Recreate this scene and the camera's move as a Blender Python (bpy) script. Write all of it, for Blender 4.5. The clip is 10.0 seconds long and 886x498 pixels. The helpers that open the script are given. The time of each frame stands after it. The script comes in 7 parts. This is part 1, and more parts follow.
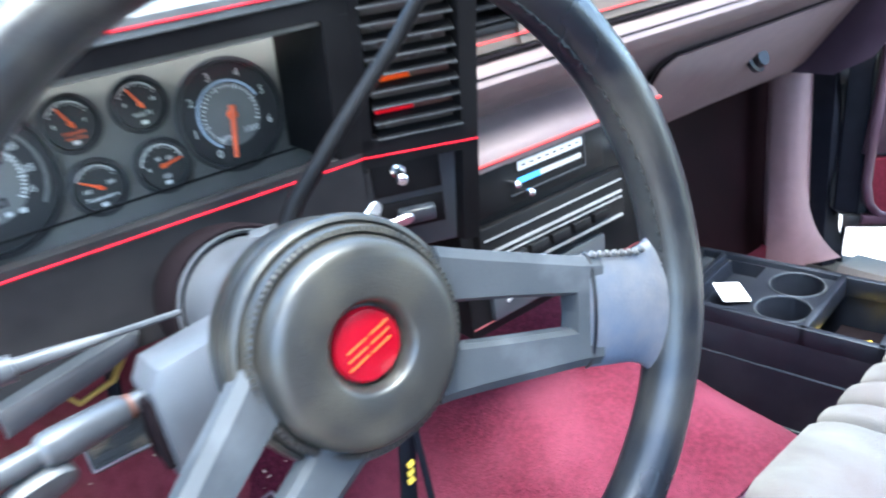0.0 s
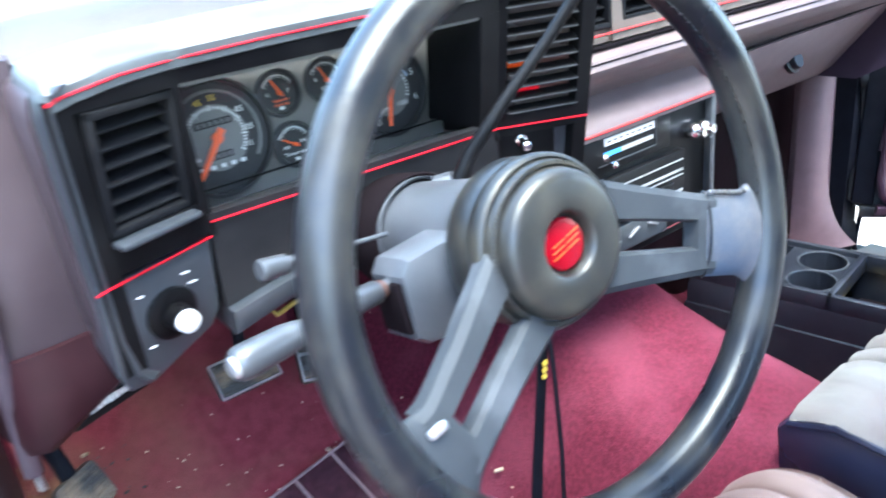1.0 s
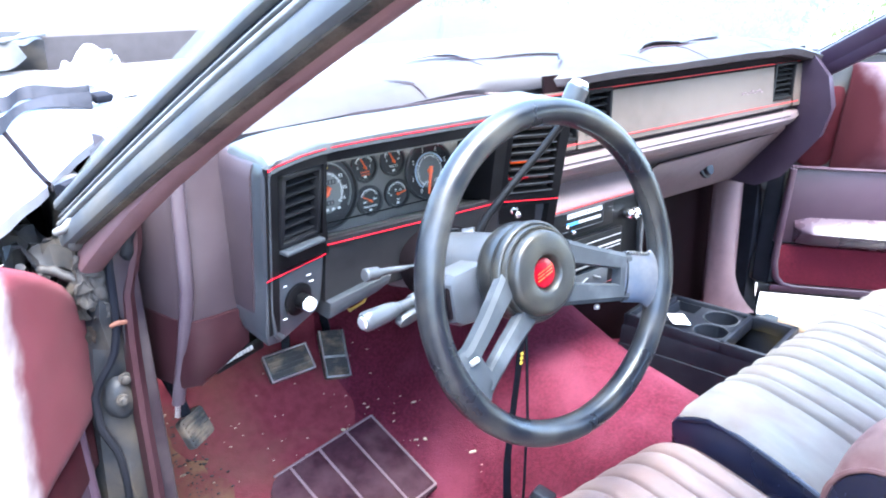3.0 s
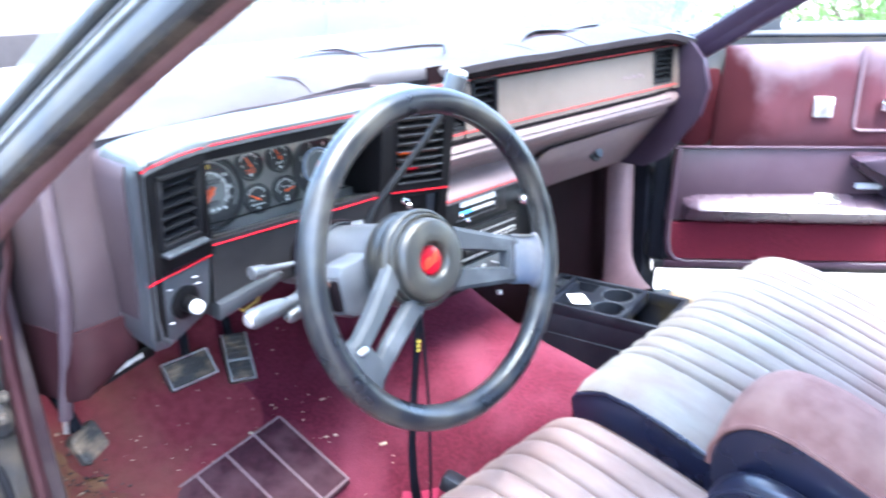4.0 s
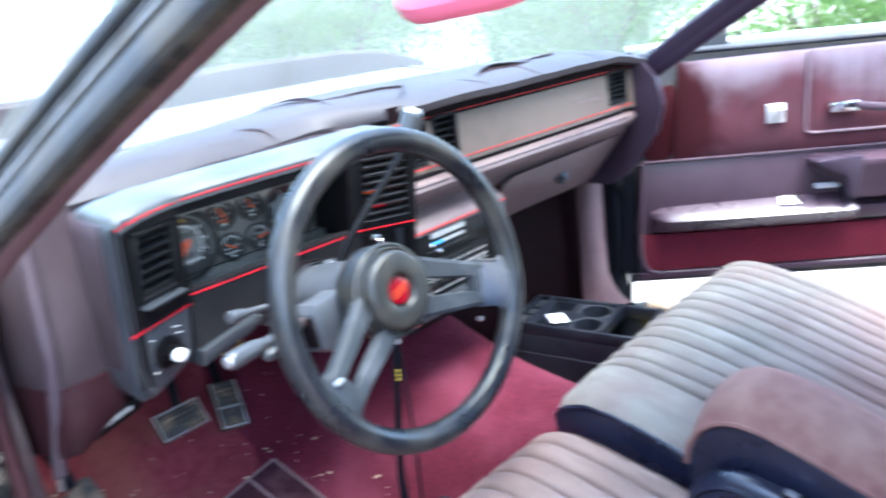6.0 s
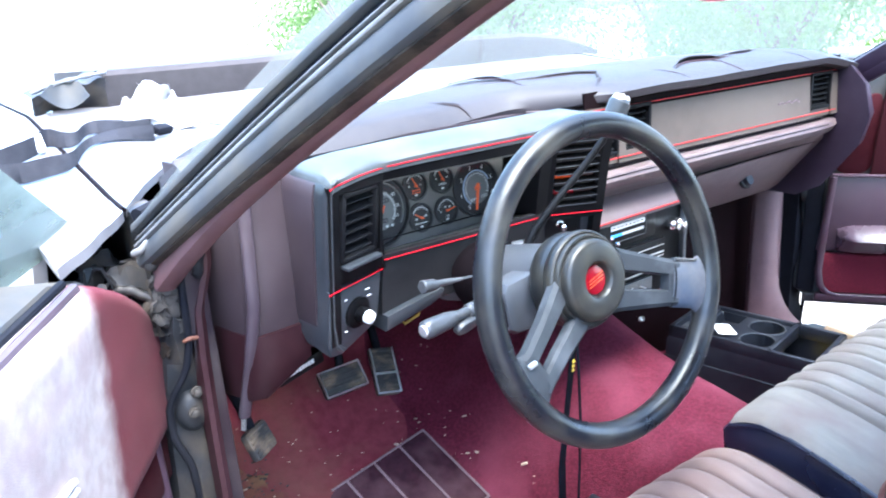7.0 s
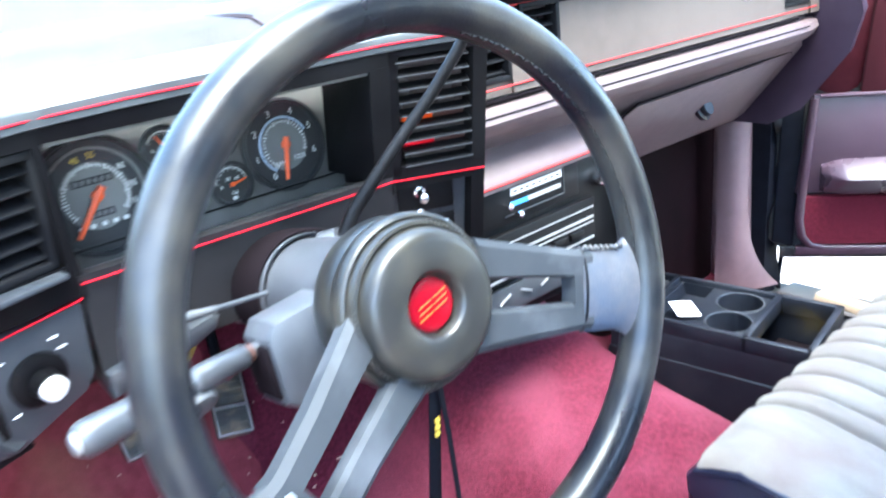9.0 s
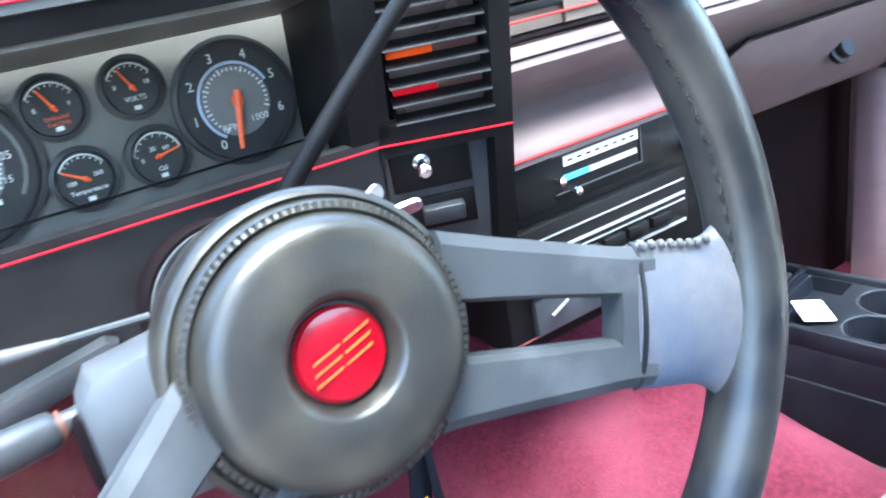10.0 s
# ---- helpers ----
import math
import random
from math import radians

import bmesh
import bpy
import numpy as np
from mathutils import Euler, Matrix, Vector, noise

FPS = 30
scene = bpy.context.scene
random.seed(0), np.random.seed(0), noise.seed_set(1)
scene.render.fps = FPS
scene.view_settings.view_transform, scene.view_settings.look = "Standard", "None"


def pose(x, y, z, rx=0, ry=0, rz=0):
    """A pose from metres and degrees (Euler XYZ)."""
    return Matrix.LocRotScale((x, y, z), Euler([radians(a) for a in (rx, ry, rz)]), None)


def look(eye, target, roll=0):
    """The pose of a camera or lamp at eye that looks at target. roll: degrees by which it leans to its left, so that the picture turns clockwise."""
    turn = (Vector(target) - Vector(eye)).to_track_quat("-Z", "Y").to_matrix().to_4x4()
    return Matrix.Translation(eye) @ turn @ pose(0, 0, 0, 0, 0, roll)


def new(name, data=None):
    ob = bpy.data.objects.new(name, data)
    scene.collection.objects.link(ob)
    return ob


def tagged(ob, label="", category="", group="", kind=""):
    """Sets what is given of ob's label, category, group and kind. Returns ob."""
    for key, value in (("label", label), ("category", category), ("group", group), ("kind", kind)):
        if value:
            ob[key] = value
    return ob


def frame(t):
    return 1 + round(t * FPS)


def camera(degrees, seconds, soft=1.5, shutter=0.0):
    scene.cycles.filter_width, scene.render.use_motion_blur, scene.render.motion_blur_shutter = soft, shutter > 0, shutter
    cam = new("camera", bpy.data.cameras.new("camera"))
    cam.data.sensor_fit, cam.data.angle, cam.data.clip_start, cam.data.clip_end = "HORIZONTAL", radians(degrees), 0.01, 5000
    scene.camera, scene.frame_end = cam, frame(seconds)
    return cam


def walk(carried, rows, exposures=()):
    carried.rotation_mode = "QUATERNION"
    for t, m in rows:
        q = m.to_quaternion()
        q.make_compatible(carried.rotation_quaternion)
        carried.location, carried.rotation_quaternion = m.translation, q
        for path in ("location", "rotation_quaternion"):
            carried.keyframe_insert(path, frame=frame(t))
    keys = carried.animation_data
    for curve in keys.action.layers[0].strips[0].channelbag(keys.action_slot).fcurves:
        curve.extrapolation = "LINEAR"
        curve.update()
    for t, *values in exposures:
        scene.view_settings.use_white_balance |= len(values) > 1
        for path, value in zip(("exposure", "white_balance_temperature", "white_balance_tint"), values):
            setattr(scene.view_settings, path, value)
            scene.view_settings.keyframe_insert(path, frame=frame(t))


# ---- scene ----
cam = camera(62.3, 10.0, soft=1.9, shutter=0.5)
PATH = [
    (0, (-0.49, -0.25, 1.037), (0.534, 1.258, 0.214), -9.0),
    (0.5, (-0.567, -0.293, 1.055), (0.387, 1.301, 0.314), -9.9),
    (1, (-0.663, -0.297, 1.064), (0.37, 1.209, 0.248), -7.5),
    (1.5, (-0.779, -0.316, 1.119), (0.175, 1.231, 0.284), -9.2),
    (2, (-0.856, -0.408, 1.161), (0.126, 1.143, 0.368), -5.3),
    (2.2, (-0.891, -0.455, 1.165), (0.149, 1.073, 0.402), -2.7),
    (3.3, (-0.925, -0.519, 1.177), (0.284, 0.932, 0.519), -1.4),
    (3.5, (-0.922, -0.524, 1.179), (0.313, 0.91, 0.532), -1.3),
    (4, (-0.903, -0.547, 1.169), (0.432, 0.77, 0.473), -2.2),
    (4.5, (-0.874, -0.608, 1.165), (0.649, 0.486, 0.467), -3.8),
    (5, (-0.862, -0.65, 1.166), (0.758, 0.3, 0.478), -5.4),
    (5.5, (-0.878, -0.641, 1.172), (0.739, 0.345, 0.53), -4.4),
    (6, (-0.913, -0.598, 1.174), (0.465, 0.717, 0.566), -6.9),
    (6.2, (-0.93, -0.58, 1.176), (0.35, 0.837, 0.581), -7.0),
    (7.3, (-0.971, -0.516, 1.164), (0.127, 1.034, 0.536), -3.2),
    (7.5, (-0.968, -0.506, 1.147), (0.114, 1.042, 0.489), -3.2),
    (8, (-0.896, -0.468, 1.106), (0.213, 1.02, 0.359), -4.3),
    (8.5, (-0.761, -0.415, 1.07), (0.322, 1.081, 0.301), -6.8),
    (9, (-0.61, -0.325, 1.068), (0.541, 1.136, 0.334), -6.9),
    (9.5, (-0.507, -0.258, 1.013), (0.485, 1.332, 0.312), -7.2),
    (10, (-0.439, -0.21, 0.99), (0.471, 1.411, 0.251), -10.7),
]
EXPOSURES = ((0.0, 4.6, 5600, 1), (1.0, 4.5, 5600, 1), (2.0, 4.83, 5600, 4), (3.5, 4.85, 5600, 6), (4.0, 4.85, 5600, 6), (4.5, 4.6, 5600, 4), (5.0, 4.15, 5600, 4), (5.5, 4.0, 5600, 4), (6.2, 4.12, 5600, 4), (7.5, 4.4, 5600, 6), (8.0, 4.78, 5600, 6), (8.5, 4.73, 5600, 2), (9.0, 4.75, 5600, 1), (9.5, 4.8, 5600, 0), (10.0, 4.8, 5600, 0))
walk(cam, [(t, look(eye, target, roll)) for t, eye, target, roll in PATH], EXPOSURES)

# ---- light ----
SUN_ELEVATION, SUN_AZIMUTH = radians(74), radians(190)
world = bpy.data.worlds.new("sky")
scene.world = world
world.use_nodes = True
wn, wl = world.node_tree.nodes, world.node_tree.links
sky = wn.new("ShaderNodeTexSky")
sky.sky_type, sky.sun_disc = "NISHITA", False
sky.sun_elevation, sky.sun_rotation = SUN_ELEVATION, SUN_AZIMUTH
sky.air_density, sky.dust_density, sky.ozone_density = 1.0, 3.0, 1.0
wl.new(sky.outputs[0], wn["Background"].inputs[0])
wn["Background"].inputs[1].default_value = 0.15
sun_data = bpy.data.lights.new("sun", "SUN")
sun_data.energy, sun_data.angle, sun_data.color = 0.7, radians(40), (1.0, 0.96, 0.9)
sun = new("sun", sun_data)
sun_way = Vector((math.sin(SUN_AZIMUTH) * math.cos(SUN_ELEVATION), math.cos(SUN_AZIMUTH) * math.cos(SUN_ELEVATION), math.sin(SUN_ELEVATION)))
sun.matrix_basis = look(tuple(sun_way * 30), (0, 0, 0))


# ---- materials ----
def material(name, colour, rough=0.6, metal=0.0, second=None, scale=40.0, bump=0.15, bump_scale=None, stain=None, stain_scale=6.0,
             stain_size=0.55, per_object=0.0, sheen=0.0, coat=0.0, spec=0.5, rough_var=0.12, stretch=None):
    """Colour varied at two scales (fine grain and broad stains), with fine relief."""
    m = bpy.data.materials.new(name)
    m.use_nodes = True
    n, l = m.node_tree.nodes, m.node_tree.links
    bsdf = n["Principled BSDF"]
    bsdf.inputs["Roughness"].default_value, bsdf.inputs["Metallic"].default_value = rough, metal
    bsdf.inputs["Specular IOR Level"].default_value = spec
    bsdf.inputs["Coat Weight"].default_value = coat
    if sheen:
        bsdf.inputs["Sheen Weight"].default_value, bsdf.inputs["Sheen Roughness"].default_value = sheen, 0.4
        bsdf.inputs["Sheen Tint"].default_value = (*[min(1, c * 1.6 + 0.15) for c in colour], 1)
    co = n.new("ShaderNodeTexCoord")
    fine = n.new("ShaderNodeTexNoise")
    fine.inputs["Scale"].default_value, fine.inputs["Detail"].default_value = scale, 5
    if stretch:
        along = n.new("ShaderNodeMapping")
        along.inputs["Scale"].default_value = stretch
        l.new(co.outputs["Object"], along.inputs["Vector"])
        l.new(along.outputs[0], fine.inputs["Vector"])
    else:
        l.new(co.outputs["Object"], fine.inputs["Vector"])
    ramp = n.new("ShaderNodeValToRGB")
    second = second or tuple(c * 0.8 for c in colour)
    ramp.color_ramp.elements[0].position, ramp.color_ramp.elements[1].position = 0.35, 0.65
    ramp.color_ramp.elements[0].color, ramp.color_ramp.elements[1].color = (*second, 1), (*colour, 1)
    l.new(fine.outputs[0], ramp.inputs[0])
    out = ramp.outputs[0]
    broad = n.new("ShaderNodeTexNoise")
    broad.inputs["Scale"].default_value, broad.inputs["Detail"].default_value = stain_scale, 6
    l.new(co.outputs["Object"], broad.inputs["Vector"])
    mask = n.new("ShaderNodeMapRange")
    mask.inputs[1].default_value, mask.inputs[2].default_value = stain_size - 0.12, stain_size + 0.12
    l.new(broad.outputs[0], mask.inputs[0])
    mix = n.new("ShaderNodeMix")
    mix.data_type = "RGBA"
    mix.inputs["B"].default_value = (*(stain or tuple(c * 0.85 for c in colour)), 1)
    l.new(mask.outputs[0], mix.inputs["Factor"])
    l.new(out, mix.inputs["A"])
    out = mix.outputs["Result"]
    if per_object:
        info = n.new("ShaderNodeObjectInfo")
        hsv = n.new("ShaderNodeHueSaturation")
        rng = n.new("ShaderNodeMapRange")
        rng.inputs[3].default_value, rng.inputs[4].default_value = 1 - per_object, 1 + per_object
        l.new(info.outputs["Random"], rng.inputs[0])
        l.new(rng.outputs[0], hsv.inputs["Value"])
        l.new(out, hsv.inputs["Color"])
        out = hsv.outputs[0]
    l.new(out, bsdf.inputs["Base Color"])
    rr = n.new("ShaderNodeMapRange")
    rr.inputs[3].default_value, rr.inputs[4].default_value = max(0.02, rough - rough_var), min(1, rough + rough_var)
    l.new(broad.outputs[0], rr.inputs[0])
    l.new(rr.outputs[0], bsdf.inputs["Roughness"])
    if bump:
        grain = n.new("ShaderNodeTexNoise")
        grain.inputs["Scale"].default_value, grain.inputs["Detail"].default_value = bump_scale or scale * 3, 3
        l.new(co.outputs["Object"], grain.inputs["Vector"])
        bp = n.new("ShaderNodeBump")
        bp.inputs["Strength"].default_value, bp.inputs["Distance"].default_value = bump, 0.002
        l.new(grain.outputs[0], bp.inputs["Height"])
        l.new(bp.outputs[0], bsdf.inputs["Normal"])
    return m


def glass(name, colour, rough=0.02, dust0=0.03, dust1=0.16, shine=0.35):
    m = bpy.data.materials.new(name)
    m.use_nodes = True
    n, l = m.node_tree.nodes, m.node_tree.links
    n.remove(n["Principled BSDF"])
    clear, gloss, mix, fres = n.new("ShaderNodeBsdfTransparent"), n.new("ShaderNodeBsdfGlossy"), n.new("ShaderNodeMixShader"), n.new("ShaderNodeFresnel")
    film, dn = n.new("ShaderNodeBsdfDiffuse"), n.new("ShaderNodeTexNoise")
    lit, dust = n.new("ShaderNodeBsdfTranslucent"), n.new("ShaderNodeMixShader")
    clear.inputs[0].default_value = (*colour, 1)
    gloss.inputs["Roughness"].default_value = rough
    fres.inputs[0].default_value = 1.45
    less = n.new("ShaderNodeMath")
    less.operation, less.inputs[1].default_value = "MULTIPLY", shine
    l.new(fres.outputs[0], less.inputs[0])
    l.new(less.outputs[0], mix.inputs[0])
    l.new(clear.outputs[0], mix.inputs[1])
    l.new(gloss.outputs[0], mix.inputs[2])
    # besides dust, the greenish film colour gives the windshield's bright haze
    film.inputs[0].default_value = (0.70, 0.75, 0.69, 1)
    lit.inputs[0].default_value = (0.70, 0.75, 0.69, 1)
    dust.inputs[0].default_value = 0.22
    l.new(film.outputs[0], dust.inputs[1])
    l.new(lit.outputs[0], dust.inputs[2])
    dn.inputs["Scale"].default_value, dn.inputs["Detail"].default_value = 5, 8
    dm, rng = n.new("ShaderNodeMixShader"), n.new("ShaderNodeMapRange")
    rng.inputs[1].default_value, rng.inputs[2].default_value, rng.inputs[3].default_value, rng.inputs[4].default_value = 0.35, 0.75, dust0, dust1
    l.new(dn.outputs[0], rng.inputs[0])
    l.new(rng.outputs[0], dm.inputs[0])
    l.new(mix.outputs[0], dm.inputs[1])
    l.new(dust.outputs[0], dm.inputs[2])
    l.new(dm.outputs[0], n["Material Output"].inputs[0])
    return m


M_pad = material("faded_mauve_vinyl", (0.033, 0.027, 0.0295), 0.52, second=(0.0255, 0.021, 0.0235), scale=60, bump=0.2, bump_scale=500, stain=(0.047, 0.040, 0.043), stain_scale=4, spec=0.3)
M_padside = material("dark_mauve_dash_side", (0.037, 0.026, 0.030), 0.5, second=(0.029, 0.020, 0.0235), scale=14, bump=0.06, bump_scale=800, stain=(0.052, 0.039, 0.044), stain_scale=6, spec=0.22)
M_padlow = material("mauve_moulded_plastic", (0.112, 0.080, 0.080), 0.48, second=(0.096, 0.068, 0.069), scale=50, bump=0.08, bump_scale=900, stain=(0.136, 0.102, 0.099), stain_scale=5, spec=0.24, rough_var=0.05)
M_plum = material("dark_plum_plastic", (0.022, 0.014, 0.0235), 0.4, second=(0.018, 0.011, 0.0195), bump=0.06, bump_scale=800, stain=(0.038, 0.026, 0.039), spec=0.35)
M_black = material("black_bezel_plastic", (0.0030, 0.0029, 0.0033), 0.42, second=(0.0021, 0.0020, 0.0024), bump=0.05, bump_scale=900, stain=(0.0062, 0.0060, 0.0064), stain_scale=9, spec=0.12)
# bezel black made lighter in place of the reflections on the lower panel
M_lowblack = material("reflection_lifted_black", (0.0105, 0.0105, 0.0115), 0.45, second=(0.008, 0.008, 0.009), bump=0.05, bump_scale=900, stain=(0.016, 0.0155, 0.016), stain_scale=10, spec=0.22)
M_charcoal = material("charcoal_bezel_plastic", (0.026, 0.029, 0.034), 0.33, second=(0.021, 0.024, 0.028), bump=0.05, bump_scale=600, stain=(0.042, 0.044, 0.048), stain_scale=8, spec=0.45)
# charcoal lifted pale and greenish: the brow's sky highlight as colour
M_brow = material("sky_highlit_charcoal_brow", (0.050, 0.055, 0.057), 0.42, second=(0.041, 0.045, 0.047), bump=0.06, bump_scale=500, stain=(0.076, 0.081, 0.082), stain_scale=10)
# near-black for unlit depths too: ducts, slots, cavities, firewall
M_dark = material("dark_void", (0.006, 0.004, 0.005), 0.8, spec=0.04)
# grey lifted to hold the haze and reflections of the gauge lens
M_dial = material("lens_haze_panel_grey", (0.102, 0.099, 0.090), 0.5, bump=0.02, second=(0.090, 0.087, 0.079), stain=(0.120, 0.116, 0.105), stain_scale=12, spec=0.3)
M_face = material("dial_face_grey", (0.034, 0.034, 0.033), 0.5, bump=0.02, second=(0.028, 0.028, 0.027), spec=0.2)
M_disc = material("dial_disc_grey", (0.165, 0.165, 0.158), 0.5, bump=0.02, second=(0.15, 0.15, 0.145), spec=0.3)
# dark half of a coloured telltale, where the sunlight fades out
M_telldark = material("shaded_telltale_lens", (0.075, 0.030, 0.024), 0.3, bump=0.0, coat=0.2)
M_dialblack = material("dial_black", (0.030, 0.030, 0.031), 0.45, bump=0.02, spec=0.25)
M_white = material("white_marking", (0.75, 0.75, 0.72), 0.5, bump=0.0)
M_yellow = material("yellow_marking", (0.8, 0.55, 0.05), 0.5, bump=0.0)
M_needle = material("orange_needle", (0.95, 0.13, 0.02), 0.5, bump=0.0)
M_stripe = material("red_pinstripe", (0.46, 0.004, 0.016), 0.6, bump=0.0, spec=0.1)
M_stripe_soft = material("faded_red_pinstripe", (0.42, 0.035, 0.035), 0.6, bump=0.0, spec=0.1)
M_taupe = material("taupe_brushed_panel", (0.099, 0.077, 0.065), 0.55, second=(0.087, 0.068, 0.057), scale=30, bump=0.04, stain=(0.116, 0.092, 0.078), stain_scale=3, spec=0.2)
M_leather = material("worn_dark_leather", (0.0062, 0.0074, 0.0102), 0.30, second=(0.0044, 0.0053, 0.0075), scale=60, bump=0.09, bump_scale=520, stain=(0.032, 0.030, 0.026), stain_scale=17, stain_size=0.58, spec=0.38, rough_var=0.14)
M_wornleather = material("pale_worn_leather", (0.088, 0.084, 0.088), 0.48, second=(0.066, 0.066, 0.073), scale=110, bump=0.12, bump_scale=520, stain=(0.040, 0.054, 0.082), stain_scale=24, stain_size=0.55, spec=0.55)
M_spoke = material("grey_painted_spoke", (0.030, 0.033, 0.037), 0.6, second=(0.025, 0.028, 0.032), bump=0.06, bump_scale=900, stain=(0.066, 0.070, 0.077), stain_scale=20, stain_size=0.63, spec=0.2)
M_horn = material("dark_horn_pad", (0.0145, 0.0140, 0.0128), 0.35, second=(0.0112, 0.011, 0.0098), bump=0.13, bump_scale=1000, stain=(0.030, 0.027, 0.020), stain_scale=34, stain_size=0.57, spec=0.44, rough_var=0.10)
M_emblem = material("red_emblem", (0.19, 0.0008, 0.007), 0.2, bump=0.0, coat=0.3, second=(0.16, 0.0006, 0.006), spec=0.3)
M_gold = material("orange_gold_inlay", (0.50, 0.075, 0.010), 0.4, bump=0.0)
M_column = material("grey_column_shroud", (0.040, 0.043, 0.049), 0.40, second=(0.033, 0.036, 0.041), bump=0.10, bump_scale=800, stain=(0.075, 0.078, 0.086), stain_scale=12)
M_ventblack = material("matt_black_vent", (0.007, 0.007, 0.008), 0.6, second=(0.005, 0.005, 0.006), bump=0.05, stain=(0.013, 0.013, 0.013), spec=0.08)
M_mould = material("mauve_edge_moulding", (0.055, 0.040, 0.050), 0.45, second=(0.043, 0.031, 0.039), bump=0.08, stain=(0.075, 0.058, 0.068), spec=0.3)
M_dullorange = material("dull_orange_plastic", (0.10, 0.034, 0.018), 0.7, second=(0.09, 0.03, 0.015), bump=0.2)
M_dullyellow = material("dull_yellow_insulation", (0.30, 0.20, 0.04), 0.6, bump=0.0)
M_chrome = material("chrome", (0.82, 0.82, 0.84), 0.16, 1.0, bump=0.0, second=(0.75, 0.75, 0.77))
M_knobwhite = material("white_knob_plastic", (0.8, 0.8, 0.8), 0.3, bump=0.0)
# base grey raised to carry the levers' highlight from the sky
M_lever = material("sky_lifted_lever_grey", (0.042, 0.044, 0.048), 0.36, second=(0.032, 0.034, 0.038), bump=0.06, stain=(0.07, 0.072, 0.075), stain_scale=30, stain_size=0.6)
M_carpet = material("crimson_carpet", (0.086, 0.0115, 0.0235), 0.95, second=(0.052, 0.0068, 0.014), scale=170, bump=1.0, bump_scale=420, stain=(0.120, 0.026, 0.043), stain_scale=6, stain_size=0.58, sheen=0.07, spec=0.1)
M_carpet_dirty = material("soiled_carpet", (0.142, 0.026, 0.036), 0.95, second=(0.105, 0.018, 0.025), scale=60, bump=0.9, bump_scale=500, stain=(0.13, 0.056, 0.042), stain_scale=6, stain_size=0.64, sheen=0.2, spec=0.1)
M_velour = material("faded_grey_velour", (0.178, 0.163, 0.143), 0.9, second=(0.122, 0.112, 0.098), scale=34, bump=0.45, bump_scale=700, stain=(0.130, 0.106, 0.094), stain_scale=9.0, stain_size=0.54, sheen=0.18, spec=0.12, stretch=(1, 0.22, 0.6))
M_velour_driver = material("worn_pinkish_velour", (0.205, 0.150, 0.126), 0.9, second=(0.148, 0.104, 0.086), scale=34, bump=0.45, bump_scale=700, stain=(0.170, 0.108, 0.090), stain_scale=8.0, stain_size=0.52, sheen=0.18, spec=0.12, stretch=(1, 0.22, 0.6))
# backrest velours: lighter than the cushions for the skylight falling on them
M_velour_rosyback = material("lit_mottled_rosy_velour", (0.34, 0.225, 0.222), 0.9, second=(0.26, 0.165, 0.165), scale=34, bump=0.45, bump_scale=700, stain=(0.25, 0.115, 0.125), stain_scale=7.0, stain_size=0.54, sheen=0.1, spec=0.1, stretch=(1, 0.5, 0.3))
M_velour_back = material("lit_lilac_velour", (0.46, 0.365, 0.335), 0.9, second=(0.36, 0.28, 0.26), scale=34, bump=0.45, bump_scale=700, stain=(0.33, 0.22, 0.205), stain_scale=6.0, stain_size=0.54, sheen=0.2, spec=0.12, stretch=(1, 0.5, 0.3))
M_velour_red = material("rosy_velour", (0.20, 0.098, 0.080), 0.9, second=(0.150, 0.066, 0.054), scale=40, bump=0.35, bump_scale=800, stain=(0.25, 0.15, 0.115), stain_scale=5, sheen=0.3, spec=0.15)
M_vinyl = material("navy_black_vinyl", (0.0070, 0.0078, 0.0175), 0.28, second=(0.005, 0.0056, 0.013), bump=0.06, bump_scale=800, stain=(0.0115, 0.0125, 0.0255), stain_scale=9, spec=0.55)
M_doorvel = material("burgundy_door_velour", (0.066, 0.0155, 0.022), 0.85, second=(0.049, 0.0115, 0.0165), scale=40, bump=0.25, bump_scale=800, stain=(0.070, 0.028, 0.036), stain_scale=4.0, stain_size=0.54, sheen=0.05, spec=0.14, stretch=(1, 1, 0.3))


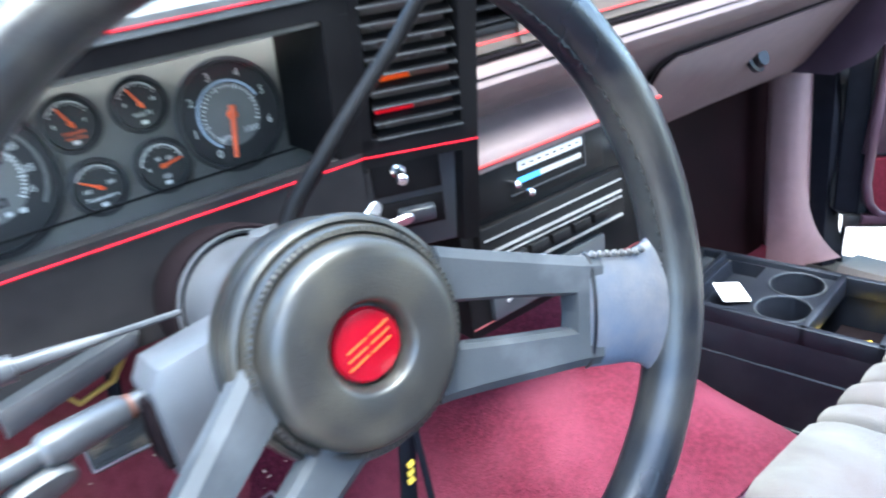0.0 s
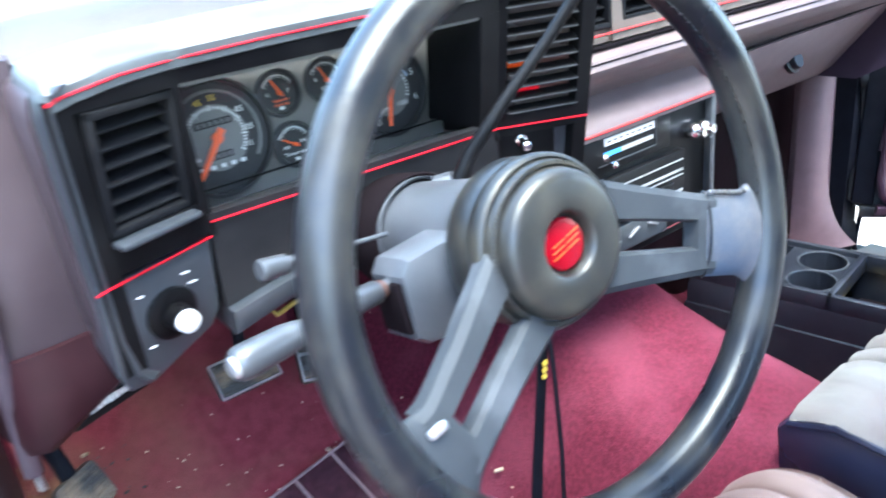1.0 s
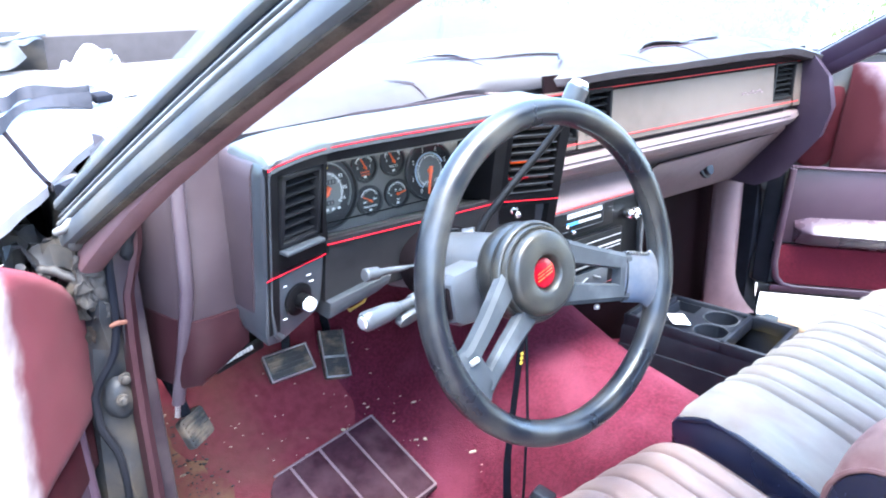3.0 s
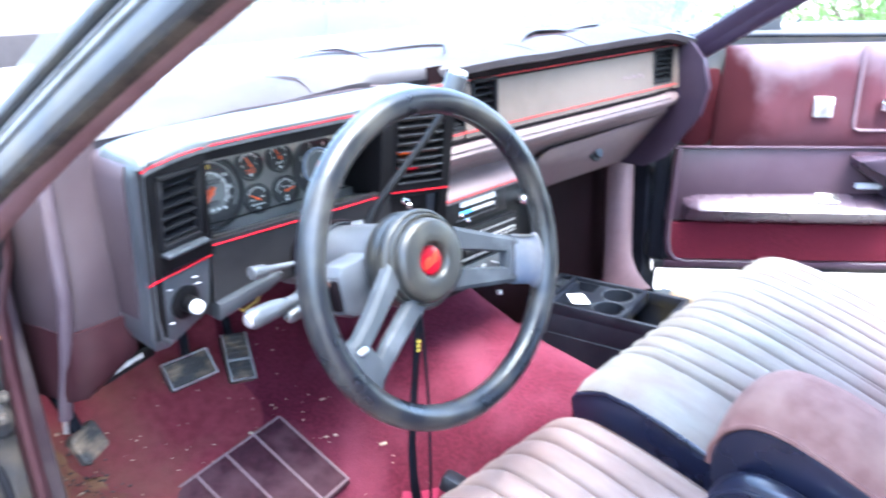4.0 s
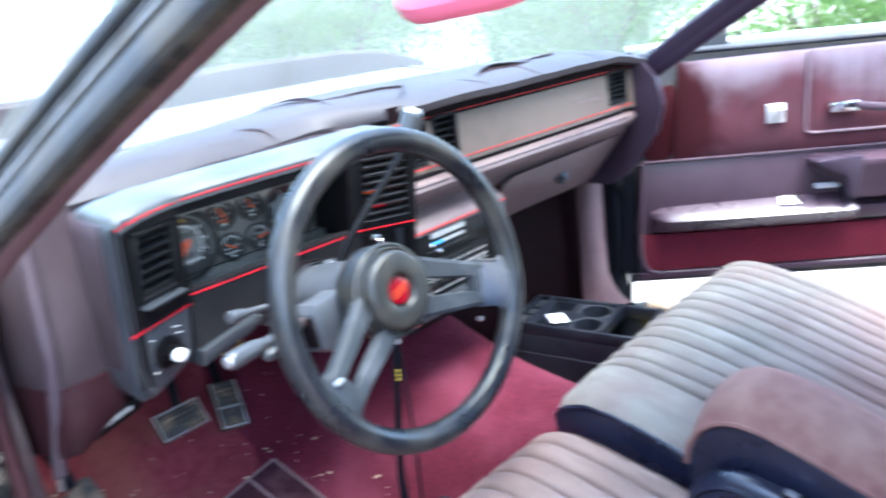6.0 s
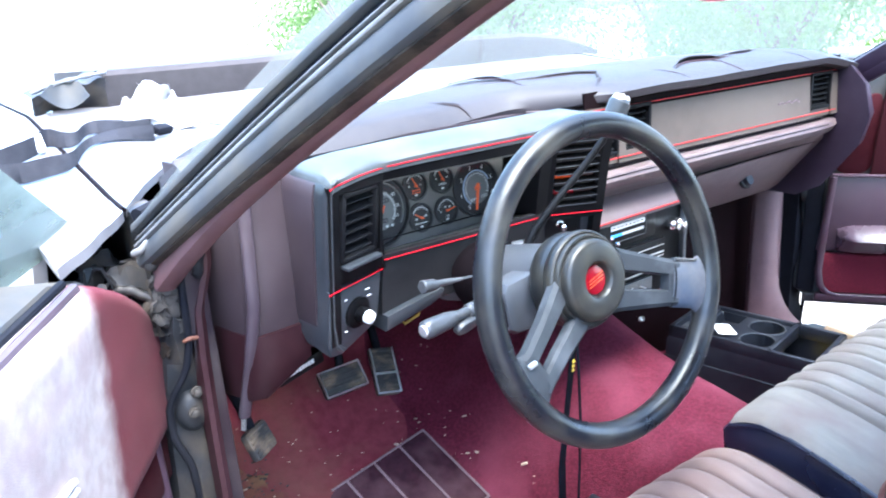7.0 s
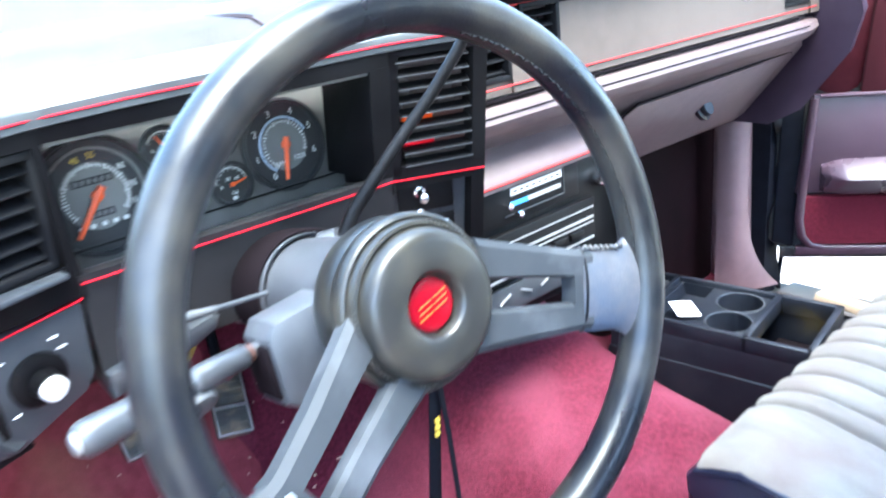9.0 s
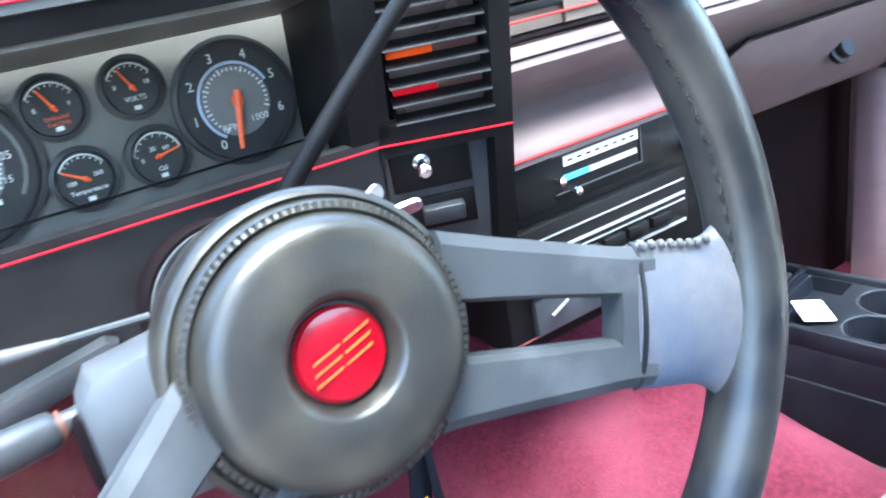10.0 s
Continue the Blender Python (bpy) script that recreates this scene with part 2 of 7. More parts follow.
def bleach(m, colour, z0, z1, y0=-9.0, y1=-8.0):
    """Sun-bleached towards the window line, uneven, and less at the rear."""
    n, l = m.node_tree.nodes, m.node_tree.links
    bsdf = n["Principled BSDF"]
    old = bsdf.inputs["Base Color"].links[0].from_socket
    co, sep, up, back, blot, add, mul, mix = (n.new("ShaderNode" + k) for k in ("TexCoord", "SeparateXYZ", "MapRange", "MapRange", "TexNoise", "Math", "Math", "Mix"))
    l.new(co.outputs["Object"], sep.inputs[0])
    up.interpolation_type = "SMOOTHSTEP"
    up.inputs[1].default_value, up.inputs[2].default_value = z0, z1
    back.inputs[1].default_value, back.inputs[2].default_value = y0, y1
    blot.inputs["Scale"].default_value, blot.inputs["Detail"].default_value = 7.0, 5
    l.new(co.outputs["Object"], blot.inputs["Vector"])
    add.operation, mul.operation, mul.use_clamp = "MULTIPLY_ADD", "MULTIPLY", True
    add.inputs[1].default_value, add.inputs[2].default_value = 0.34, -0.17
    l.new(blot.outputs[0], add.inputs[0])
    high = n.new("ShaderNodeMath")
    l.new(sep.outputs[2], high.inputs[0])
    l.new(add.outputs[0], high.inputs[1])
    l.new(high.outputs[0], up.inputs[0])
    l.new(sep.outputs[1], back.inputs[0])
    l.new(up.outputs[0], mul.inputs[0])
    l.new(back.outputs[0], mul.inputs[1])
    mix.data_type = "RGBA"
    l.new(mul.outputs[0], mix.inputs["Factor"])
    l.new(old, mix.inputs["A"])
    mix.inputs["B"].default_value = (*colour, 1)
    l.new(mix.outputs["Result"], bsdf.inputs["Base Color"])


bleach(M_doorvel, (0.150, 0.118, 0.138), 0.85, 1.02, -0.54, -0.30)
bleach(M_velour, (0.205, 0.118, 0.098), -2.0, -1.0, -0.16, -0.50)
M_doorfaded = material("sun_bleached_door_velour", (0.30, 0.265, 0.258), 0.85, second=(0.235, 0.203, 0.198), scale=55, bump=0.25, bump_scale=800, stain=(0.225, 0.180, 0.180), stain_scale=22, stain_size=0.58, sheen=0.05, spec=0.15)
M_doorrosy = material("unfaded_rosy_velour", (0.055, 0.012, 0.016), 0.9, second=(0.044, 0.009, 0.012), scale=70, bump=0.3, bump_scale=800, stain=(0.100, 0.028, 0.032), stain_scale=7, sheen=0.05, spec=0.1)
M_doorpatch = material("unfaded_burgundy_velour", (0.029, 0.0040, 0.0065), 0.9, second=(0.022, 0.003, 0.005), scale=60, bump=0.3, bump_scale=800, stain=(0.040, 0.009, 0.012), stain_scale=9, sheen=0.03, spec=0.06)


def unfaded(m, colour, origin, along, s_mid, s_half, z_mid, z_half, rim=(0.80, 1.12), uneven=0.55):
    """A patch along the door that stayed shaded and kept its colour, with a soft, uneven rim."""
    n, l = m.node_tree.nodes, m.node_tree.links
    bsdf = n["Principled BSDF"]
    old = bsdf.inputs["Base Color"].links[0].from_socket
    co, sub, dot, sep, blot, mix, rng = (n.new("ShaderNode" + k) for k in ("TexCoord", "VectorMath", "VectorMath", "SeparateXYZ", "TexNoise", "Mix", "MapRange"))
    sub.operation, dot.operation = "SUBTRACT", "DOT_PRODUCT"
    sub.inputs[1].default_value, dot.inputs[1].default_value = origin, along
    l.new(co.outputs["Object"], sub.inputs[0])
    l.new(sub.outputs["Vector"], dot.inputs[0])
    l.new(co.outputs["Object"], sep.inputs[0])
    blot.inputs["Scale"].default_value, blot.inputs["Detail"].default_value = 16.0, 6
    l.new(co.outputs["Object"], blot.inputs["Vector"])
    def calc(op, x, y):
        node = n.new("ShaderNodeMath")
        node.operation = op
        for socket, v in zip(node.inputs, (x, y)):
            if isinstance(v, (int, float)):
                socket.default_value = v
            else:
                l.new(v, socket)
        return node.outputs[0]
    u = calc("MULTIPLY", calc("SUBTRACT", dot.outputs["Value"], s_mid), 1 / s_half)
    v = calc("MULTIPLY", calc("SUBTRACT", sep.outputs[2], z_mid), 1 / z_half)
    far = calc("SQRT", calc("ADD", calc("MULTIPLY", u, u), calc("MULTIPLY", v, v)), 0)
    far = calc("ADD", far, calc("MULTIPLY", calc("SUBTRACT", blot.outputs[0], 0.5), uneven))
    rng.interpolation_type = "SMOOTHSTEP"
    rng.inputs[1].default_value, rng.inputs[2].default_value, rng.inputs[3].default_value, rng.inputs[4].default_value = *rim, 1.0, 0.0
    l.new(far, rng.inputs[0])
    mix.data_type = "RGBA"
    l.new(rng.outputs[0], mix.inputs["Factor"])
    l.new(old, mix.inputs["A"])
    mix.inputs["B"].default_value = (*colour, 1)
    l.new(mix.outputs["Result"], bsdf.inputs["Base Color"])


unfaded(M_doorvel, (0.030, 0.0042, 0.0068), (0.75, 0.28, 0), (math.sin(radians(34)), -math.cos(radians(34)), 0), 0.05, 0.150, 0.850, 0.172)
unfaded(M_doorfaded, (0.078, 0.0125, 0.0185), (-0.80, 0.33, 0), (-math.sin(radians(31)), -math.cos(radians(31)), 0), -0.45, 0.622, 0.62, 0.90, (0.955, 1.014), 0.10)
M_doorplastic = material("plum_door_plastic", (0.040, 0.021, 0.031), 0.34, second=(0.033, 0.017, 0.026), bump=0.05, bump_scale=900, stain=(0.058, 0.036, 0.048), stain_scale=4, spec=0.4)
M_doorledge = material("shiny_plum_door_plastic", (0.044, 0.026, 0.038), 0.27, second=(0.037, 0.022, 0.032), bump=0.04, bump_scale=900, stain=(0.064, 0.044, 0.058), stain_scale=4, spec=0.8)
M_doorcarpet = material("dark_red_door_carpet", (0.120, 0.014, 0.026), 0.95, second=(0.086, 0.010, 0.018), scale=200, bump=0.8, bump_scale=900, sheen=0.1, spec=0.08)
M_trim = material("burgundy_trim_plastic", (0.023, 0.008, 0.0103), 0.5, second=(0.018, 0.006, 0.008), bump=0.06, bump_scale=800, stain=(0.036, 0.016, 0.019), stain_scale=6, spec=0.15)
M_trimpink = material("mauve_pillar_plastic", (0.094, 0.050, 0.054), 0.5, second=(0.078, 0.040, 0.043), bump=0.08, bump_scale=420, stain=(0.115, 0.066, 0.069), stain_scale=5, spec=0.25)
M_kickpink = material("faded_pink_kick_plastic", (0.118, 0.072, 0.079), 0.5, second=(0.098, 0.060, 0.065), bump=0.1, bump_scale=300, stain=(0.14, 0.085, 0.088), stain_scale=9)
M_blackplastic = material("black_console_plastic", (0.0062, 0.0076, 0.0115), 0.40, bump=0.06, bump_scale=900, second=(0.0042, 0.005, 0.008), stain=(0.012, 0.0135, 0.018), stain_scale=10, spec=0.32)
M_rubber = material("dusty_black_rubber", (0.024, 0.022, 0.021), 0.7, bump=0.3, bump_scale=300, stain=(0.17, 0.120, 0.075), stain_scale=34, stain_size=0.56)
M_mat = material("dark_mat_pile", (0.035, 0.012, 0.018), 0.95, second=(0.022, 0.008, 0.012), scale=60, bump=0.7, bump_scale=500, stain=(0.065, 0.033, 0.038), stain_scale=14, spec=0.1)
M_matline = material("pale_mat_binding", (0.17, 0.115, 0.12), 0.9, second=(0.10, 0.06, 0.065), scale=60, bump=0.3)
M_paint = material("silver_body_paint", (0.155, 0.148, 0.150), 0.42, second=(0.14, 0.134, 0.136), bump=0.02, coat=0.15, stain=(0.12, 0.108, 0.105), stain_scale=4)
M_darkpaint = material("dirty_blue_grey_paint", (0.046, 0.048, 0.050), 0.68, second=(0.036, 0.038, 0.041), scale=25, bump=0.12, stain=(0.062, 0.057, 0.049), stain_scale=14, spec=0.16)
M_flange = material("pale_weathered_flange", (0.125, 0.124, 0.125), 0.6, second=(0.09, 0.09, 0.09), scale=20, bump=0.1, stain=(0.06, 0.052, 0.042), stain_scale=16, stain_size=0.6, spec=0.3)
M_piping = material("pale_mauve_piping", (0.15, 0.10, 0.115), 0.6, bump=0.1)
M_satin = material("satin_bright_plate", (0.62, 0.62, 0.61), 0.35, 0.3, bump=0.03)
M_grime = material("grimy_jamb_metal", (0.024, 0.025, 0.028), 0.5, second=(0.013, 0.0135, 0.015), scale=25, bump=0.4, bump_scale=120, stain=(0.060, 0.047, 0.034), stain_scale=16, stain_size=0.58, spec=0.22)
# scuffed, and darker than the right panel by the footwell's shade
M_kick = material("shaded_scuffed_kick_panel", (0.020, 0.013, 0.016), 0.5, second=(0.011, 0.0075, 0.011), scale=11, bump=0.25, stain=(0.06, 0.048, 0.046), stain_scale=9, spec=0.2)
# right pillar trim, with the shade it stands in put into the purple
M_trimshade = material("shaded_purple_trim", (0.029, 0.016, 0.028), 0.45, second=(0.024, 0.013, 0.023), bump=0.06, spec=0.3)
M_dust = material("beige_dust", (0.42, 0.33, 0.24), 0.9, bump=0.0)
M_rust = material("rusty_metal", (0.030, 0.023, 0.018), 0.8, second=(0.013, 0.011, 0.010), scale=50, bump=0.6, bump_scale=160, stain=(0.062, 0.050, 0.037), stain_scale=20, spec=0.15)
M_caked = material("caked_beige_dirt", (0.058, 0.045, 0.033), 0.9, second=(0.020, 0.017, 0.015), scale=60, bump=0.9, bump_scale=140, stain=(0.018, 0.016, 0.015), stain_scale=30, stain_size=0.5)
M_seal = material("black_weatherstrip", (0.0065, 0.007, 0.0105), 0.72, bump=0.15, second=(0.0045, 0.005, 0.0075), stain=(0.015, 0.015, 0.017), spec=0.07)
M_visor = material("pink_red_visor", (0.55, 0.10, 0.16), 0.7, bump=0.1, second=(0.5, 0.09, 0.14))
M_headliner = material("dark_red_headliner", (0.16, 0.06, 0.07), 0.9)
M_paper = material("white_paper", (0.8, 0.8, 0.78), 0.7, bump=0.05, second=(0.76, 0.76, 0.74))
M_rag = material("grey_webbing", (0.024, 0.0235, 0.027), 0.85, bump=0.4, bump_scale=400, second=(0.015, 0.015, 0.018), spec=0.1)
# bonnet face towards the cabin; its shade is mixed into the taupe
M_raised = material("shaded_taupe_bonnet_face", (0.034, 0.0285, 0.0275), 0.65, second=(0.029, 0.024, 0.023), stain=(0.043, 0.036, 0.034), stain_scale=5, spec=0.15)
M_mudpatch = material("olive_mud_on_carpet", (0.118, 0.050, 0.034), 0.95, second=(0.115, 0.030, 0.032), scale=30, bump=0.9, bump_scale=300, stain=(0.145, 0.085, 0.045), stain_scale=22, spec=0.08)
# near-black maroon holds the shade under the dash and its pad
M_footshade = material("footwell_shade_maroon", (0.0048, 0.0012, 0.0018), 0.7, second=(0.003, 0.0008, 0.0013), bump=0.1, stain=(0.007, 0.0022, 0.003), stain_scale=7, spec=0.06)
M_band = material("dull_taupe_metal", (0.062, 0.054, 0.052), 0.6, second=(0.05, 0.043, 0.042), stain=(0.085, 0.073, 0.068), stain_scale=5)
M_cloth = material("white_rag_cloth", (0.30, 0.285, 0.28), 0.9, bump=0.3)
M_redlens = material("sunlit_red_lens", (0.85, 0.004, 0.02), 0.3, bump=0.0, spec=0.2)
M_orangelens = material("sunlit_orange_lens", (0.95, 0.10, 0.008), 0.3, bump=0.0, spec=0.2)
M_smoke = material("smoked_lens", (0.045, 0.036, 0.032), 0.25, bump=0.0, coat=0.3)
M_silver = material("silver_metal", (0.62, 0.62, 0.62), 0.36, 0.85, bump=0.05, second=(0.5, 0.5, 0.5))
M_paleblue = material("pale_blue_marking", (0.45, 0.55, 0.7), 0.5, bump=0.0)
M_blue = material("blue_marking", (0.08, 0.35, 0.75), 0.5, bump=0.0)
M_glass = glass("windshield_glass", (0.88, 0.94, 0.92), 0.02, 0.15, 0.25)
M_tint = glass("green_tinted_glass", (0.21, 0.265, 0.225), 0.02, 0.06, 0.20, 0.6)
M_lens = glass("gauge_lens", (0.93, 0.93, 0.93), 0.08, 0.0, 0.012, 0.03)
M_ground = material("pale_gravel_ground", (0.225, 0.198, 0.165), 0.95, second=(0.165, 0.145, 0.12), scale=30, bump=0.8, bump_scale=60, stain=(0.26, 0.235, 0.20), stain_scale=0.8)
M_grass = material("grass_blades", (0.11, 0.20, 0.035), 0.6, second=(0.07, 0.14, 0.02), scale=4, bump=0.0, stain=(0.20, 0.26, 0.07), stain_scale=1.5)
M_leaf = material("leaf_green", (0.11, 0.19, 0.05), 0.55, second=(0.085, 0.155, 0.038), scale=3, bump=0.0, stain=(0.14, 0.22, 0.06), stain_scale=1.2)


def see_through(m, share):
    """Thin blades and leaves let light through."""
    n, l = m.node_tree.nodes, m.node_tree.links
    bsdf, back, mix = n["Principled BSDF"], n.new("ShaderNodeBsdfTranslucent"), n.new("ShaderNodeMixShader")
    l.new(bsdf.inputs["Base Color"].links[0].from_socket, back.inputs[0])
    mix.inputs[0].default_value = share
    l.new(bsdf.outputs[0], mix.inputs[1])
    l.new(back.outputs[0], mix.inputs[2])
    l.new(mix.outputs[0], n["Material Output"].inputs[0])


see_through(M_leaf, 0.55)
see_through(M_grass, 0.4)
M_bark = material("bark", (0.13, 0.10, 0.075), 0.9, bump=0.8, bump_scale=40)


# ---- building blocks ----
def part(name, bm, mat, parent=None, label="", smooth=32, kind=""):
    """Link a bmesh, modelled in world metres, as one mesh object under a thing or a part."""
    bmesh.ops.recalc_face_normals(bm, faces=bm.faces)
    me = bpy.data.meshes.new(name)
    bm.to_mesh(me)
    bm.free()
    me.materials.append(mat)
    if smooth:
        me.polygons.foreach_set("use_smooth", [True] * len(me.polygons))
        me.set_sharp_from_angle(angle=radians(smooth))
    ob = new(name, me)
    if parent:
        ob.parent = parent
        if parent.type == "EMPTY":
            ob.matrix_parent_inverse = parent.matrix_basis.inverted()
    return tagged(ob, label, kind=kind)


def thing(name, base, label, category, group="", kind=""):
    ob = new(name)
    ob.empty_display_size = 0.05
    ob.matrix_basis = pose(*base)
    return tagged(ob, label, category, group, kind)


def box(bm, c, s, rot=None, bevel=0.0, seg=2, m=None):
    made = bmesh.ops.create_cube(bm, size=1.0)["verts"]
    t = Matrix.Translation(c) @ (rot or Matrix()) @ Matrix.Diagonal((*s, 1))
    bmesh.ops.transform(bm, matrix=(m or Matrix()) @ t, verts=made)
    if bevel:
        edges = list({e for v in made for e in v.link_edges})
        bmesh.ops.bevel(bm, geom=edges, offset=bevel, segments=seg, affect="EDGES", profile=0.5, clamp_overlap=True)
    return bm


def nb():
    return bmesh.new()


def rings(bm, loops, closed=True, caps=True, around=True):
    """Skin a row of rings of points."""
    rows = [[bm.verts.new(p) for p in loop] for loop in loops]
    n = len(rows[0])
    for a, b in zip(rows, rows[1:] + ([rows[0]] if not closed else [])):
        for i in range(n if around else n - 1):
            j = (i + 1) % n
            bm.faces.new((a[i], a[j], b[j], b[i]))
    if caps and closed:
        bm.faces.new(rows[0])
        bm.faces.new(rows[-1])
    return bm


def tube(bm, pts, r, n=12, caps=True, flat=1.0, loop=False):
    """A round bar along points; r a number or one for each point."""
    pts = [Vector(p) for p in pts]
    rs = r if isinstance(r, (list, tuple)) else [r] * len(pts)
    loops, up = [], None
    for i, p in enumerate(pts):
        d = ((pts[(i + 1) % len(pts)] if loop else pts[min(i + 1, len(pts) - 1)]) - (pts[i - 1] if loop or i else pts[0])).normalized()
        if up is None:
            up = d.cross(Vector((0, 0, 1)) if abs(d.z) < 0.9 else Vector((1, 0, 0))).normalized()
        up = (up - d * up.dot(d)).normalized()
        side = d.cross(up)
        loops.append([p + rs[i] * (math.cos(a) * up + flat * math.sin(a) * side) for a in (2 * math.pi * k / n for k in range(n))])
    return rings(bm, loops, closed=not loop, caps=caps)


def lathe(bm, profile, m, n=32):
    """Turn a profile of (radius, height) round the z axis of m."""
    loops = [[m @ Vector((r * math.cos(2 * math.pi * k / n), r * math.sin(2 * math.pi * k / n), h)) for k in range(n)] for r, h in profile]
    return rings(bm, loops)


def bar(bm, a, b, r, n=12):
    return tube(bm, [a, b], r, n)


def prism(bm, poly, place, w0, w1, bevel=0.0):
    """Extrude a flat outline: place(u, v, w) gives the point."""
    lo, hi = [bm.verts.new(place(u, v, w0)) for u, v in poly], [bm.verts.new(place(u, v, w1)) for u, v in poly]
    faces = [bm.faces.new(lo), bm.faces.new(hi)]
    for i in range(len(poly)):
        j = (i + 1) % len(poly)
        faces.append(bm.faces.new((lo[i], lo[j], hi[j], hi[i])))
    if bevel:
        bmesh.ops.recalc_face_normals(bm, faces=faces)
        edges = list({e for f in faces[:2] for e in f.edges})
        bmesh.ops.bevel(bm, geom=edges, offset=bevel, segments=2, affect="EDGES", profile=0.5, clamp_overlap=True)
    return bm


def sheet(bm, fn, nu, nv, thick=0.0):
    """A grid surface fn(u, v), 0..1, with a back at thick below it."""
    grid = [[bm.verts.new(fn(i / nu, j / nv)) for j in range(nv + 1)] for i in range(nu + 1)]
    faces = [bm.faces.new((grid[i][j], grid[i + 1][j], grid[i + 1][j + 1], grid[i][j + 1])) for i in range(nu) for j in range(nv)]
    if thick:
        bmesh.ops.recalc_face_normals(bm, faces=faces)
        bmesh.ops.solidify(bm, geom=faces, thickness=thick)
    return bm


def smoothstep(a, b, x):
    t = min(1, max(0, (x - a) / (b - a)))
    return t * t * (3 - 2 * t)


def lerp_path(pts, x):
    """Piecewise linear y(x) through (x, y) pairs."""
    if x <= pts[0][0]:
        return pts[0][1]
    for (a, b), (c, d) in zip(pts, pts[1:]):
        if x <= c:
            return b + (d - b) * (x - a) / (c - a)
    return pts[-1][1]


def rounded(pts, times=2, closed=True):
    """Cuts the corners of an outline so that it runs in curves."""
    pts = [tuple(p) for p in pts]
    for _ in range(times):
        out = [] if closed else [pts[0]]
        for a, b in zip(pts, pts[1:] + pts[:1] if closed else pts[1:]):
            out += [tuple(0.75 * p + 0.25 * q for p, q in zip(a, b)), tuple(0.25 * p + 0.75 * q for p, q in zip(a, b))]
        pts = out if closed else out + [pts[-1]]
    return pts


def round_rect(w, h, r, n=5):
    """Outline of a rectangle with rounded corners, centred."""
    out = []
    for cx, cy, a0 in ((w / 2 - r, h / 2 - r, 0), (-w / 2 + r, h / 2 - r, 90), (-w / 2 + r, -h / 2 + r, 180), (w / 2 - r, -h / 2 + r, 270)):
        out += [(cx + r * math.cos(radians(a0 + 90 * k / n)), cy + r * math.sin(radians(a0 + 90 * k / n))) for k in range(n + 1)]
    return out


def frame_of(origin, right, up):
    """A matrix whose x runs along right, y along up and z out of the face."""
    r, u = Vector(right).normalized(), Vector(up)
    u = (u - r * u.dot(r)).normalized()
    z = r.cross(u)
    return Matrix(((r.x, u.x, z.x, origin[0]), (r.y, u.y, z.y, origin[1]), (r.z, u.z, z.z, origin[2]), (0, 0, 0, 1)))


def letters(text, size, m, mat, parent, name="lettering"):
    """Raised lettering in the built-in font on the face m."""
    cu = bpy.data.curves.new(name, "FONT")
    cu.body, cu.size, cu.align_x, cu.align_y, cu.extrude, cu.resolution_u = text, size, "CENTER", "CENTER", 0.0002, 2
    ob = bpy.data.objects.new(name, cu)
    me = bpy.data.meshes.new_from_object(ob)
    bpy.data.objects.remove(ob)
    me.transform(m)
    me.materials.append(mat)
    out = new(name, me)
    out.parent = parent
    if parent.type == "EMPTY":
        out.matrix_parent_inverse = parent.matrix_basis.inverted()
    return out


def plate(bm, m, outline, z0, z1, bevel=0.0):
    """An outline in the xy plane of m, from height z0 to z1."""
    return prism(bm, outline, lambda u, v, w: m @ Vector((u, v, w)), z0, z1, bevel)


# ---- floor, tunnel and footwells ----
def floor_z(x, y):
    """Height of the carpeted floor: flat under the seats, rising to the toe board, with the tunnel in the middle."""
    z = lerp_path(((-3, 0.29), (0.22, 0.29), (0.55, 0.432), (0.90, 0.80)), y)
    crest = lerp_path(((-1, 0.40), (-0.1, 0.455), (0.3, 0.53), (0.6, 0.64), (0.9, 0.82)), y)
    k = 1 - (smoothstep(0.05, 0.27, abs(x + 0.01)) if x < -0.01 else smoothstep(0.10, 0.38, x + 0.01))
    return z + max(0, crest - z) * k


floor = thing("floor", (0, -0.3, 0.2), "deep-pile crimson carpeted car floor, worn and littered", "floor", kind="structure")
part("carpet", sheet(nb(), lambda u, v: Vector((-0.72 + 1.44 * u, -1.25 + 2.1 * v, floor_z(-0.72 + 1.44 * u, -1.25 + 2.1 * v) + 0.004 * noise.noise(Vector((u * 19, v * 26, 0))))), 72, 90, 0.03),
     M_carpet, floor, smooth=60)
soiled = nb()
sheet(soiled, lambda u, v: Vector((-0.70 + 0.47 * u * (0.82 + 0.18 * noise.noise(Vector((v * 5, 0, 1)))), 0.12 + 0.66 * v,
      floor_z(-0.70 + 0.47 * u * (0.82 + 0.18 * noise.noise(Vector((v * 5, 0, 1)))), 0.12 + 0.66 * v) + 0.0075 + 0.004 * noise.noise(Vector(((-0.72 + 0.47 * u) * 13, v * 9, 0))))), 24, 30)
part("soiled_area", soiled, M_carpet_dirty, floor, "soiled brownish worn carpet in the driver's footwell", smooth=60)
crumbs = nb()
rng = random.Random(4)
for _ in range(190):
    x, y = rng.uniform(-0.66, -0.20), rng.uniform(0.10, 0.62)
    s = rng.uniform(0.0008, 0.0022) if rng.random() < 0.85 else rng.uniform(0.003, 0.005)
    box(crumbs, (x, y, floor_z(x, y) + 0.0135), (s * rng.uniform(1, 3.2), s, s * 0.6), pose(0, 0, 0, 0, 20, rng.uniform(0, 180)))
tagged(part("floor_debris", crumbs, M_dust, None, "pale crumbs and dry bits scattered on carpet", 0), category="debris", kind="stuff")

patch = nb()
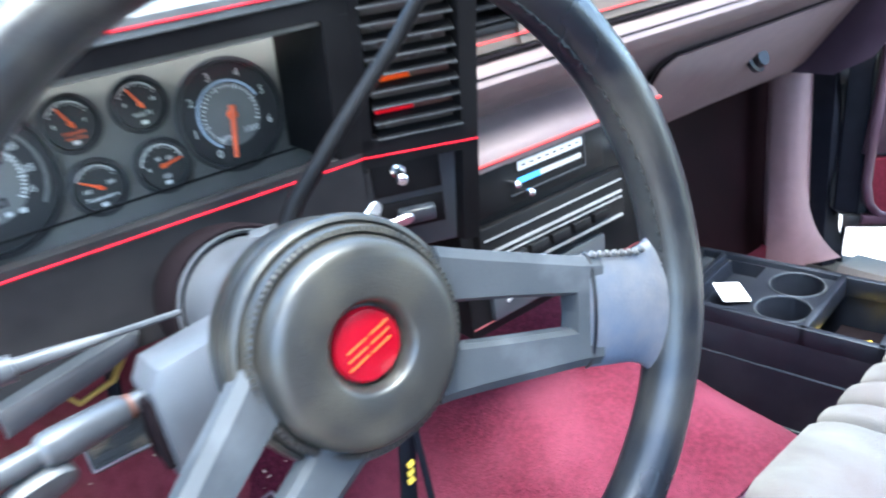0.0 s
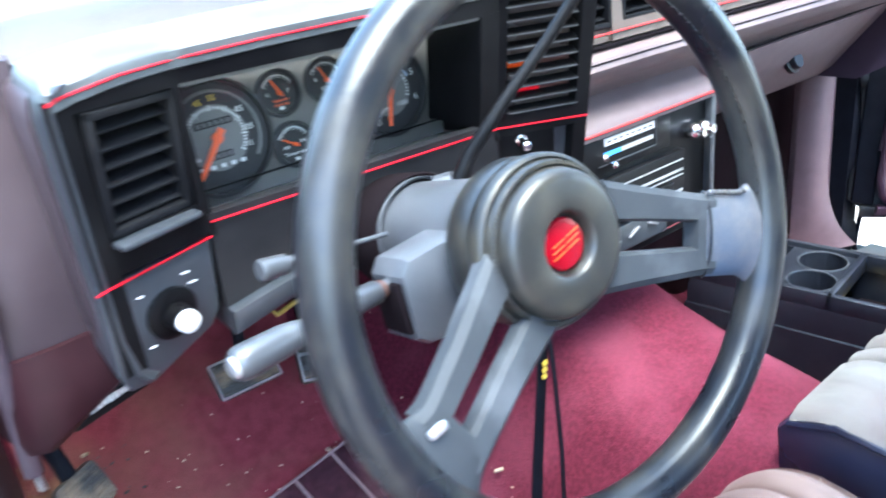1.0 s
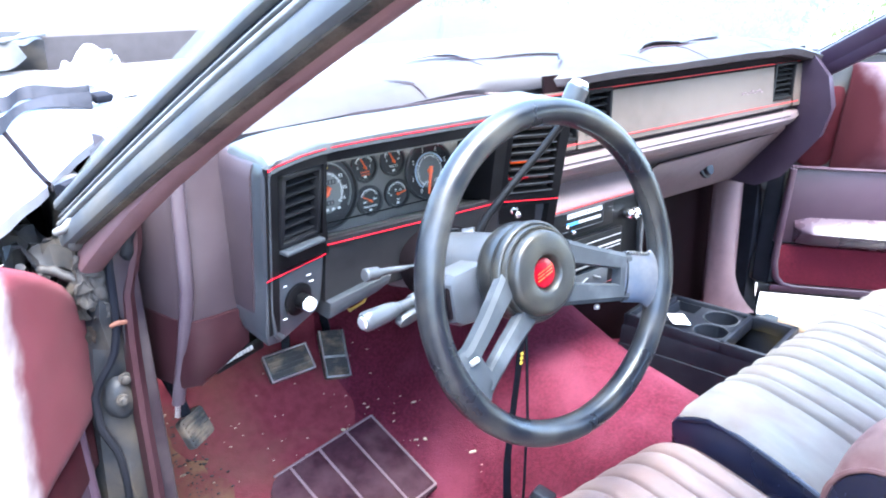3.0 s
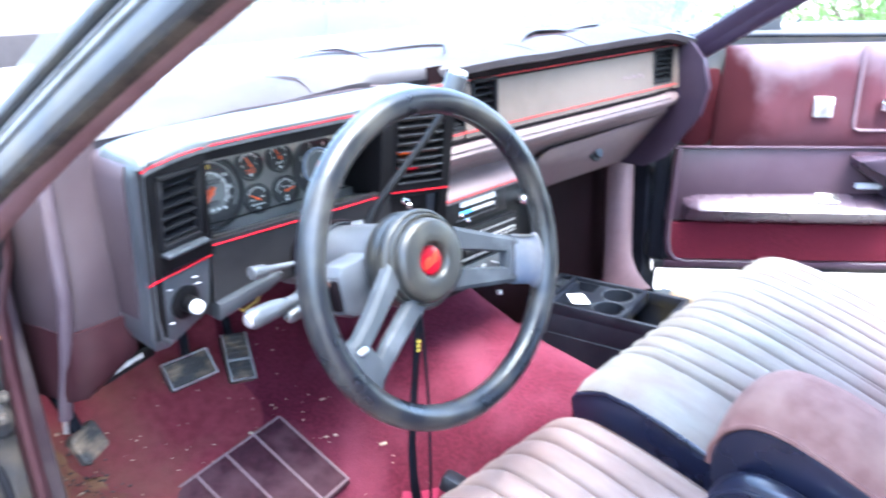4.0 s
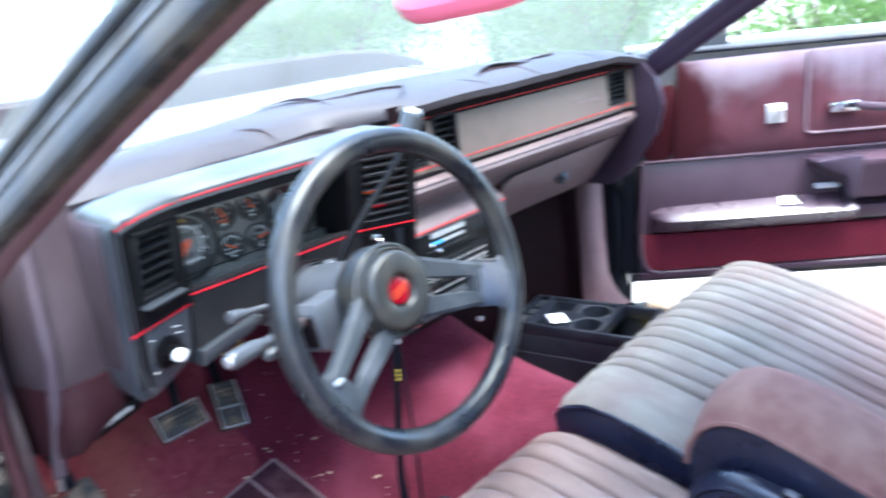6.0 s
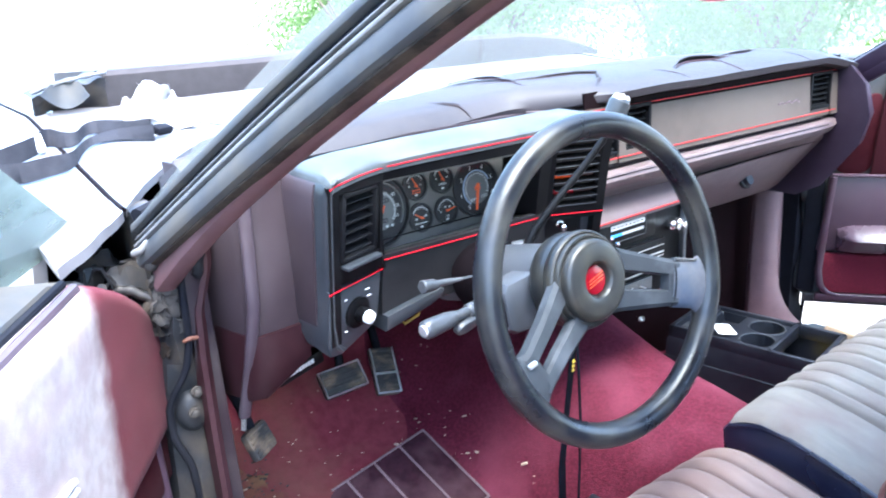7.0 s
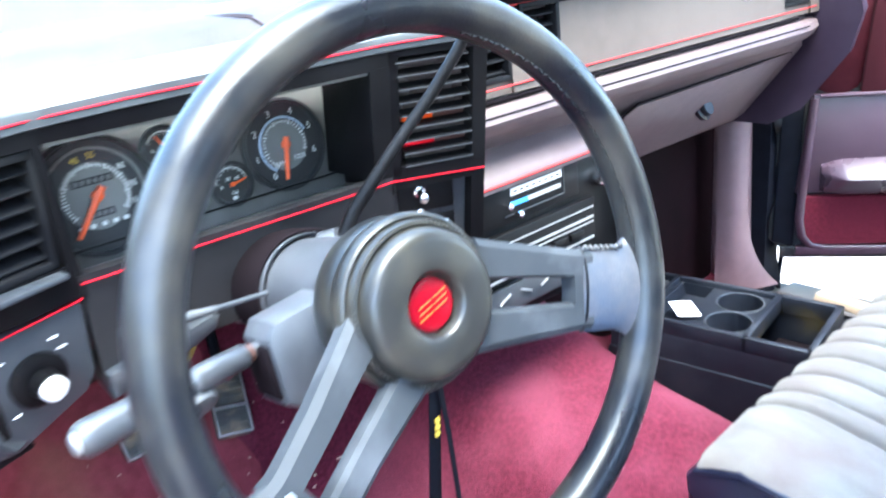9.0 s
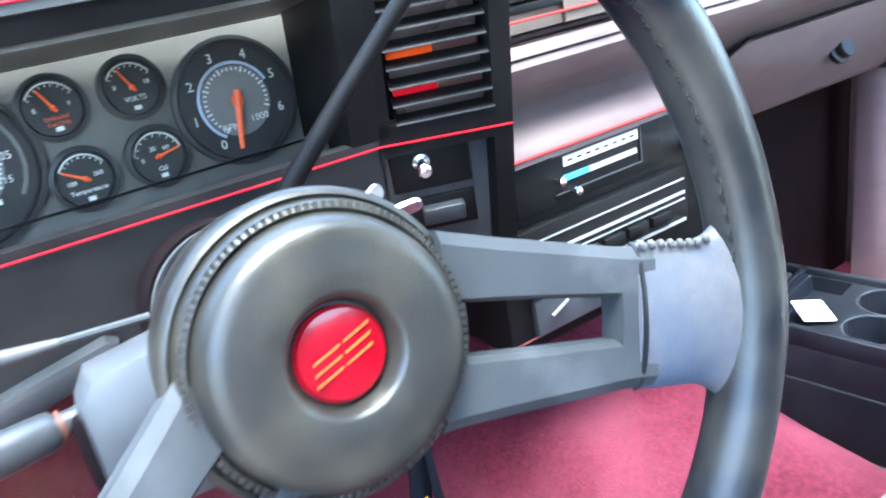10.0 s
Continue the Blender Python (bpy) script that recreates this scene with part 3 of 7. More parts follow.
def muddy(u, v):
    x0, y = -0.703, 0.34 + 0.28 * v
    x = x0 + (0.125 * math.sin(math.pi * (0.12 + 0.80 * v)) + 0.03 * noise.noise(Vector((v * 7, 2, 1))) + 0.015 * noise.noise(Vector((v * 22, 5, 1)))) * u
    return Vector((x, y, floor_z(x, y) + 0.0135 + 0.003 * noise.noise(Vector((x * 40, y * 40, 3))) - 0.004 * u ** 6))
sheet(patch, muddy, 16, 40)
part("muddy_patch", patch, M_mudpatch, floor, "olive-brown mud dried into the carpet edge", 60)
mud = nb()
for _ in range(260):
    x, y = rng.gauss(-0.625, 0.028), rng.uniform(0.34, 0.60)
    s = rng.uniform(0.0010, 0.0032)
    box(mud, (x, y, floor_z(x, y) + 0.0125), (s * rng.uniform(1, 2.4), s, s * 0.6), pose(0, 0, 0, 0, 20, rng.uniform(0, 180)))
tagged(part("dried_mud", mud, M_caked, None, "dried yellowish-brown mud bits on the carpet edge", 0), category="dirt", kind="stuff")


def footwell_wall(name, x0, x1, y0, mat, label):
    bm = nb()
    prism(bm, [(y0, 0.30), (y0 + 0.02, 0.95), (0.92, 0.95), (0.92, 0.30)], lambda u, v, w: Vector((w, u, v)), x0, x1, 0.006)
    return tagged(part(name, bm, mat), label, "kick panel", kind="structure")


footwell_wall("wall_left", -0.735, -0.705, 0.30, M_kick, "scuffed grey-mauve kick panel, footwell shade in its colour")
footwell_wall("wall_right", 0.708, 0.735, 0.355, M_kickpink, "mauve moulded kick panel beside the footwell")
def kick_strip(u, v):
    flare = (1 - v) ** 5
    a, b_ = Vector((0.664 - 0.010 * flare, 0.398)), Vector((0.688 + 0.036 * flare, 0.364 - 0.060 * flare))
    p = a.lerp(b_, u)
    bulge = 0.010 * math.sin(math.pi * u)
    return Vector((p.x - bulge * 0.7, p.y - bulge * 0.7, 0.375 + 0.36 * v + 0.012 * flare * u))
tagged(part("kick_panel", sheet(nb(), kick_strip, 10, 30, 0.012), M_kickpink, None, smooth=60), "pinkish-mauve moulded strip flaring at the sill", "kick panel", kind="structure")
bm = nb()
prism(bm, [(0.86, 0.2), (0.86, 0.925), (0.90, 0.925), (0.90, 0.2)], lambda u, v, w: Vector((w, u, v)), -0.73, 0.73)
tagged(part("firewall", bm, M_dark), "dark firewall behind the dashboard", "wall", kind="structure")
bm = nb()
box(bm, (0, -0.2, 0.19), (1.5, 2.2, 0.03), bevel=0.01)
tagged(part("floor_pan", bm, M_grime), "steel underbody of the car", "floor", kind="structure")


# ---- sills and pillars ----
def sill(name, s):
    ob = thing(name, (s * 0.74, -0.3, 0.2), "body sill with metal scuff plate below the door opening", "door sill", kind="structure")
    part("sill_box", prism(nb(), [(0.70, 0.18), (0.70, 0.335), (0.72, 0.36), (0.80, 0.352), (0.845, 0.32), (0.845, 0.18)], lambda u, v, w: Vector((s * u, w, v)), -1.3, 0.40, 0.004), M_darkpaint, ob)
    part("scuff_plate", prism(nb(), [(0.712, 0.363), (0.722, 0.372), (0.79, 0.366), (0.795, 0.356)], lambda u, v, w: Vector((s * u, w, v)), -1.2, 0.30, 0.001), M_band, ob, "dull worn scuff plate")


sill("door_sill", -1)
sill("door_sill", 1)


def hinge_pillar(s):
    ob = thing("hinge_pillar", (s * 0.77, 0.36, 0.2), "grimy grey hinge pillar with seal, bolts and rust", "car body", kind="structure")
    def wob(u, v, w):
        return Vector((s * (u + 0.006 * noise.noise(Vector((u * 9, v * 14, w * 9)))), w, v))
    bm = nb()
    loops = []
    for k in range(15):
        z = 0.34 + 0.62 * k / 14
        bulge = 0.012 * math.sin(k * 1.3) + 0.006 * noise.noise(Vector((k, 3, 1)))
        o = lerp_path(((0.34, 0.80), (0.66, 0.785), (0.76, 0.777), (0.85, 0.762), (0.96, 0.755)), z) if s < 0 else 0.79
        loops.append([Vector((s * x, y, z)) for x, y in ((0.722, 0.33), (0.745 + bulge, 0.325 - bulge), (o - 0.008, 0.335), (o, 0.36), (o, 0.46), (0.722, 0.47))])
    # right shell takes seal black to give the dark of the door gap
    part("pillar_shell", rings(bm, loops), M_grime if s < 0 else M_seal, ob)
    seal = nb()
    line = ((0.34, 0.768), (0.55, 0.763), (0.60, 0.760), (0.65, 0.763), (0.69, 0.777), (0.735, 0.775), (0.755, 0.762), (0.775, 0.748), (0.81, 0.740), (0.855, 0.737), (0.93, 0.731))
    tube(seal, [(s * lerp_path(line, 0.33 + 0.60 * k / 48), 0.318 + 0.003 * math.sin(k * 0.45), 0.33 + 0.60 * k / 48) for k in range(49)], 0.0048, 8)
    part("door_seal", seal, M_seal, ob, "black rubber door seal, worn")
    b = nb()
    lathe(b, [(0.001, 0.010), (0.012, 0.009), (0.019, 0.005), (0.023, -0.006)], frame_of((s * 0.748, 0.322, 0.716), (1, 0, 0), (0, 0, 1)) @ pose(0, 0, 0) @ Matrix.Diagonal((0.85, 1.25, 1, 1)), 18)
    part("hinge_boss", b, M_grime, ob, "pressed boss round the hinge bolt", 60)
    for z, y, bx in ((0.720, 0.311, 0.749), (0.744, 0.315, 0.741), (0.56, 0.315, 0.757)):
        bm = nb()
        lathe(bm, [(0.004, 0.016), (0.0105, 0.012), (0.011, 0.004), (0.016, 0.003), (0.016, -0.004)], frame_of((s * bx, y, z), (1, 0, 0), (0, 0, 1)) @ Matrix.Scale(0.48, 4), 12)
        part("bolt", bm, M_caked, ob)
    bm = nb()
    for k in range(15):
        r = random.Random(k + 40)
        c = Vector((s * (0.760 + r.uniform(-0.014, 0.014)), 0.334 + r.uniform(0, 0.04), 0.80 + r.uniform(-0.04, 0.10)))
        w, h = r.uniform(0.010, 0.024), r.uniform(0.012, 0.036)
        turn = pose(*c, r.uniform(-35, 35), r.uniform(-40, 40), r.uniform(-60, 60))
        bend = r.uniform(-0.010, 0.010)
        sheet(bm, lambda u, v: turn @ (Vector((w * (u - 0.5), bend * (2 * u - 1) ** 2, h * (v - 0.5))) + 0.003 * noise.noise_vector(Vector((u * 3, v * 3, k)))), 8, 9)
    part("hinge", bm, M_rust, ob, "crusted rusty upper hinge bracket")
    if s < 0:
        for name, pts, wid, mat_, lab in (("caked_dirt", ((-0.768, 0.325, 0.912), (-0.756, 0.318, 0.922), (-0.742, 0.322, 0.912), (-0.736, 0.33, 0.895)), 0.009, M_caked, "caked beige dirt at the foot of the windshield pillar"),
                                          ("caked_dirt", ((-0.752, 0.325, 0.875), (-0.750, 0.322, 0.860), (-0.745, 0.325, 0.845)), 0.008, M_caked, "caked beige dirt on the hinge pillar"),
                                          ("bright_clip", ((-0.783, 0.325, 0.930), (-0.772, 0.318, 0.936), (-0.764, 0.316, 0.946)), 0.005, M_flange, "pale torn metal clip"),
                                          ("rubber_block", ((-0.706, 0.325, 0.945), (-0.708, 0.322, 0.92), (-0.716, 0.322, 0.885)), 0.010, M_seal, "black rubber block under the pillar"),
                                          ("orange_clip", ((-0.748, 0.312, 0.815), (-0.738, 0.310, 0.818), (-0.727, 0.312, 0.815)), 0.0034, M_dullorange, "small orange clip"),
                                          ("bent_sheet", ((-0.80, 0.36, 0.885), (-0.785, 0.35, 0.88), (-0.768, 0.34, 0.87), (-0.765, 0.335, 0.84)), 0.007, M_grime, "bent grimy sheet metal")):
            bm = nb()
            dense = [Vector(a).lerp(Vector(b_), q) for a, b_ in zip(pts, pts[1:]) for q in (0, 0.2, 0.4, 0.6, 0.8)] + [Vector(pts[-1])]
            tube(bm, [p + 0.3 * wid * noise.noise_vector(p * 90) for p in dense], [wid * (0.75 + 0.5 * abs(noise.noise(p * 70))) * (0.5 if k in (0, len(dense) - 1) else 1) for k, p in enumerate(dense)], 9)
            part(name, bm, mat_, ob, lab, smooth=50)
        # crusted clump hanging below the pillar foot
        bm = nb()
        def clump(u, v):
            a = 2 * math.pi * u
            r = (0.015 * math.sin(math.pi * min(1, 0.06 + v * 0.94)) ** 0.6 + 0.002)
            p = Vector((-0.762 + 0.018 * v + r * math.cos(a), 0.326 + 0.5 * r * math.sin(a), 0.902 - 0.085 * v))
            return p + 0.009 * noise.noise_vector(p * 60) + 0.005 * noise.noise_vector(p * 170)
        sheet(bm, clump, 72, 70)
        part("crusted_clump", bm, M_caked, ob, "crusted beige rust and dirt clump", 180)
    bm = nb()
    loops = []
    for k in range(13):
        z = 0.33 + 0.62 * k / 12
        y = lerp_path(((0.3, 0.300), (0.70, 0.302), (0.84, 0.318), (0.96, 0.335)), z) if s < 0 else 0.335
        sh = lerp_path(((0.3, 0.735), (0.70, 0.733), (0.84, 0.725), (0.90, 0.703), (0.96, 0.695)), z) if s < 0 else 0.752
        loops.append([Vector((s * (sh + dx), y + dy, z)) for dx, dy in ((-0.012, 0.03), (-0.010, 0.0), (-0.002, -0.009), (0.004, -0.006), (0.006, 0.016))])
    # right strip is blackened likewise for the dark gap
    part("opening_trim", rings(bm, loops), M_trim if s < 0 else M_seal, ob, "faded burgundy trim strip along the door opening")


hinge_pillar(-1)
hinge_pillar(1)

A_LOW, A_TOP = Vector((0.768, 0.357, 0.955)), Vector((0.600, -0.327, 1.33))


def windshield_pillar(s):
    """Bands run along the pillar: across is measured from the glass edge towards the door opening, out from the cabin."""
    ob = thing("windshield_pillar", (s * 0.77, 0.33, 0.95), "slanted blue-grey windshield pillar with black seals and mauve inner trim", "car pillar", kind="structure")
    d = (A_TOP - A_LOW).normalized()
    out = Vector((1, 0, 0.25)) - d * Vector((1, 0, 0.25)).dot(d)
    out.normalize()
    across = d.cross(out).normalized()
    if across.z > 0:
        across = -across
    def run(a0, a1, o0, o1, name, mat, label="", r=0.003, low=0.0, flare=0.0, taper=0.0):
        loops = []
        for k in range(13):
            t = low + (1 - low) * k / 12
            p = A_LOW.lerp(A_TOP, t) + Vector((0, 0, 0.012 * math.sin(math.pi * t)))
            w = flare * (1 - t) ** 6 - taper * (1 - t)
            mid_a, mid_o = (a0 + a1 + w) / 2, (o0 + o1) / 2
            pts = [p + across * (mid_a + u) + out * (mid_o + v) for u, v in round_rect(a1 + w - a0, o1 - o0, min(r, (a1 - a0) / 2.2, abs(o1 - o0) / 2.2), 2)]
            loops.append([Vector((s * q.x, q.y, q.z)) for q in pts])
        return part(name, rings(nb(), loops), mat, ob, label)
    # left trim in mauve, right one in the darker shaded colour
    inner = M_trimpink if s < 0 else M_trimshade
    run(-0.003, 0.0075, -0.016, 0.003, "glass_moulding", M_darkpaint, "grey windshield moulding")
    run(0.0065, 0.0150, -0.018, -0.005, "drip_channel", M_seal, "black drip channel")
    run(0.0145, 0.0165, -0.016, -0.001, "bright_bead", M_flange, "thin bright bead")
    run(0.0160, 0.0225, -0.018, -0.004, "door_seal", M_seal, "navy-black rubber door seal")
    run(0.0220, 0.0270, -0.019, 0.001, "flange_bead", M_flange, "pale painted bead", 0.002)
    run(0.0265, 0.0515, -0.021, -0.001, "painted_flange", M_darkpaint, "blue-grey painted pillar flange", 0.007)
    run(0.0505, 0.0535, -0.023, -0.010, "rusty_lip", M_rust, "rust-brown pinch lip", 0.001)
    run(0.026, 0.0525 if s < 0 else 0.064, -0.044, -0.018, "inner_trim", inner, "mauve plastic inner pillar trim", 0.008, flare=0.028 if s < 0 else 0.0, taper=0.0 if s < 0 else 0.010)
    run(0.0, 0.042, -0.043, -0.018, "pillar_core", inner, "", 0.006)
    if s > 0:
        q = A_LOW.lerp(A_TOP, 0.50) + across * 0.07 - out * 0.066
        b = nb()
        lathe(b, [(0.001, 0.004), (0.005, 0.003), (0.006, 0.0)], frame_of((s * q.x, q.y, q.z), (0, 1, 0), (0, 0, 1)) @ pose(0, 0, 0, 0, 90 if s < 0 else 0, 0), 10)
        part("trim_screw", b, M_chrome, ob)


windshield_pillar(-1)
windshield_pillar(1)


def glass_point(u, v):
    x = -1 + 2 * u
    low = Vector((x * 0.760, 0.362 + 0.28 * (1 - x * x), 0.962 + 0.045 * (1 - x * x)))
    top = Vector((x * 0.596, -0.315 + 0.10 * (1 - x * x), 1.328 + 0.03 * (1 - x * x)))
    return low.lerp(top, v) + Vector((0, 0, 0.03 * math.sin(math.pi * v)))


ws = thing("windshield", (0, 0.5, 0.97), "dusty curved clear windshield glass, bright haze in its film", "windshield", kind="structure")
wsg = part("pane", sheet(nb(), glass_point, 24, 12), M_glass, ws, smooth=60)
wsg.visible_shadow = False
bm = nb()
tube(bm, [glass_point(u / 24, 0.0) + Vector((0, 0, 0.004)) for u in range(25)], 0.009, 8)
part("lower_seal", bm, M_seal, ws)

roof = thing("roof", (0, -0.8, 1.33), "closed car roof with red headliner", "car roof", kind="structure")
part("roof_skin", sheet(nb(), lambda u, v: Vector((-0.61 + 1.22 * u, -1.55 + 1.37 * v - (0.12 * abs(2 * u - 1) ** 2) * v, 1.345 + 0.05 * (1 - (2 * u - 1) ** 2) - 0.02 * (1 - v))), 14, 12, 0.02), M_darkpaint, roof, smooth=60)
part("headliner", sheet(nb(), lambda u, v: Vector((-0.58 + 1.16 * u, -1.5 + 1.30 * v - (0.12 * abs(2 * u - 1) ** 2) * v, 1.315 + 0.045 * (1 - (2 * u - 1) ** 2) - 0.02 * (1 - v))), 14, 12, 0.008), M_headliner, roof, smooth=60)
for s in (-1, 1):
    bm = nb()
    prism(bm, [(-1.25, 0.2), (-1.25, 1.0), (-1.12, 1.30), (-1.55, 1.33), (-2.0, 1.0), (-2.3, 0.95), (-2.3, 0.3)], lambda u, v, w: Vector((w, u, v)), s * 0.80, s * 0.72, 0.01)
    tagged(part("quarter_panel", bm, M_darkpaint), "blue-grey rear quarter panel of the car", "car body", kind="structure")
bm = nb()
box(bm, (0, -1.7, 0.75), (1.4, 0.04, 0.95), bevel=0.01)
tagged(part("rear_bulkhead", bm, M_plum), "plum rear bulkhead behind the seats", "wall", kind="structure")

# sun visor, hanging from the windshield header
vis = thing("sun_visor", (-0.44, -0.24, 1.32), "pink-red padded sun visor hanging loose from the roof", "sun visor")
vm = frame_of((-0.432, -0.272, 1.258), (0, -1, 0.06), (0.78, 0.0, 0.62))
b = nb()
plate(b, vm, round_rect(0.150, 0.270, 0.045, 8), -0.008, 0.008, 0.006)
part("pad", b, M_visor, vis)
b = nb()
tube(b, [vm @ Vector((-0.06, 0.125, 0)), vm @ Vector((0.06, 0.125, 0)), (-0.33, -0.33, 1.340)], 0.005, 8)
part("pivot_rod", b, M_chrome, vis)


# ---- dashboard ----
dash = thing("dashboard", (0, 0.4, 0.72), "faded mauve padded dashboard with cracked top", "dashboard")


def nose(x):
    return lerp_path(((-0.7, 0.325), (-0.30, 0.345), (-0.18, 0.352), (-0.13, 0.33), (-0.105, 0.27), (-0.085, 0.226), (0.70, 0.196)), x)


def crest(x):
    return lerp_path(((-0.72, 1.018), (-0.62, 1.034), (-0.30, 1.043), (-0.15, 1.050), (-0.05, 1.058), (0.55, 1.062), (0.68, 1.035)), x)


loops = []
xs = [-0.705, -0.69, -0.66] + [-0.62 + 0.04 * k for k in range(32)] + [0.645, 0.66]
for x in xs:
    n, c = nose(x), crest(x)
    back = 0.40 + 0.21 * (1 - (x / 0.75) ** 2)
    c += 0.002 * noise.noise(Vector((x * 9, 0, 0)))
    up_ = 0.013 * smoothstep(-0.125, -0.095, x)
    loops.append([Vector((x, y, z)) for y, z in ((back + 0.03, 0.93), (back + 0.02, c - 0.03), (back - 0.05, c - 0.006), ((back + n) / 2, c), (n + 0.05, c - 0.002), (n + 0.018, c - 0.010), (n, c - 0.030 + up_),
                                                 (n + 0.004, c - 0.042 + up_), (n + 0.03, c - 0.048 + up_), (n + 0.06, 0.93))])
part("top_pad", rings(nb(), loops), M_pad, dash, smooth=50)

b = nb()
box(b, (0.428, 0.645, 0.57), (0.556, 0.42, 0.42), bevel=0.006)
part("under_dash_box", b, M_footshade, dash, "heater box under the dash, footwell shade in its maroon")

# splits in the pad, some running down over its nose, with lifted lips


def on_pad(x, y):
    n, c = nose(x), crest(x)
    return Vector((x, max(y, n), lerp_path(((n, c - 0.030 + 0.013 * smoothstep(-0.125, -0.095, x)), (n + 0.018, c - 0.010), (n + 0.05, c - 0.002), (n + 0.12, c)), y)))


for line, width, lift in ((((-0.300, 0.398), (-0.285, 0.385), (-0.272, 0.372), (-0.264, 0.360), (-0.258, 0.346)), 0.0026, 0.004),
                          (((-0.150, 0.545), (-0.098, 0.530), (-0.092, 0.500), (-0.096, 0.460), (-0.112, 0.410), (-0.124, 0.345)), 0.0032, 0.006),
                          (((-0.14, 0.47), (-0.07, 0.40), (0.0, 0.375), (0.02, 0.34), (-0.03, 0.29), (-0.07, 0.262)), 0.0022, 0.005),
                          (((0.12, 0.225), (0.115, 0.25), (0.10, 0.29)), 0.0018, 0.0),
                          (((0.14, 0.27), (0.19, 0.30), (0.245, 0.315), (0.30, 0.30), (0.36, 0.305)), 0.0050, 0.011),
                          (((0.285, 0.31), (0.27, 0.275), (0.262, 0.235), (0.258, 0.208)), 0.0032, 0.0),
                          (((0.475, 0.20), (0.475, 0.225), (0.47, 0.26)), 0.0018, 0.0),
                          (((0.36, 0.33), (0.44, 0.32), (0.50, 0.335)), 0.0026, 0.006)):
    dense = [Vector(a).lerp(Vector(b_), q) for a, b_ in zip(line, line[1:]) for q in (0, 0.25, 0.5, 0.75)] + [Vector(line[-1])]
    pts = [on_pad(p.x + 0.006 * noise.noise(Vector((p.x * 30, p.y * 30, 0))), p.y) + Vector((0, -0.0004, 0.0006)) for p in dense]
    bm = nb()
    tube(bm, pts, [0.62 * width * (0.35 + 0.9 * math.sin(math.pi * k / (len(pts) - 1)) * (0.6 + 0.6 * abs(noise.noise(p * 25)))) for k, p in enumerate(pts)], 6, flat=0.45)
    part("crack", bm, M_trim, dash, "open dark split in the vinyl")
    if lift:
        bm = nb()
        m = len(pts) - 1
        sheet(bm, lambda u, v: pts[round(u * m)] + Vector((0.004 + 0.012 * v, 0.006 + 0.014 * v, lift * (1 - v) * math.sin(math.pi * u) - 0.0015)), m, 4, 0.0015)
        part("curled_vinyl", bm, M_pad, dash, smooth=60)
# dark strip in place of the shade under the pad's nose
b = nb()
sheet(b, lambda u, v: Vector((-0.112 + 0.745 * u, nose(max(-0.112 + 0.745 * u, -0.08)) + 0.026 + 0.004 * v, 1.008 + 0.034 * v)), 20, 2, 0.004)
part("undercut", b, M_footshade, dash, "maroon strip for the shade below the pad")

# driver's side body behind the instrument bezel
bm = nb()
outline = [(-0.700, 0.44), (-0.690, 0.36), (-0.676, 0.305), (-0.660, 0.286), (-0.63, 0.286), (-0.596, 0.290), (-0.590, 0.335), (-0.14, 0.335), (-0.14, 0.44)]
loops = []


def low_edge(x):
    return lerp_path(((-0.70, 0.700), (-0.665, 0.712), (-0.600, 0.747), (-0.52, 0.765)), x)


for z, inset in ((0.724, 0.03), (0.73, 0.012), (0.76, 0.004), (0.85, 0.0), (0.94, 0.0), (0.985, 0.002), (1.012, 0.006)):
    loops.append([Vector((x, y + (inset if y < 0.43 else 0), low_edge(x) + (z - 0.724) * (1.012 - low_edge(x)) / 0.288)) for x, y in outline])
part("driver_side_body", rings(bm, loops), M_padside, dash, "dark mauve moulded dash side", smooth=50)
b = nb()
rings(b, [[Vector((x, y - 0.004 + (0.012 if z < 0.73 and y < 0.43 else 0), low_edge(x) - 0.002 + (z - 0.722) * (0.805 - low_edge(x)) / 0.081)) for x, y in outline] for z in (0.722, 0.735, 0.775, 0.803)])
part("knee_panel", b, M_trim, dash, "darker burgundy lower knee panel", smooth=50)
b = nb()
tube(b, [(-0.658, 0.284, 0.985), (-0.662, 0.280, 0.945), (-0.667, 0.278, 0.845), (-0.673, 0.302, 0.765), (-0.678, 0.330, 0.695), (-0.679, 0.338, 0.675)], 0.0055, 10, flat=1.5)
part("edge_moulding", b, M_mould, dash, "pale mauve edge moulding of the dash side", smooth=60)

# passenger side: recessed taupe panel, padded rail, glove box face
bm = nb()
prof = [(0.45, 1.01), (0.285, 1.015), (0.285, 0.922), (0.226, 0.921), (0.2215, 0.915), (0.212, 0.916), (0.203, 0.912), (0.199, 0.902), (0.206, 0.890), (0.224, 0.880), (0.242, 0.868), (0.336, 0.752), (0.358, 0.735), (0.45, 0.728)]
rings(bm, [[Vector((x, y + nose(max(x, -0.02)) - 0.2 + (0.3 * max(0, x - 0.57) if y < 0.24 else 0), z)) for y, z in prof] for x in [-0.150, -0.10] + [-0.07 + 0.05 * k for k in range(15)]])
part("passenger_side_body", bm, M_padlow, dash, smooth=40)

PX0, PX1 = -0.146, 0.626


def panel_y(x, z):
    return nose(max(x, -0.02)) - 0.2 + 0.226 + 0.006 * (z - 0.935) / 0.08


VENTS = ((-0.100, -0.040), (-0.022, 0.040), (0.522, 0.600))
def panel_piece(x0, x1, z0, z1):
    bm = nb()
    n = max(1, int((x1 - x0) / 0.04))
    sheet(bm, lambda u, v: Vector((x0 + (x1 - x0) * u, panel_y(x0 + (x1 - x0) * u, z0 + (z1 - z0) * v) - 0.004, z0 + (z1 - z0) * v)), n, 1, 0.004)
    part("taupe_panel", bm, M_taupe, dash, "flat taupe grey insert panel")
edges = [PX0]
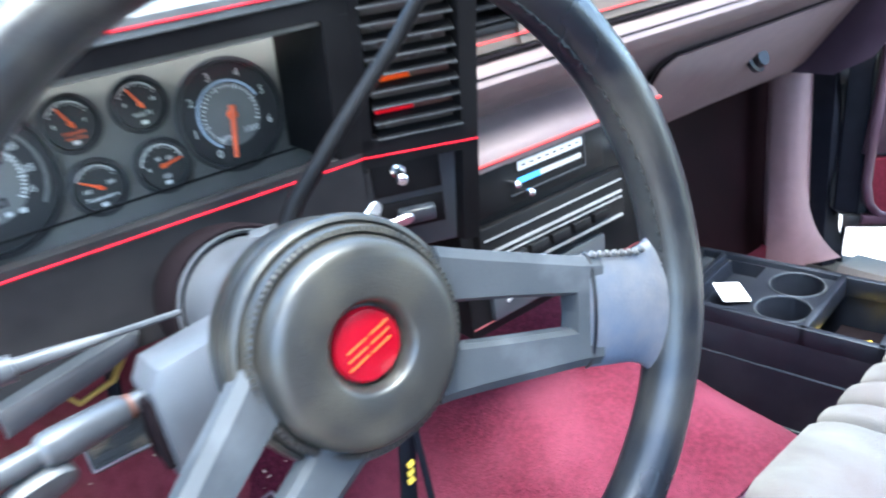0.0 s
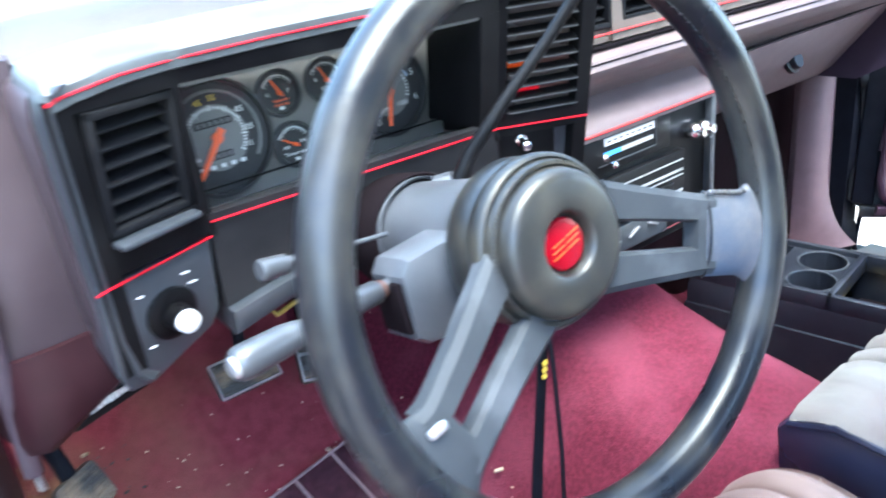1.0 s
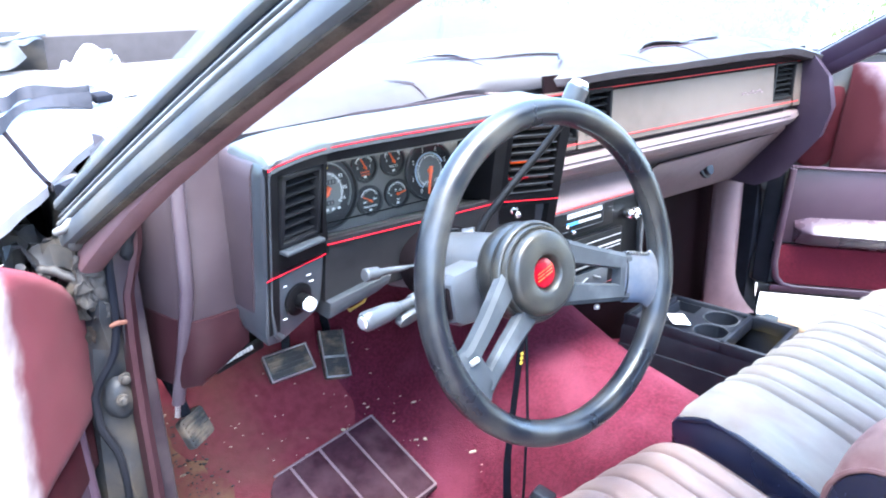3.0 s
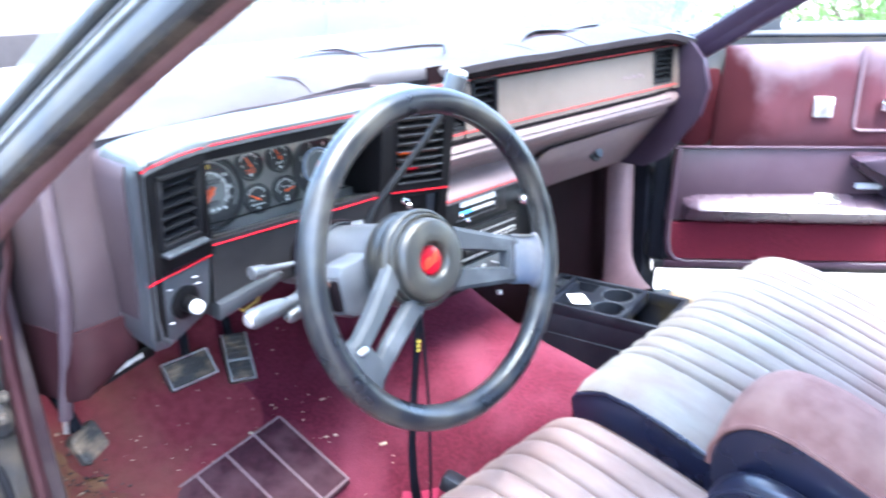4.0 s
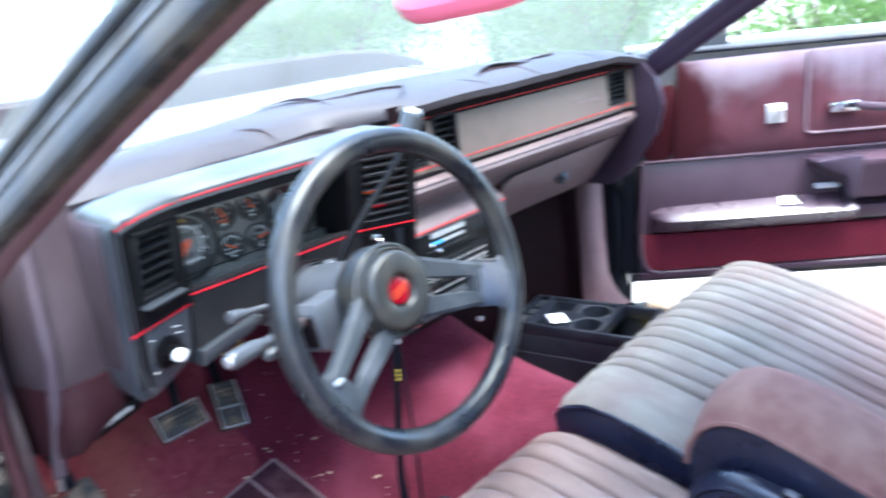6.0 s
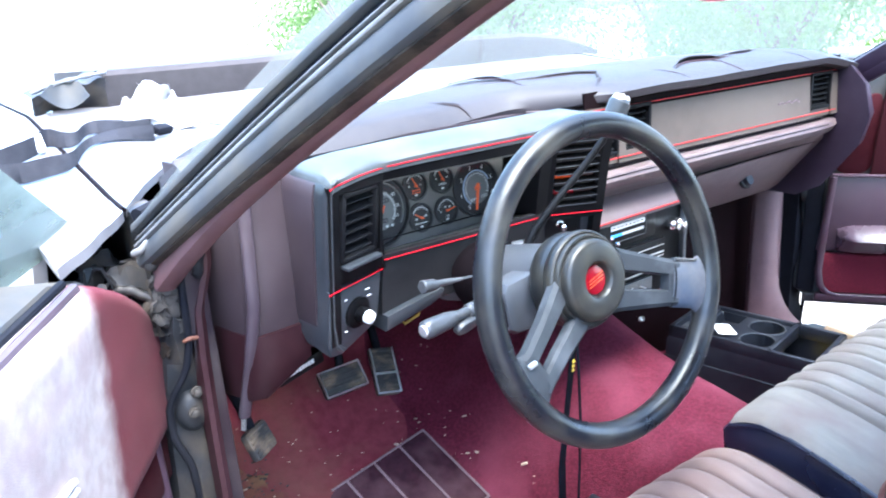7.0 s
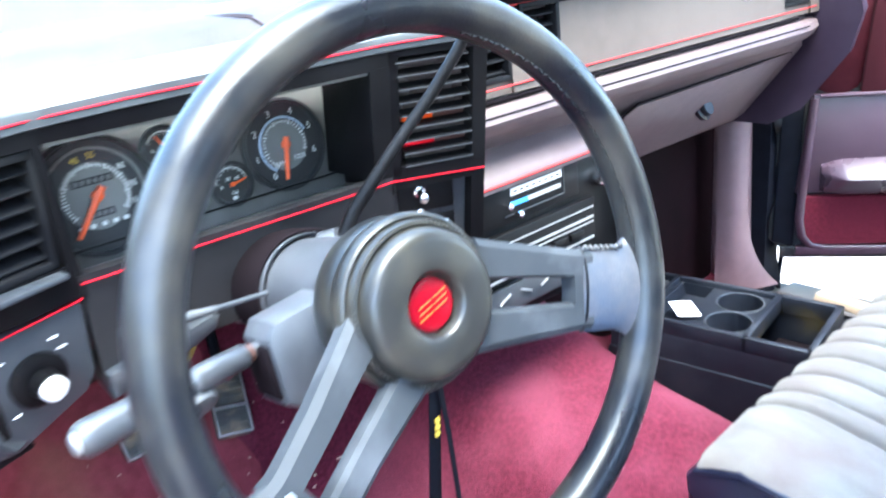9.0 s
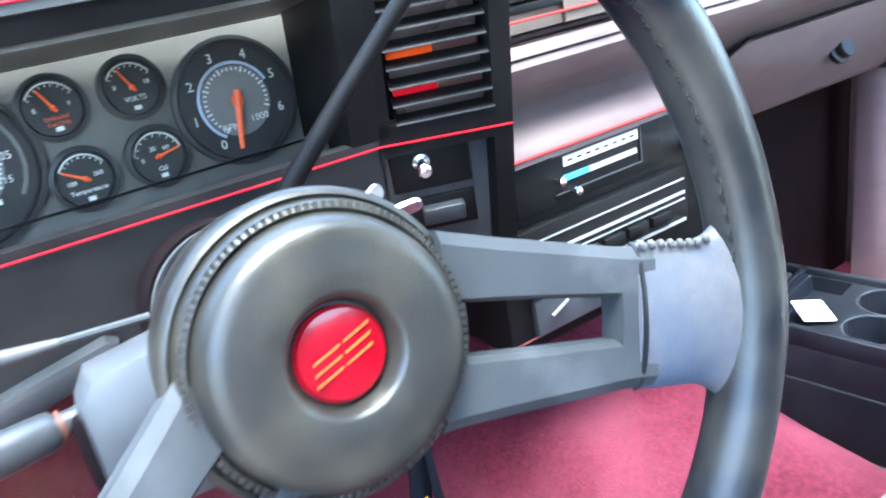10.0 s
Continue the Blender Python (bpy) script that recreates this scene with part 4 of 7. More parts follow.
for v0, v1 in VENTS:
    if v0 > edges[-1]:
        panel_piece(edges[-1], v0, 0.924, 1.017)
    panel_piece(max(v0, PX0), v1, 0.924, 0.942)
    panel_piece(max(v0, PX0), v1, 1.012, 1.017)
    edges.append(v1)
panel_piece(edges[-1], PX1, 0.924, 1.017)
for z, spans in ((0.933, ((-0.144, 0.616),)), (1.0135, ((-0.108, 0.616),))):
    for xa, xb in spans:
        bm = nb()
        tube(bm, [(xa + (xb - xa) * k / 10, panel_y(xa + (xb - xa) * k / 10, z) - 0.0086, z) for k in range(11)], 0.0011, 6)
        part("pinstripe", bm, M_stripe_soft, dash, "thin red pinstripe")
# gap under the panel; the thinner tube draws the roll's crease shade
for y, z, r in ((0.2195, 0.9195, 0.0024), (0.2010, 0.9085, 0.0009)):
    bm = nb()
    tube(bm, [(-0.145 + 0.0711 * k, nose(max(-0.145 + 0.0711 * k, -0.02)) - 0.2 + y, z) for k in range(11)], r, 6)
    part("shadow_gap", bm, M_dark, dash, "dark line below the panel")
bm = nb()
for k in range(9):
    x = 0.415 + 0.008 * k
    box(bm, (x, panel_y(x, 0.97) - 0.0088, 0.966 + 0.0022 * math.sin(k * 2.1)), (0.0065, 0.001, 0.0022 + 0.002 * (k % 4 == 0)), pose(0, 0, 0, 0, 20 * math.sin(k * 1.7), 0))
part("script_badge", bm, M_piping, dash, "small red script-like mark")
# end cap
bm = nb()
cap = [(0.40, 1.02), (0.26, 1.045), (0.205, 1.030), (0.165, 0.985), (0.150, 0.920), (0.165, 0.86), (0.235, 0.765), (0.29, 0.735), (0.45, 0.735)]
loops = []
for x, g in ((0.627, 0.0), (0.642, 0.003), (0.662, 0.008), (0.678, 0.022), (0.684, 0.04)):
    loops.append([Vector((x, y + (g if y < 0.39 else 0), z - (g * 0.6 if z > 0.95 else -g * 0.6))) for y, z in cap])
part("end_cap", rings(bm, loops), M_plum, dash, "dark plum moulded dash end", smooth=40)


def face_frame(x, y, z, right=(1, 0, 0), lean=0.0):
    """A face towards the seats: x right, y up, z out of the dash."""
    return frame_of((x, y, z), right, (0, -lean, 1))


def vent(parent, m, w, h, slats, name="air_vent", mat=M_ventblack, depth=0.03):
    rim = nb()
    t = 0.006
    for cx, cy, sx, sy in ((0, h / 2 - t / 2, w, t), (0, -h / 2 + t / 2, w, t), (-w / 2 + t / 2, 0, t, h), (w / 2 - t / 2, 0, t, h)):
        box(rim, (cx, cy, -depth / 2 + 0.004), (sx, sy, depth), bevel=0.0012, m=m)
    fr = part(name, rim, mat, parent, "black plastic louvred air vent")
    b = nb()
    box(b, (0, 0, -depth), (w, h, 0.003), m=m)
    part("duct", b, M_dark, fr)
    for k in range(slats):
        s = nb()
        y = -h / 2 + t + (h - 2 * t) * (k + 0.5) / slats
        box(s, (0, y, -0.010), (w - 2 * t, 0.0022, 0.020), pose(0, 0, 0, 22, 0, 0), 0.0006, 1, m=m)
        part("slat", s, mat, fr)
    for k in (-0.25, 0.25):
        s = nb()
        box(s, (k * w, 0, -0.020), (0.0016, h - 2 * t, 0.010), m=m)
        part("fin", s, mat, fr)
    return fr


vent(dash, face_frame(0.561, panel_y(0.56, 0.98) - 0.006, 0.977, (1, -0.037, 0)), 0.078, 0.074, 6)
vent(dash, face_frame(0.009, panel_y(0.009, 0.98) - 0.006, 0.977, (1, -0.037, 0)), 0.062, 0.074, 5)
vent(dash, face_frame(-0.070, panel_y(-0.070, 0.98) - 0.006, 0.975, (1, -0.037, 0)), 0.062, 0.074, 5)

# glove box door
gl = nb()
def glove_pt(u, v, w):
    z = 0.746 + 0.114 * v
    y = nose(0.4) - 0.2 + 0.246 + 0.81 * (0.861 - z)
    x0, x1 = 0.166 + 0.05 * (1 - v), 0.612 + 0.004 * (1 - v)
    return Vector((x0 + (x1 - x0) * u, y - w, z))
out = [(0.03, 0), (0.98, 0.0), (0.995, 0.06), (1, 0.95), (0.985, 1), (0.06, 1), (0.015, 0.9), (0.0, 0.7), (0.01, 0.1)]
prism(gl, out, glove_pt, -0.004, 0.006, 0.003)
glove = part("glove_box_door", gl, M_padlow, dash, "mauve glove box door")
k = nb()
c = glove_pt(0.545, 0.50, 0.006)
lathe(k, [(0.017, -0.002), (0.017, 0.004), (0.0125, 0.006), (0.0125, 0.011), (0.011, 0.014), (0.002, 0.014)], frame_of(c, (1, 0, 0), (0, 0.45, 1)), 20)
part("latch_knob", k, M_blackplastic, glove, "dark round latch knob")
bm = nb()
tube(bm, [glove_pt(u, v, 0.0045) for u, v in ((-0.006, 0.15), (-0.006, 0.72), (0.010, 0.93), (0.055, 1.035), (0.3, 1.035), (0.6, 1.035), (0.985, 1.035), (1.008, 0.96), (1.006, 0.5), (1.002, 0.05))], 0.0016, 6)
part("gap_line", bm, M_dark, glove)

# ---- instrument cluster ----
clu = thing("instrument_cluster", (-0.38, 0.25, 0.78), "black instrument cluster bezel with red pinstripes and round gauges", "instrument cluster")
LINE = ((-0.606, 0.198), (-0.598, 0.203), (-0.512, 0.227), (-0.231, 0.220), (-0.148, 0.183))


def bz(x, z, d=0.0):
    """A point on the bezel's face, d metres behind it."""
    return Vector((x, lerp_path(LINE, x) - 0.165 * (z - 0.87) + d, z))


def bz_box(bm, x0, x1, z0, z1, d0=0.0, d1=0.02, bevel=0.0):
    made = [bm.verts.new(bz(x, z, d)) for x in (x0, x1) for z in (z0, z1) for d in (d0, d1)]
    fs = [bm.faces.new([made[i] for i in f]) for f in ((0, 1, 3, 2), (4, 6, 7, 5), (0, 4, 5, 1), (2, 3, 7, 6), (0, 2, 6, 4), (1, 5, 7, 3))]
    if bevel:
        bmesh.ops.recalc_face_normals(bm, faces=fs)
        bmesh.ops.bevel(bm, geom=list({e for f in fs for e in f.edges}), offset=bevel, segments=2, affect="EDGES", profile=0.5)


bm = nb()
TOP = 1.006


def brow(x):
    """Top edge of the bezel, dropping towards its left corner."""
    return lerp_path(((-0.606, 0.994), (-0.590, 1.000), (-0.55, 1.005), (-0.45, 1.008), (-0.15, 1.0105)), x)


# left tower
bz_box(bm, -0.600, -0.584, 0.79, 0.995, 0, 0.09)
bz_box(bm, -0.584, -0.512, 0.984, 0.9995, 0, 0.05)
bz_box(bm, -0.584, -0.512, 0.870, 0.897, 0, 0.05)
bz_box(bm, -0.517, -0.5115, 0.87, TOP, 0, 0.05)
# middle: brow, sill under the gauges
bz_box(bm, -0.5115, -0.231, 0.985, TOP, 0, 0.09)
# right tower
bz_box(bm, -0.251, -0.2305, 0.885, 0.986, 0.0, 0.08)
bz_box(bm, -0.2305, -0.2235, 0.885, TOP, 0, 0.05)
bz_box(bm, -0.160, -0.148, 0.790, TOP, 0, 0.11)
bz_box(bm, -0.2235, -0.160, 0.993, TOP, 0, 0.05)
bz_box(bm, -0.2305, -0.160, 0.871, 0.893, 0, 0.05)
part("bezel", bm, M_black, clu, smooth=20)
bm = nb()
bz_box(bm, -0.5115, -0.231, 0.800, 0.886, 0, 0.012)
part("lower_panel", bm, M_lowblack, clu, "black panel under the gauges, reflections in its tone", smooth=20)
# rounded top of the bezel
loops = []
for x in [-0.600, -0.596] + [-0.58 + 0.02 * k for k in range(21)] + [-0.156, -0.149]:
    e = 0.006 if x in (-0.600, -0.149) else 0.0
    h = brow(x)
    y = bz(x, h).y
    loops.append([Vector((x, yy, zz)) for yy, zz in ((y + e, h - 0.010), (y - 0.001 + e, h + 0.001), (y + 0.003 + e, h + 0.005 - e), (y + 0.012, h + 0.009 - e), (y + 0.03, h + 0.0125 - e), (0.262, h + 0.0145 - e), (0.276, h + 0.010 - e), (0.282, h - 0.004), (0.282, h - 0.03), (0.262, h - 0.03))])
part("bezel_top", rings(nb(), loops), M_brow, clu, "charcoal rounded bezel brow, sky highlight in its colour", smooth=50)
# rounded left flank
loops = []
for z, e in ((0.780, 0.012), (0.790, 0.004), (0.82, 0), (0.90, 0), (0.985, 0), (0.998, 0.003), (1.003, 0.009)):
    f = bz(-0.6, z).y
    loops.append([Vector((x, y, z)) for x, y in ((-0.596 + e, f + 0.0), (-0.600 + e, f + 0.003), (-0.603 + e, f + 0.012), (-0.6035 + e, f + 0.030), (-0.585 + e, f + 0.030), (-0.585 + e, f + 0.012))])
part("bezel_flank", rings(nb(), loops), M_charcoal, clu, "charcoal bezel corner", smooth=50)
loops = []
for z, e in ((0.782, 0.012), (0.792, 0.004), (0.82, 0), (0.90, 0), (0.98, 0), (0.995, 0.003), (1.001, 0.009)):
    f = bz(-0.6, z).y
    loops.append([Vector((x, y, z)) for x, y in ((-0.606 + e, f + 0.029), (-0.607 + e, 0.305), (-0.585 + e, 0.305), (-0.585 + e, f + 0.029))])
part("side_cheek", rings(nb(), loops), M_padside, clu, "dark mauve side cheek of the bezel", smooth=50)
# lower left switch housing, hanging lower than the rest
bm = nb()
lo = [(-0.606, 0.792), (-0.600, 0.775), (-0.582, 0.772), (-0.525, 0.792), (-0.516, 0.805), (-0.512, 0.866), (-0.602, 0.866)]
prism(bm, lo, lambda u, v, w: bz(u, v, w), 0.002, 0.10, 0.004)
sw = part("switch_housing", bm, M_charcoal, clu, "charcoal headlamp switch housing")
bm = nb()
knf = frame_of(bz(-0.556, 0.823, 0.0), (1, 0.3, 0), (0, -0.165, 1))
lathe(bm, [(0.021, -0.002), (0.021, 0.002), (0.017, 0.004), (0.010, 0.004), (0.010, 0.016), (0.002, 0.016)], knf, 20)
part("switch_collar", bm, M_black, sw)
bm = nb()
lathe(bm, [(0.006, 0.012), (0.008, 0.0135), (0.0088, 0.018), (0.008, 0.023), (0.004, 0.0255), (0.001, 0.026)], knf, 20)
part("headlamp_knob", bm, M_knobwhite, sw, "pale glossy headlamp knob")
for dx, dz in ((-0.022, 0.024), (0.016, 0.026), (0.02, 0.016), (-0.022, -0.02)):
    bm = nb()
    box(bm, bz(-0.556 + dx, 0.823 + dz, 0.0015), (0.009, 0.001, 0.0012))
    part("marking", bm, M_white, sw)
bm = nb()
prism(bm, [(-0.511, 0.778), (-0.44, 0.797), (-0.422, 0.806), (-0.418, 0.816), (-0.425, 0.820), (-0.511, 0.802)], lambda u, v, w: bz(u, v, w), -0.012, 0.05, 0.005)
part("lower_lip", bm, M_charcoal, clu, "charcoal lower lip of the bezel")
# red pinstripes
def stripe(pts, r=0.0008):
    tube_pts = [bz(x, z, -0.0016) for x, z in pts]
    b = nb()
    tube(b, tube_pts, r, 6)
    part("red_pinstripe", b, M_stripe, clu, "bright red pinstripe")
stripe([(x, brow(x) - 0.0045) for x in [-0.598, -0.594] + [-0.59 + 0.0195 * k for k in range(23)] + [-0.150]])
stripe([(-0.604, 0.864), (-0.598, 0.864), (-0.5125, 0.8685)])
stripe([(-0.510, 0.880), (-0.40, 0.880), (-0.25, 0.880), (-0.231, 0.880), (-0.19, 0.879), (-0.149, 0.878)])

# left vent
lv = (0.084, 0.030, 0)
vent(clu, frame_of(bz(-0.550, 0.9405, 0.004), lv, (0, -0.165, 1)), 0.068, 0.087, 6)
bm = nb()
box(bm, (0, -0.043, 0.004), (0.066, 0.005, 0.014), bevel=0.002, m=frame_of(bz(-0.550, 0.936, 0.0), lv, (0, -0.165, 1)))
part("vent_lip", bm, M_charcoal, clu)

# gauge panel
GY = 0.300
gm = frame_of((-0.38, GY, 0.923), (1, 0.03, 0), (0, 0.10, 1))
bm = nb()
box(bm, (0, 0.005, -0.006), (0.30, 0.128, 0.008), bevel=0.002, m=gm)
gp = part("gauge_panel", bm, M_dial, clu, "gauge panel, lens haze in its grey")
b = nb()
sheet(b, lambda u, v: Vector((-0.510 + 0.278 * u, 0.287 * (1 - v) + (bz(-0.510 + 0.278 * u, 0.98).y + 0.010) * v, 0.887 + 0.097 * v)), 6, 4)
gl_ = part("clear_lens", b, M_lens, clu, "dusty clear plastic lens over the gauges")
gl_.visible_shadow = False
b = nb()
tube(b, [(-0.509 + 0.276 * k / 10, 0.2855, 0.8850) for k in range(11)], 0.0011, 6)
part("lens_edge", b, M_black, clu, "thin pale lower edge of the lens")
# recess walls
for z0, dz in ((0.882, -0.016), (0.985, -0.012)):
    bm = nb()
    sheet(bm, lambda u, v: Vector((-0.51 + 0.28 * u, (bz(-0.51 + 0.28 * u, z0).y + 0.004) * (1 - v) + (GY + 0.002) * v, z0 + dz * v)), 8, 2, 0.003)
    part("recess_wall", bm, M_dial if dz < 0 else M_black, clu)
for x in (-0.511, -0.232):
    bm = nb()
    sheet(bm, lambda u, v: Vector((x, (bz(x, 0.9).y + 0.003) * (1 - u) + (GY + 0.004) * u, 0.868 + 0.122 * v)), 2, 2, 0.003)
    part("recess_side", bm, M_black, clu)


def gauge(name, u, v, r, needle, ticks, texts, ring=None, label=""):
    m = gm @ Matrix.Translation((u, v, 0))
    b = nb()
    lathe(b, [(r + 0.004, -0.002), (r + 0.004, 0.003), (r + 0.001, 0.004), (r, 0.001), (r, -0.001), (0.001, -0.001)], m, 36)
    dial = part(name, b, M_dialblack, clu, label)
    b = nb()
    lathe(b, [(r * 0.97, -0.0015), (r * 0.97, 0.0006), (0.0005, 0.0006)], m, 32)
    part("dial_face", b, M_face if r < 0.03 else M_dialblack, dial)
    if r > 0.03:
        b = nb()
        lathe(b, [(r * 0.60, 0.0), (r * 0.60, 0.0009), (0.0005, 0.0009)], m, 32)
        part("inner_disc", b, M_disc, dial)
    b = nb()
    a0, a1, n = ticks
    for k in range(n):
        a = radians(a0 + (a1 - a0) * k / (n - 1))
        long = k % 5 == 0 if n > 12 else True
        k_r = 0.54 if r > 0.03 else 0.80
        box(b, (r * k_r * math.cos(a), r * k_r * math.sin(a), 0.0012), (r * (0.10 if long else 0.05), r * 0.028, 0.0005), pose(0, 0, 0, 0, 0, math.degrees(a)), m=m)
    part("tick_marks", b, M_white, dial)
    if ring:
        b = nb()
        s0, s1, rr, mat = ring
        arc = [m @ Vector((r * rr * math.cos(radians(a)), r * rr * math.sin(radians(a)), 0.0009)) for a in np.linspace(s0, s1, 20)]
        tube(b, arc, r * 0.03, 5)
        part("scale_arc", b, mat, dial)
    b = nb()
    a = radians(needle)
    tube(b, [m @ Vector((-r * 0.18 * math.cos(a), -r * 0.18 * math.sin(a), 0.004)), m @ Vector((r * 0.82 * math.cos(a), r * 0.82 * math.sin(a), 0.004))], [r * 0.07, r * 0.04], 6)
    lathe(b, [(r * 0.10, 0.001), (r * 0.10, 0.005), (0.0005, 0.006)], m, 14)
    part("needle", b, M_needle, dial, "orange needle")
    if r < 0.03:
        b = nb()
        box(b, (0, -r * 0.76, 0.0009), (r * 0.26, r * 0.16, 0.0005), m=m)
        part("gauge_symbol", b, M_white, dial)
    for txt, tx, ty, size, mat in texts:
        letters(txt, r * size, m @ Matrix.Translation((r * tx, r * ty, 0.0009)), mat, dial)
    return dial


num = [(str(k), 0.80 * math.cos(radians(237 - 43 * k)), 0.80 * math.sin(radians(237 - 43 * k)), 0.23, M_white) for k in range(0, 7)]
gauge("tachometer", 0.089, -0.002, 0.040, -102, (237, -21, 31), num + [("RPM", -0.22, -0.42, 0.17, M_white), ("1000", 0.32, -0.36, 0.17, M_white)], (237, 22, 0.65, M_paleblue), "grey tachometer with orange needle")
gauge("speedometer", -0.0865, -0.001, 0.046, 232, (215, -35, 41), [("105", 0.62, 0.05, 0.15, M_white), ("45", -0.18, 0.66, 0.15, M_yellow), ("55", 0.1, 0.7, 0.15, M_yellow), ("85", 0.55, 0.4, 0.15, M_white), ("115", 0.55, -0.25, 0.13, M_white)], (215, -35, 0.84, M_disc), "grey speedometer with orange needle")
gauge("fuel_gauge", -0.0225, 0.0215, 0.0170, 118, (150, 30, 9), [("E", -0.62, 0.02, 0.24, M_white), ("F", 0.58, 0.02, 0.24, M_white), ("Unleaded", 0.02, -0.36, 0.22, M_needle), ("Fuel Only", 0.04, -0.58, 0.20, M_needle)], (150, 30, 0.9, M_white), "small round fuel gauge")
gauge("volt_gauge", 0.0255, 0.0225, 0.0170, 118, (150, 30, 9), [("8", -0.6, 0.1, 0.24, M_white), ("18", 0.58, 0.1, 0.24, M_white), ("VOLTS", 0.02, -0.42, 0.27, M_white)], (150, 30, 0.9, M_white), "small round volt gauge")
gauge("temperature_gauge", -0.0195, -0.0245, 0.0170, 150, (150, 30, 9), [("100", -0.5, -0.08, 0.24, M_white), ("260", 0.5, 0.08, 0.24, M_white), ("Temperature", 0.0, -0.45, 0.25, M_white)], (150, 30, 0.9, M_white), "small round temperature gauge")
gauge("oil_gauge", 0.0275, -0.0235, 0.0170, 12, (170, 10, 9), [("0", -0.62, -0.05, 0.26, M_white), ("30", -0.15, 0.3, 0.26, M_white), ("60", 0.35, 0.25, 0.26, M_white), ("Oil", 0.02, -0.5, 0.28, M_white)], (170, 10, 0.9, M_white), "small round oil pressure gauge")
b = nb()
for x in (-0.105, -0.096, -0.087, -0.078, -0.069):
    box(b, (x, -0.024, 0.001), (0.0040, 0.0032, 0.0008), m=gm)
part("odometer_digit_bars", b, M_white, gp)
for v, n_, w_ in ((0.0115, 6, 0.0052), (-0.0155, 4, 0.0048)):
    b = nb()
    box(b, (-0.0865, v, 0.0012), (w_ * (n_ + 0.4), 0.0062, 0.0010), bevel=0.0003, m=gm)
    window = part("odometer_window", b, M_dialblack, gp, "dark odometer window")
    for k in range(n_):
        b = nb()
        box(b, (-0.0865 + w_ * (k - (n_ - 1) / 2), v, 0.0019), (w_ * 0.5, 0.0034, 0.0004), m=gm)
        part("digit_bar", b, M_disc, window)

# slatted telltale tower
tower = frame_of(bz(-0.192, 0.936, 0.0), (0.083, -0.037, 0), (0, -0.165, 1))
b = nb()
box(b, (0, 0.007, -0.016), (0.072, 0.104, 0.003), m=tower)
part("telltale_back", b, M_dark, clu)
for k in range(9):
    b = nb()
    box(b, (0, -0.0425 + 0.0121 * k, -0.005), (0.066, 0.0024, 0.012), pose(0, 0, 0, 16, 0, 0), 0.0006, 1, m=tower)
    slat = part("louvre_slat", b, M_black, clu)
    # thin paler bar along the front of each slat
    b = nb()
    box(b, (0, -0.0440 + 0.0121 * k, 0.0012), (0.066, 0.0010, 0.0010), m=tower)
    part("slat_edge", b, M_lever, slat, "pale front edge")
# coloured lenses: bright left half, dark right half, sunlight's fall-off as two colours
for k, mat in enumerate((M_smoke, M_redlens, M_smoke, M_orangelens, M_smoke, M_smoke, M_smoke, M_smoke)):
    b = nb()
    plain = mat == M_smoke
    if not plain:
        d = nb()
        box(d, (0.014, -0.0365 + 0.0121 * k, -0.011), (0.030, 0.0092, 0.004), bevel=0.001, m=tower)
        part("telltale_lens", d, M_telldark, clu, "shaded red-brown half of a telltale lens")
    box(b, (-0.001 if plain else -0.016, -0.0365 + 0.0121 * k, -0.011), (0.060 if plain else 0.030, 0.0092, 0.004), bevel=0.001, m=tower)
    part("telltale_lens", b, mat, clu, "sun-lit red or orange half of a telltale lens" if mat != M_smoke else "smoked telltale lens")
# lighter panel under the tower
tp = frame_of(bz(-0.192, 0.835, 0.010), (0.083, -0.037, 0), (0, -0.165, 1))
b = nb()
box(b, (0, 0, -0.01), (0.084, 0.094, 0.02), bevel=0.003, m=tp)
lp = part("switch_panel", b, M_charcoal, clu, "charcoal panel with cigarette lighter and switch")
b = nb()
box(b, (-0.004, 0.022, 0.001), (0.056, 0.030, 0.004), bevel=0.0015, m=tp)
box(b, (-0.004, -0.012, 0.001), (0.056, 0.026, 0.004), bevel=0.0015, m=tp)
part("switch_plate", b, M_black, lp)
b = nb()
lathe(b, [(0.0065, 0.002), (0.0060, 0.004), (0.0036, 0.005), (0.0036, 0.014), (0.0050, 0.016), (0.0050, 0.020), (0.0036, 0.022), (0.001, 0.0225)], tp @ Matrix.Translation((-0.010, 0.028, 0)), 16)
part("lighter_knob", b, M_chrome, lp, "shiny cigarette lighter knob")
b = nb()
box(b, (0.0, -0.012, 0.005), (0.030, 0.014, 0.008), pose(0, 0, 0, 10, 0, 0), 0.002, m=tp)
part("rocker_switch", b, M_charcoal, lp)


# ---- centre stack ----
st = thing("centre_stack", (0.0, 0.30, 0.65), "mauve centre stack with heater controls and radio in black faces", "centre stack")
SX0, SX1 = -0.135, 0.143


bm = nb()
prof = [(0.40, 0.905), (0.31, 0.895), (0.256, 0.852), (0.237, 0.842), (0.232, 0.834), (0.2325, 0.826), (0.25, 0.824), (0.40, 0.824)]
rings(bm, [[Vector((x, y + e, z - e * 0.5)) for y, z in prof] for x, e in ((SX0, 0.0), (0.0, 0.0), (SX1 - 0.006, 0.0), (SX1, 0.004))])
part("pad_shelf", bm, M_padlow, st, "mauve padded ledge above the controls", smooth=40)
bm = nb()
box(bm, ((SX0 + SX1) / 2, 0.326, 0.742), (SX1 - SX0, 0.165, 0.166), bevel=0.004)
part("stack_body", bm, M_black, st)
bm = nb()
tube(bm, [(SX0, 0.2315, 0.832), (SX1 - 0.003, 0.2315, 0.832)], 0.0015, 6)
part("red_pinstripe", bm, M_stripe_soft, st, "thin red pinstripe")
bm = nb()
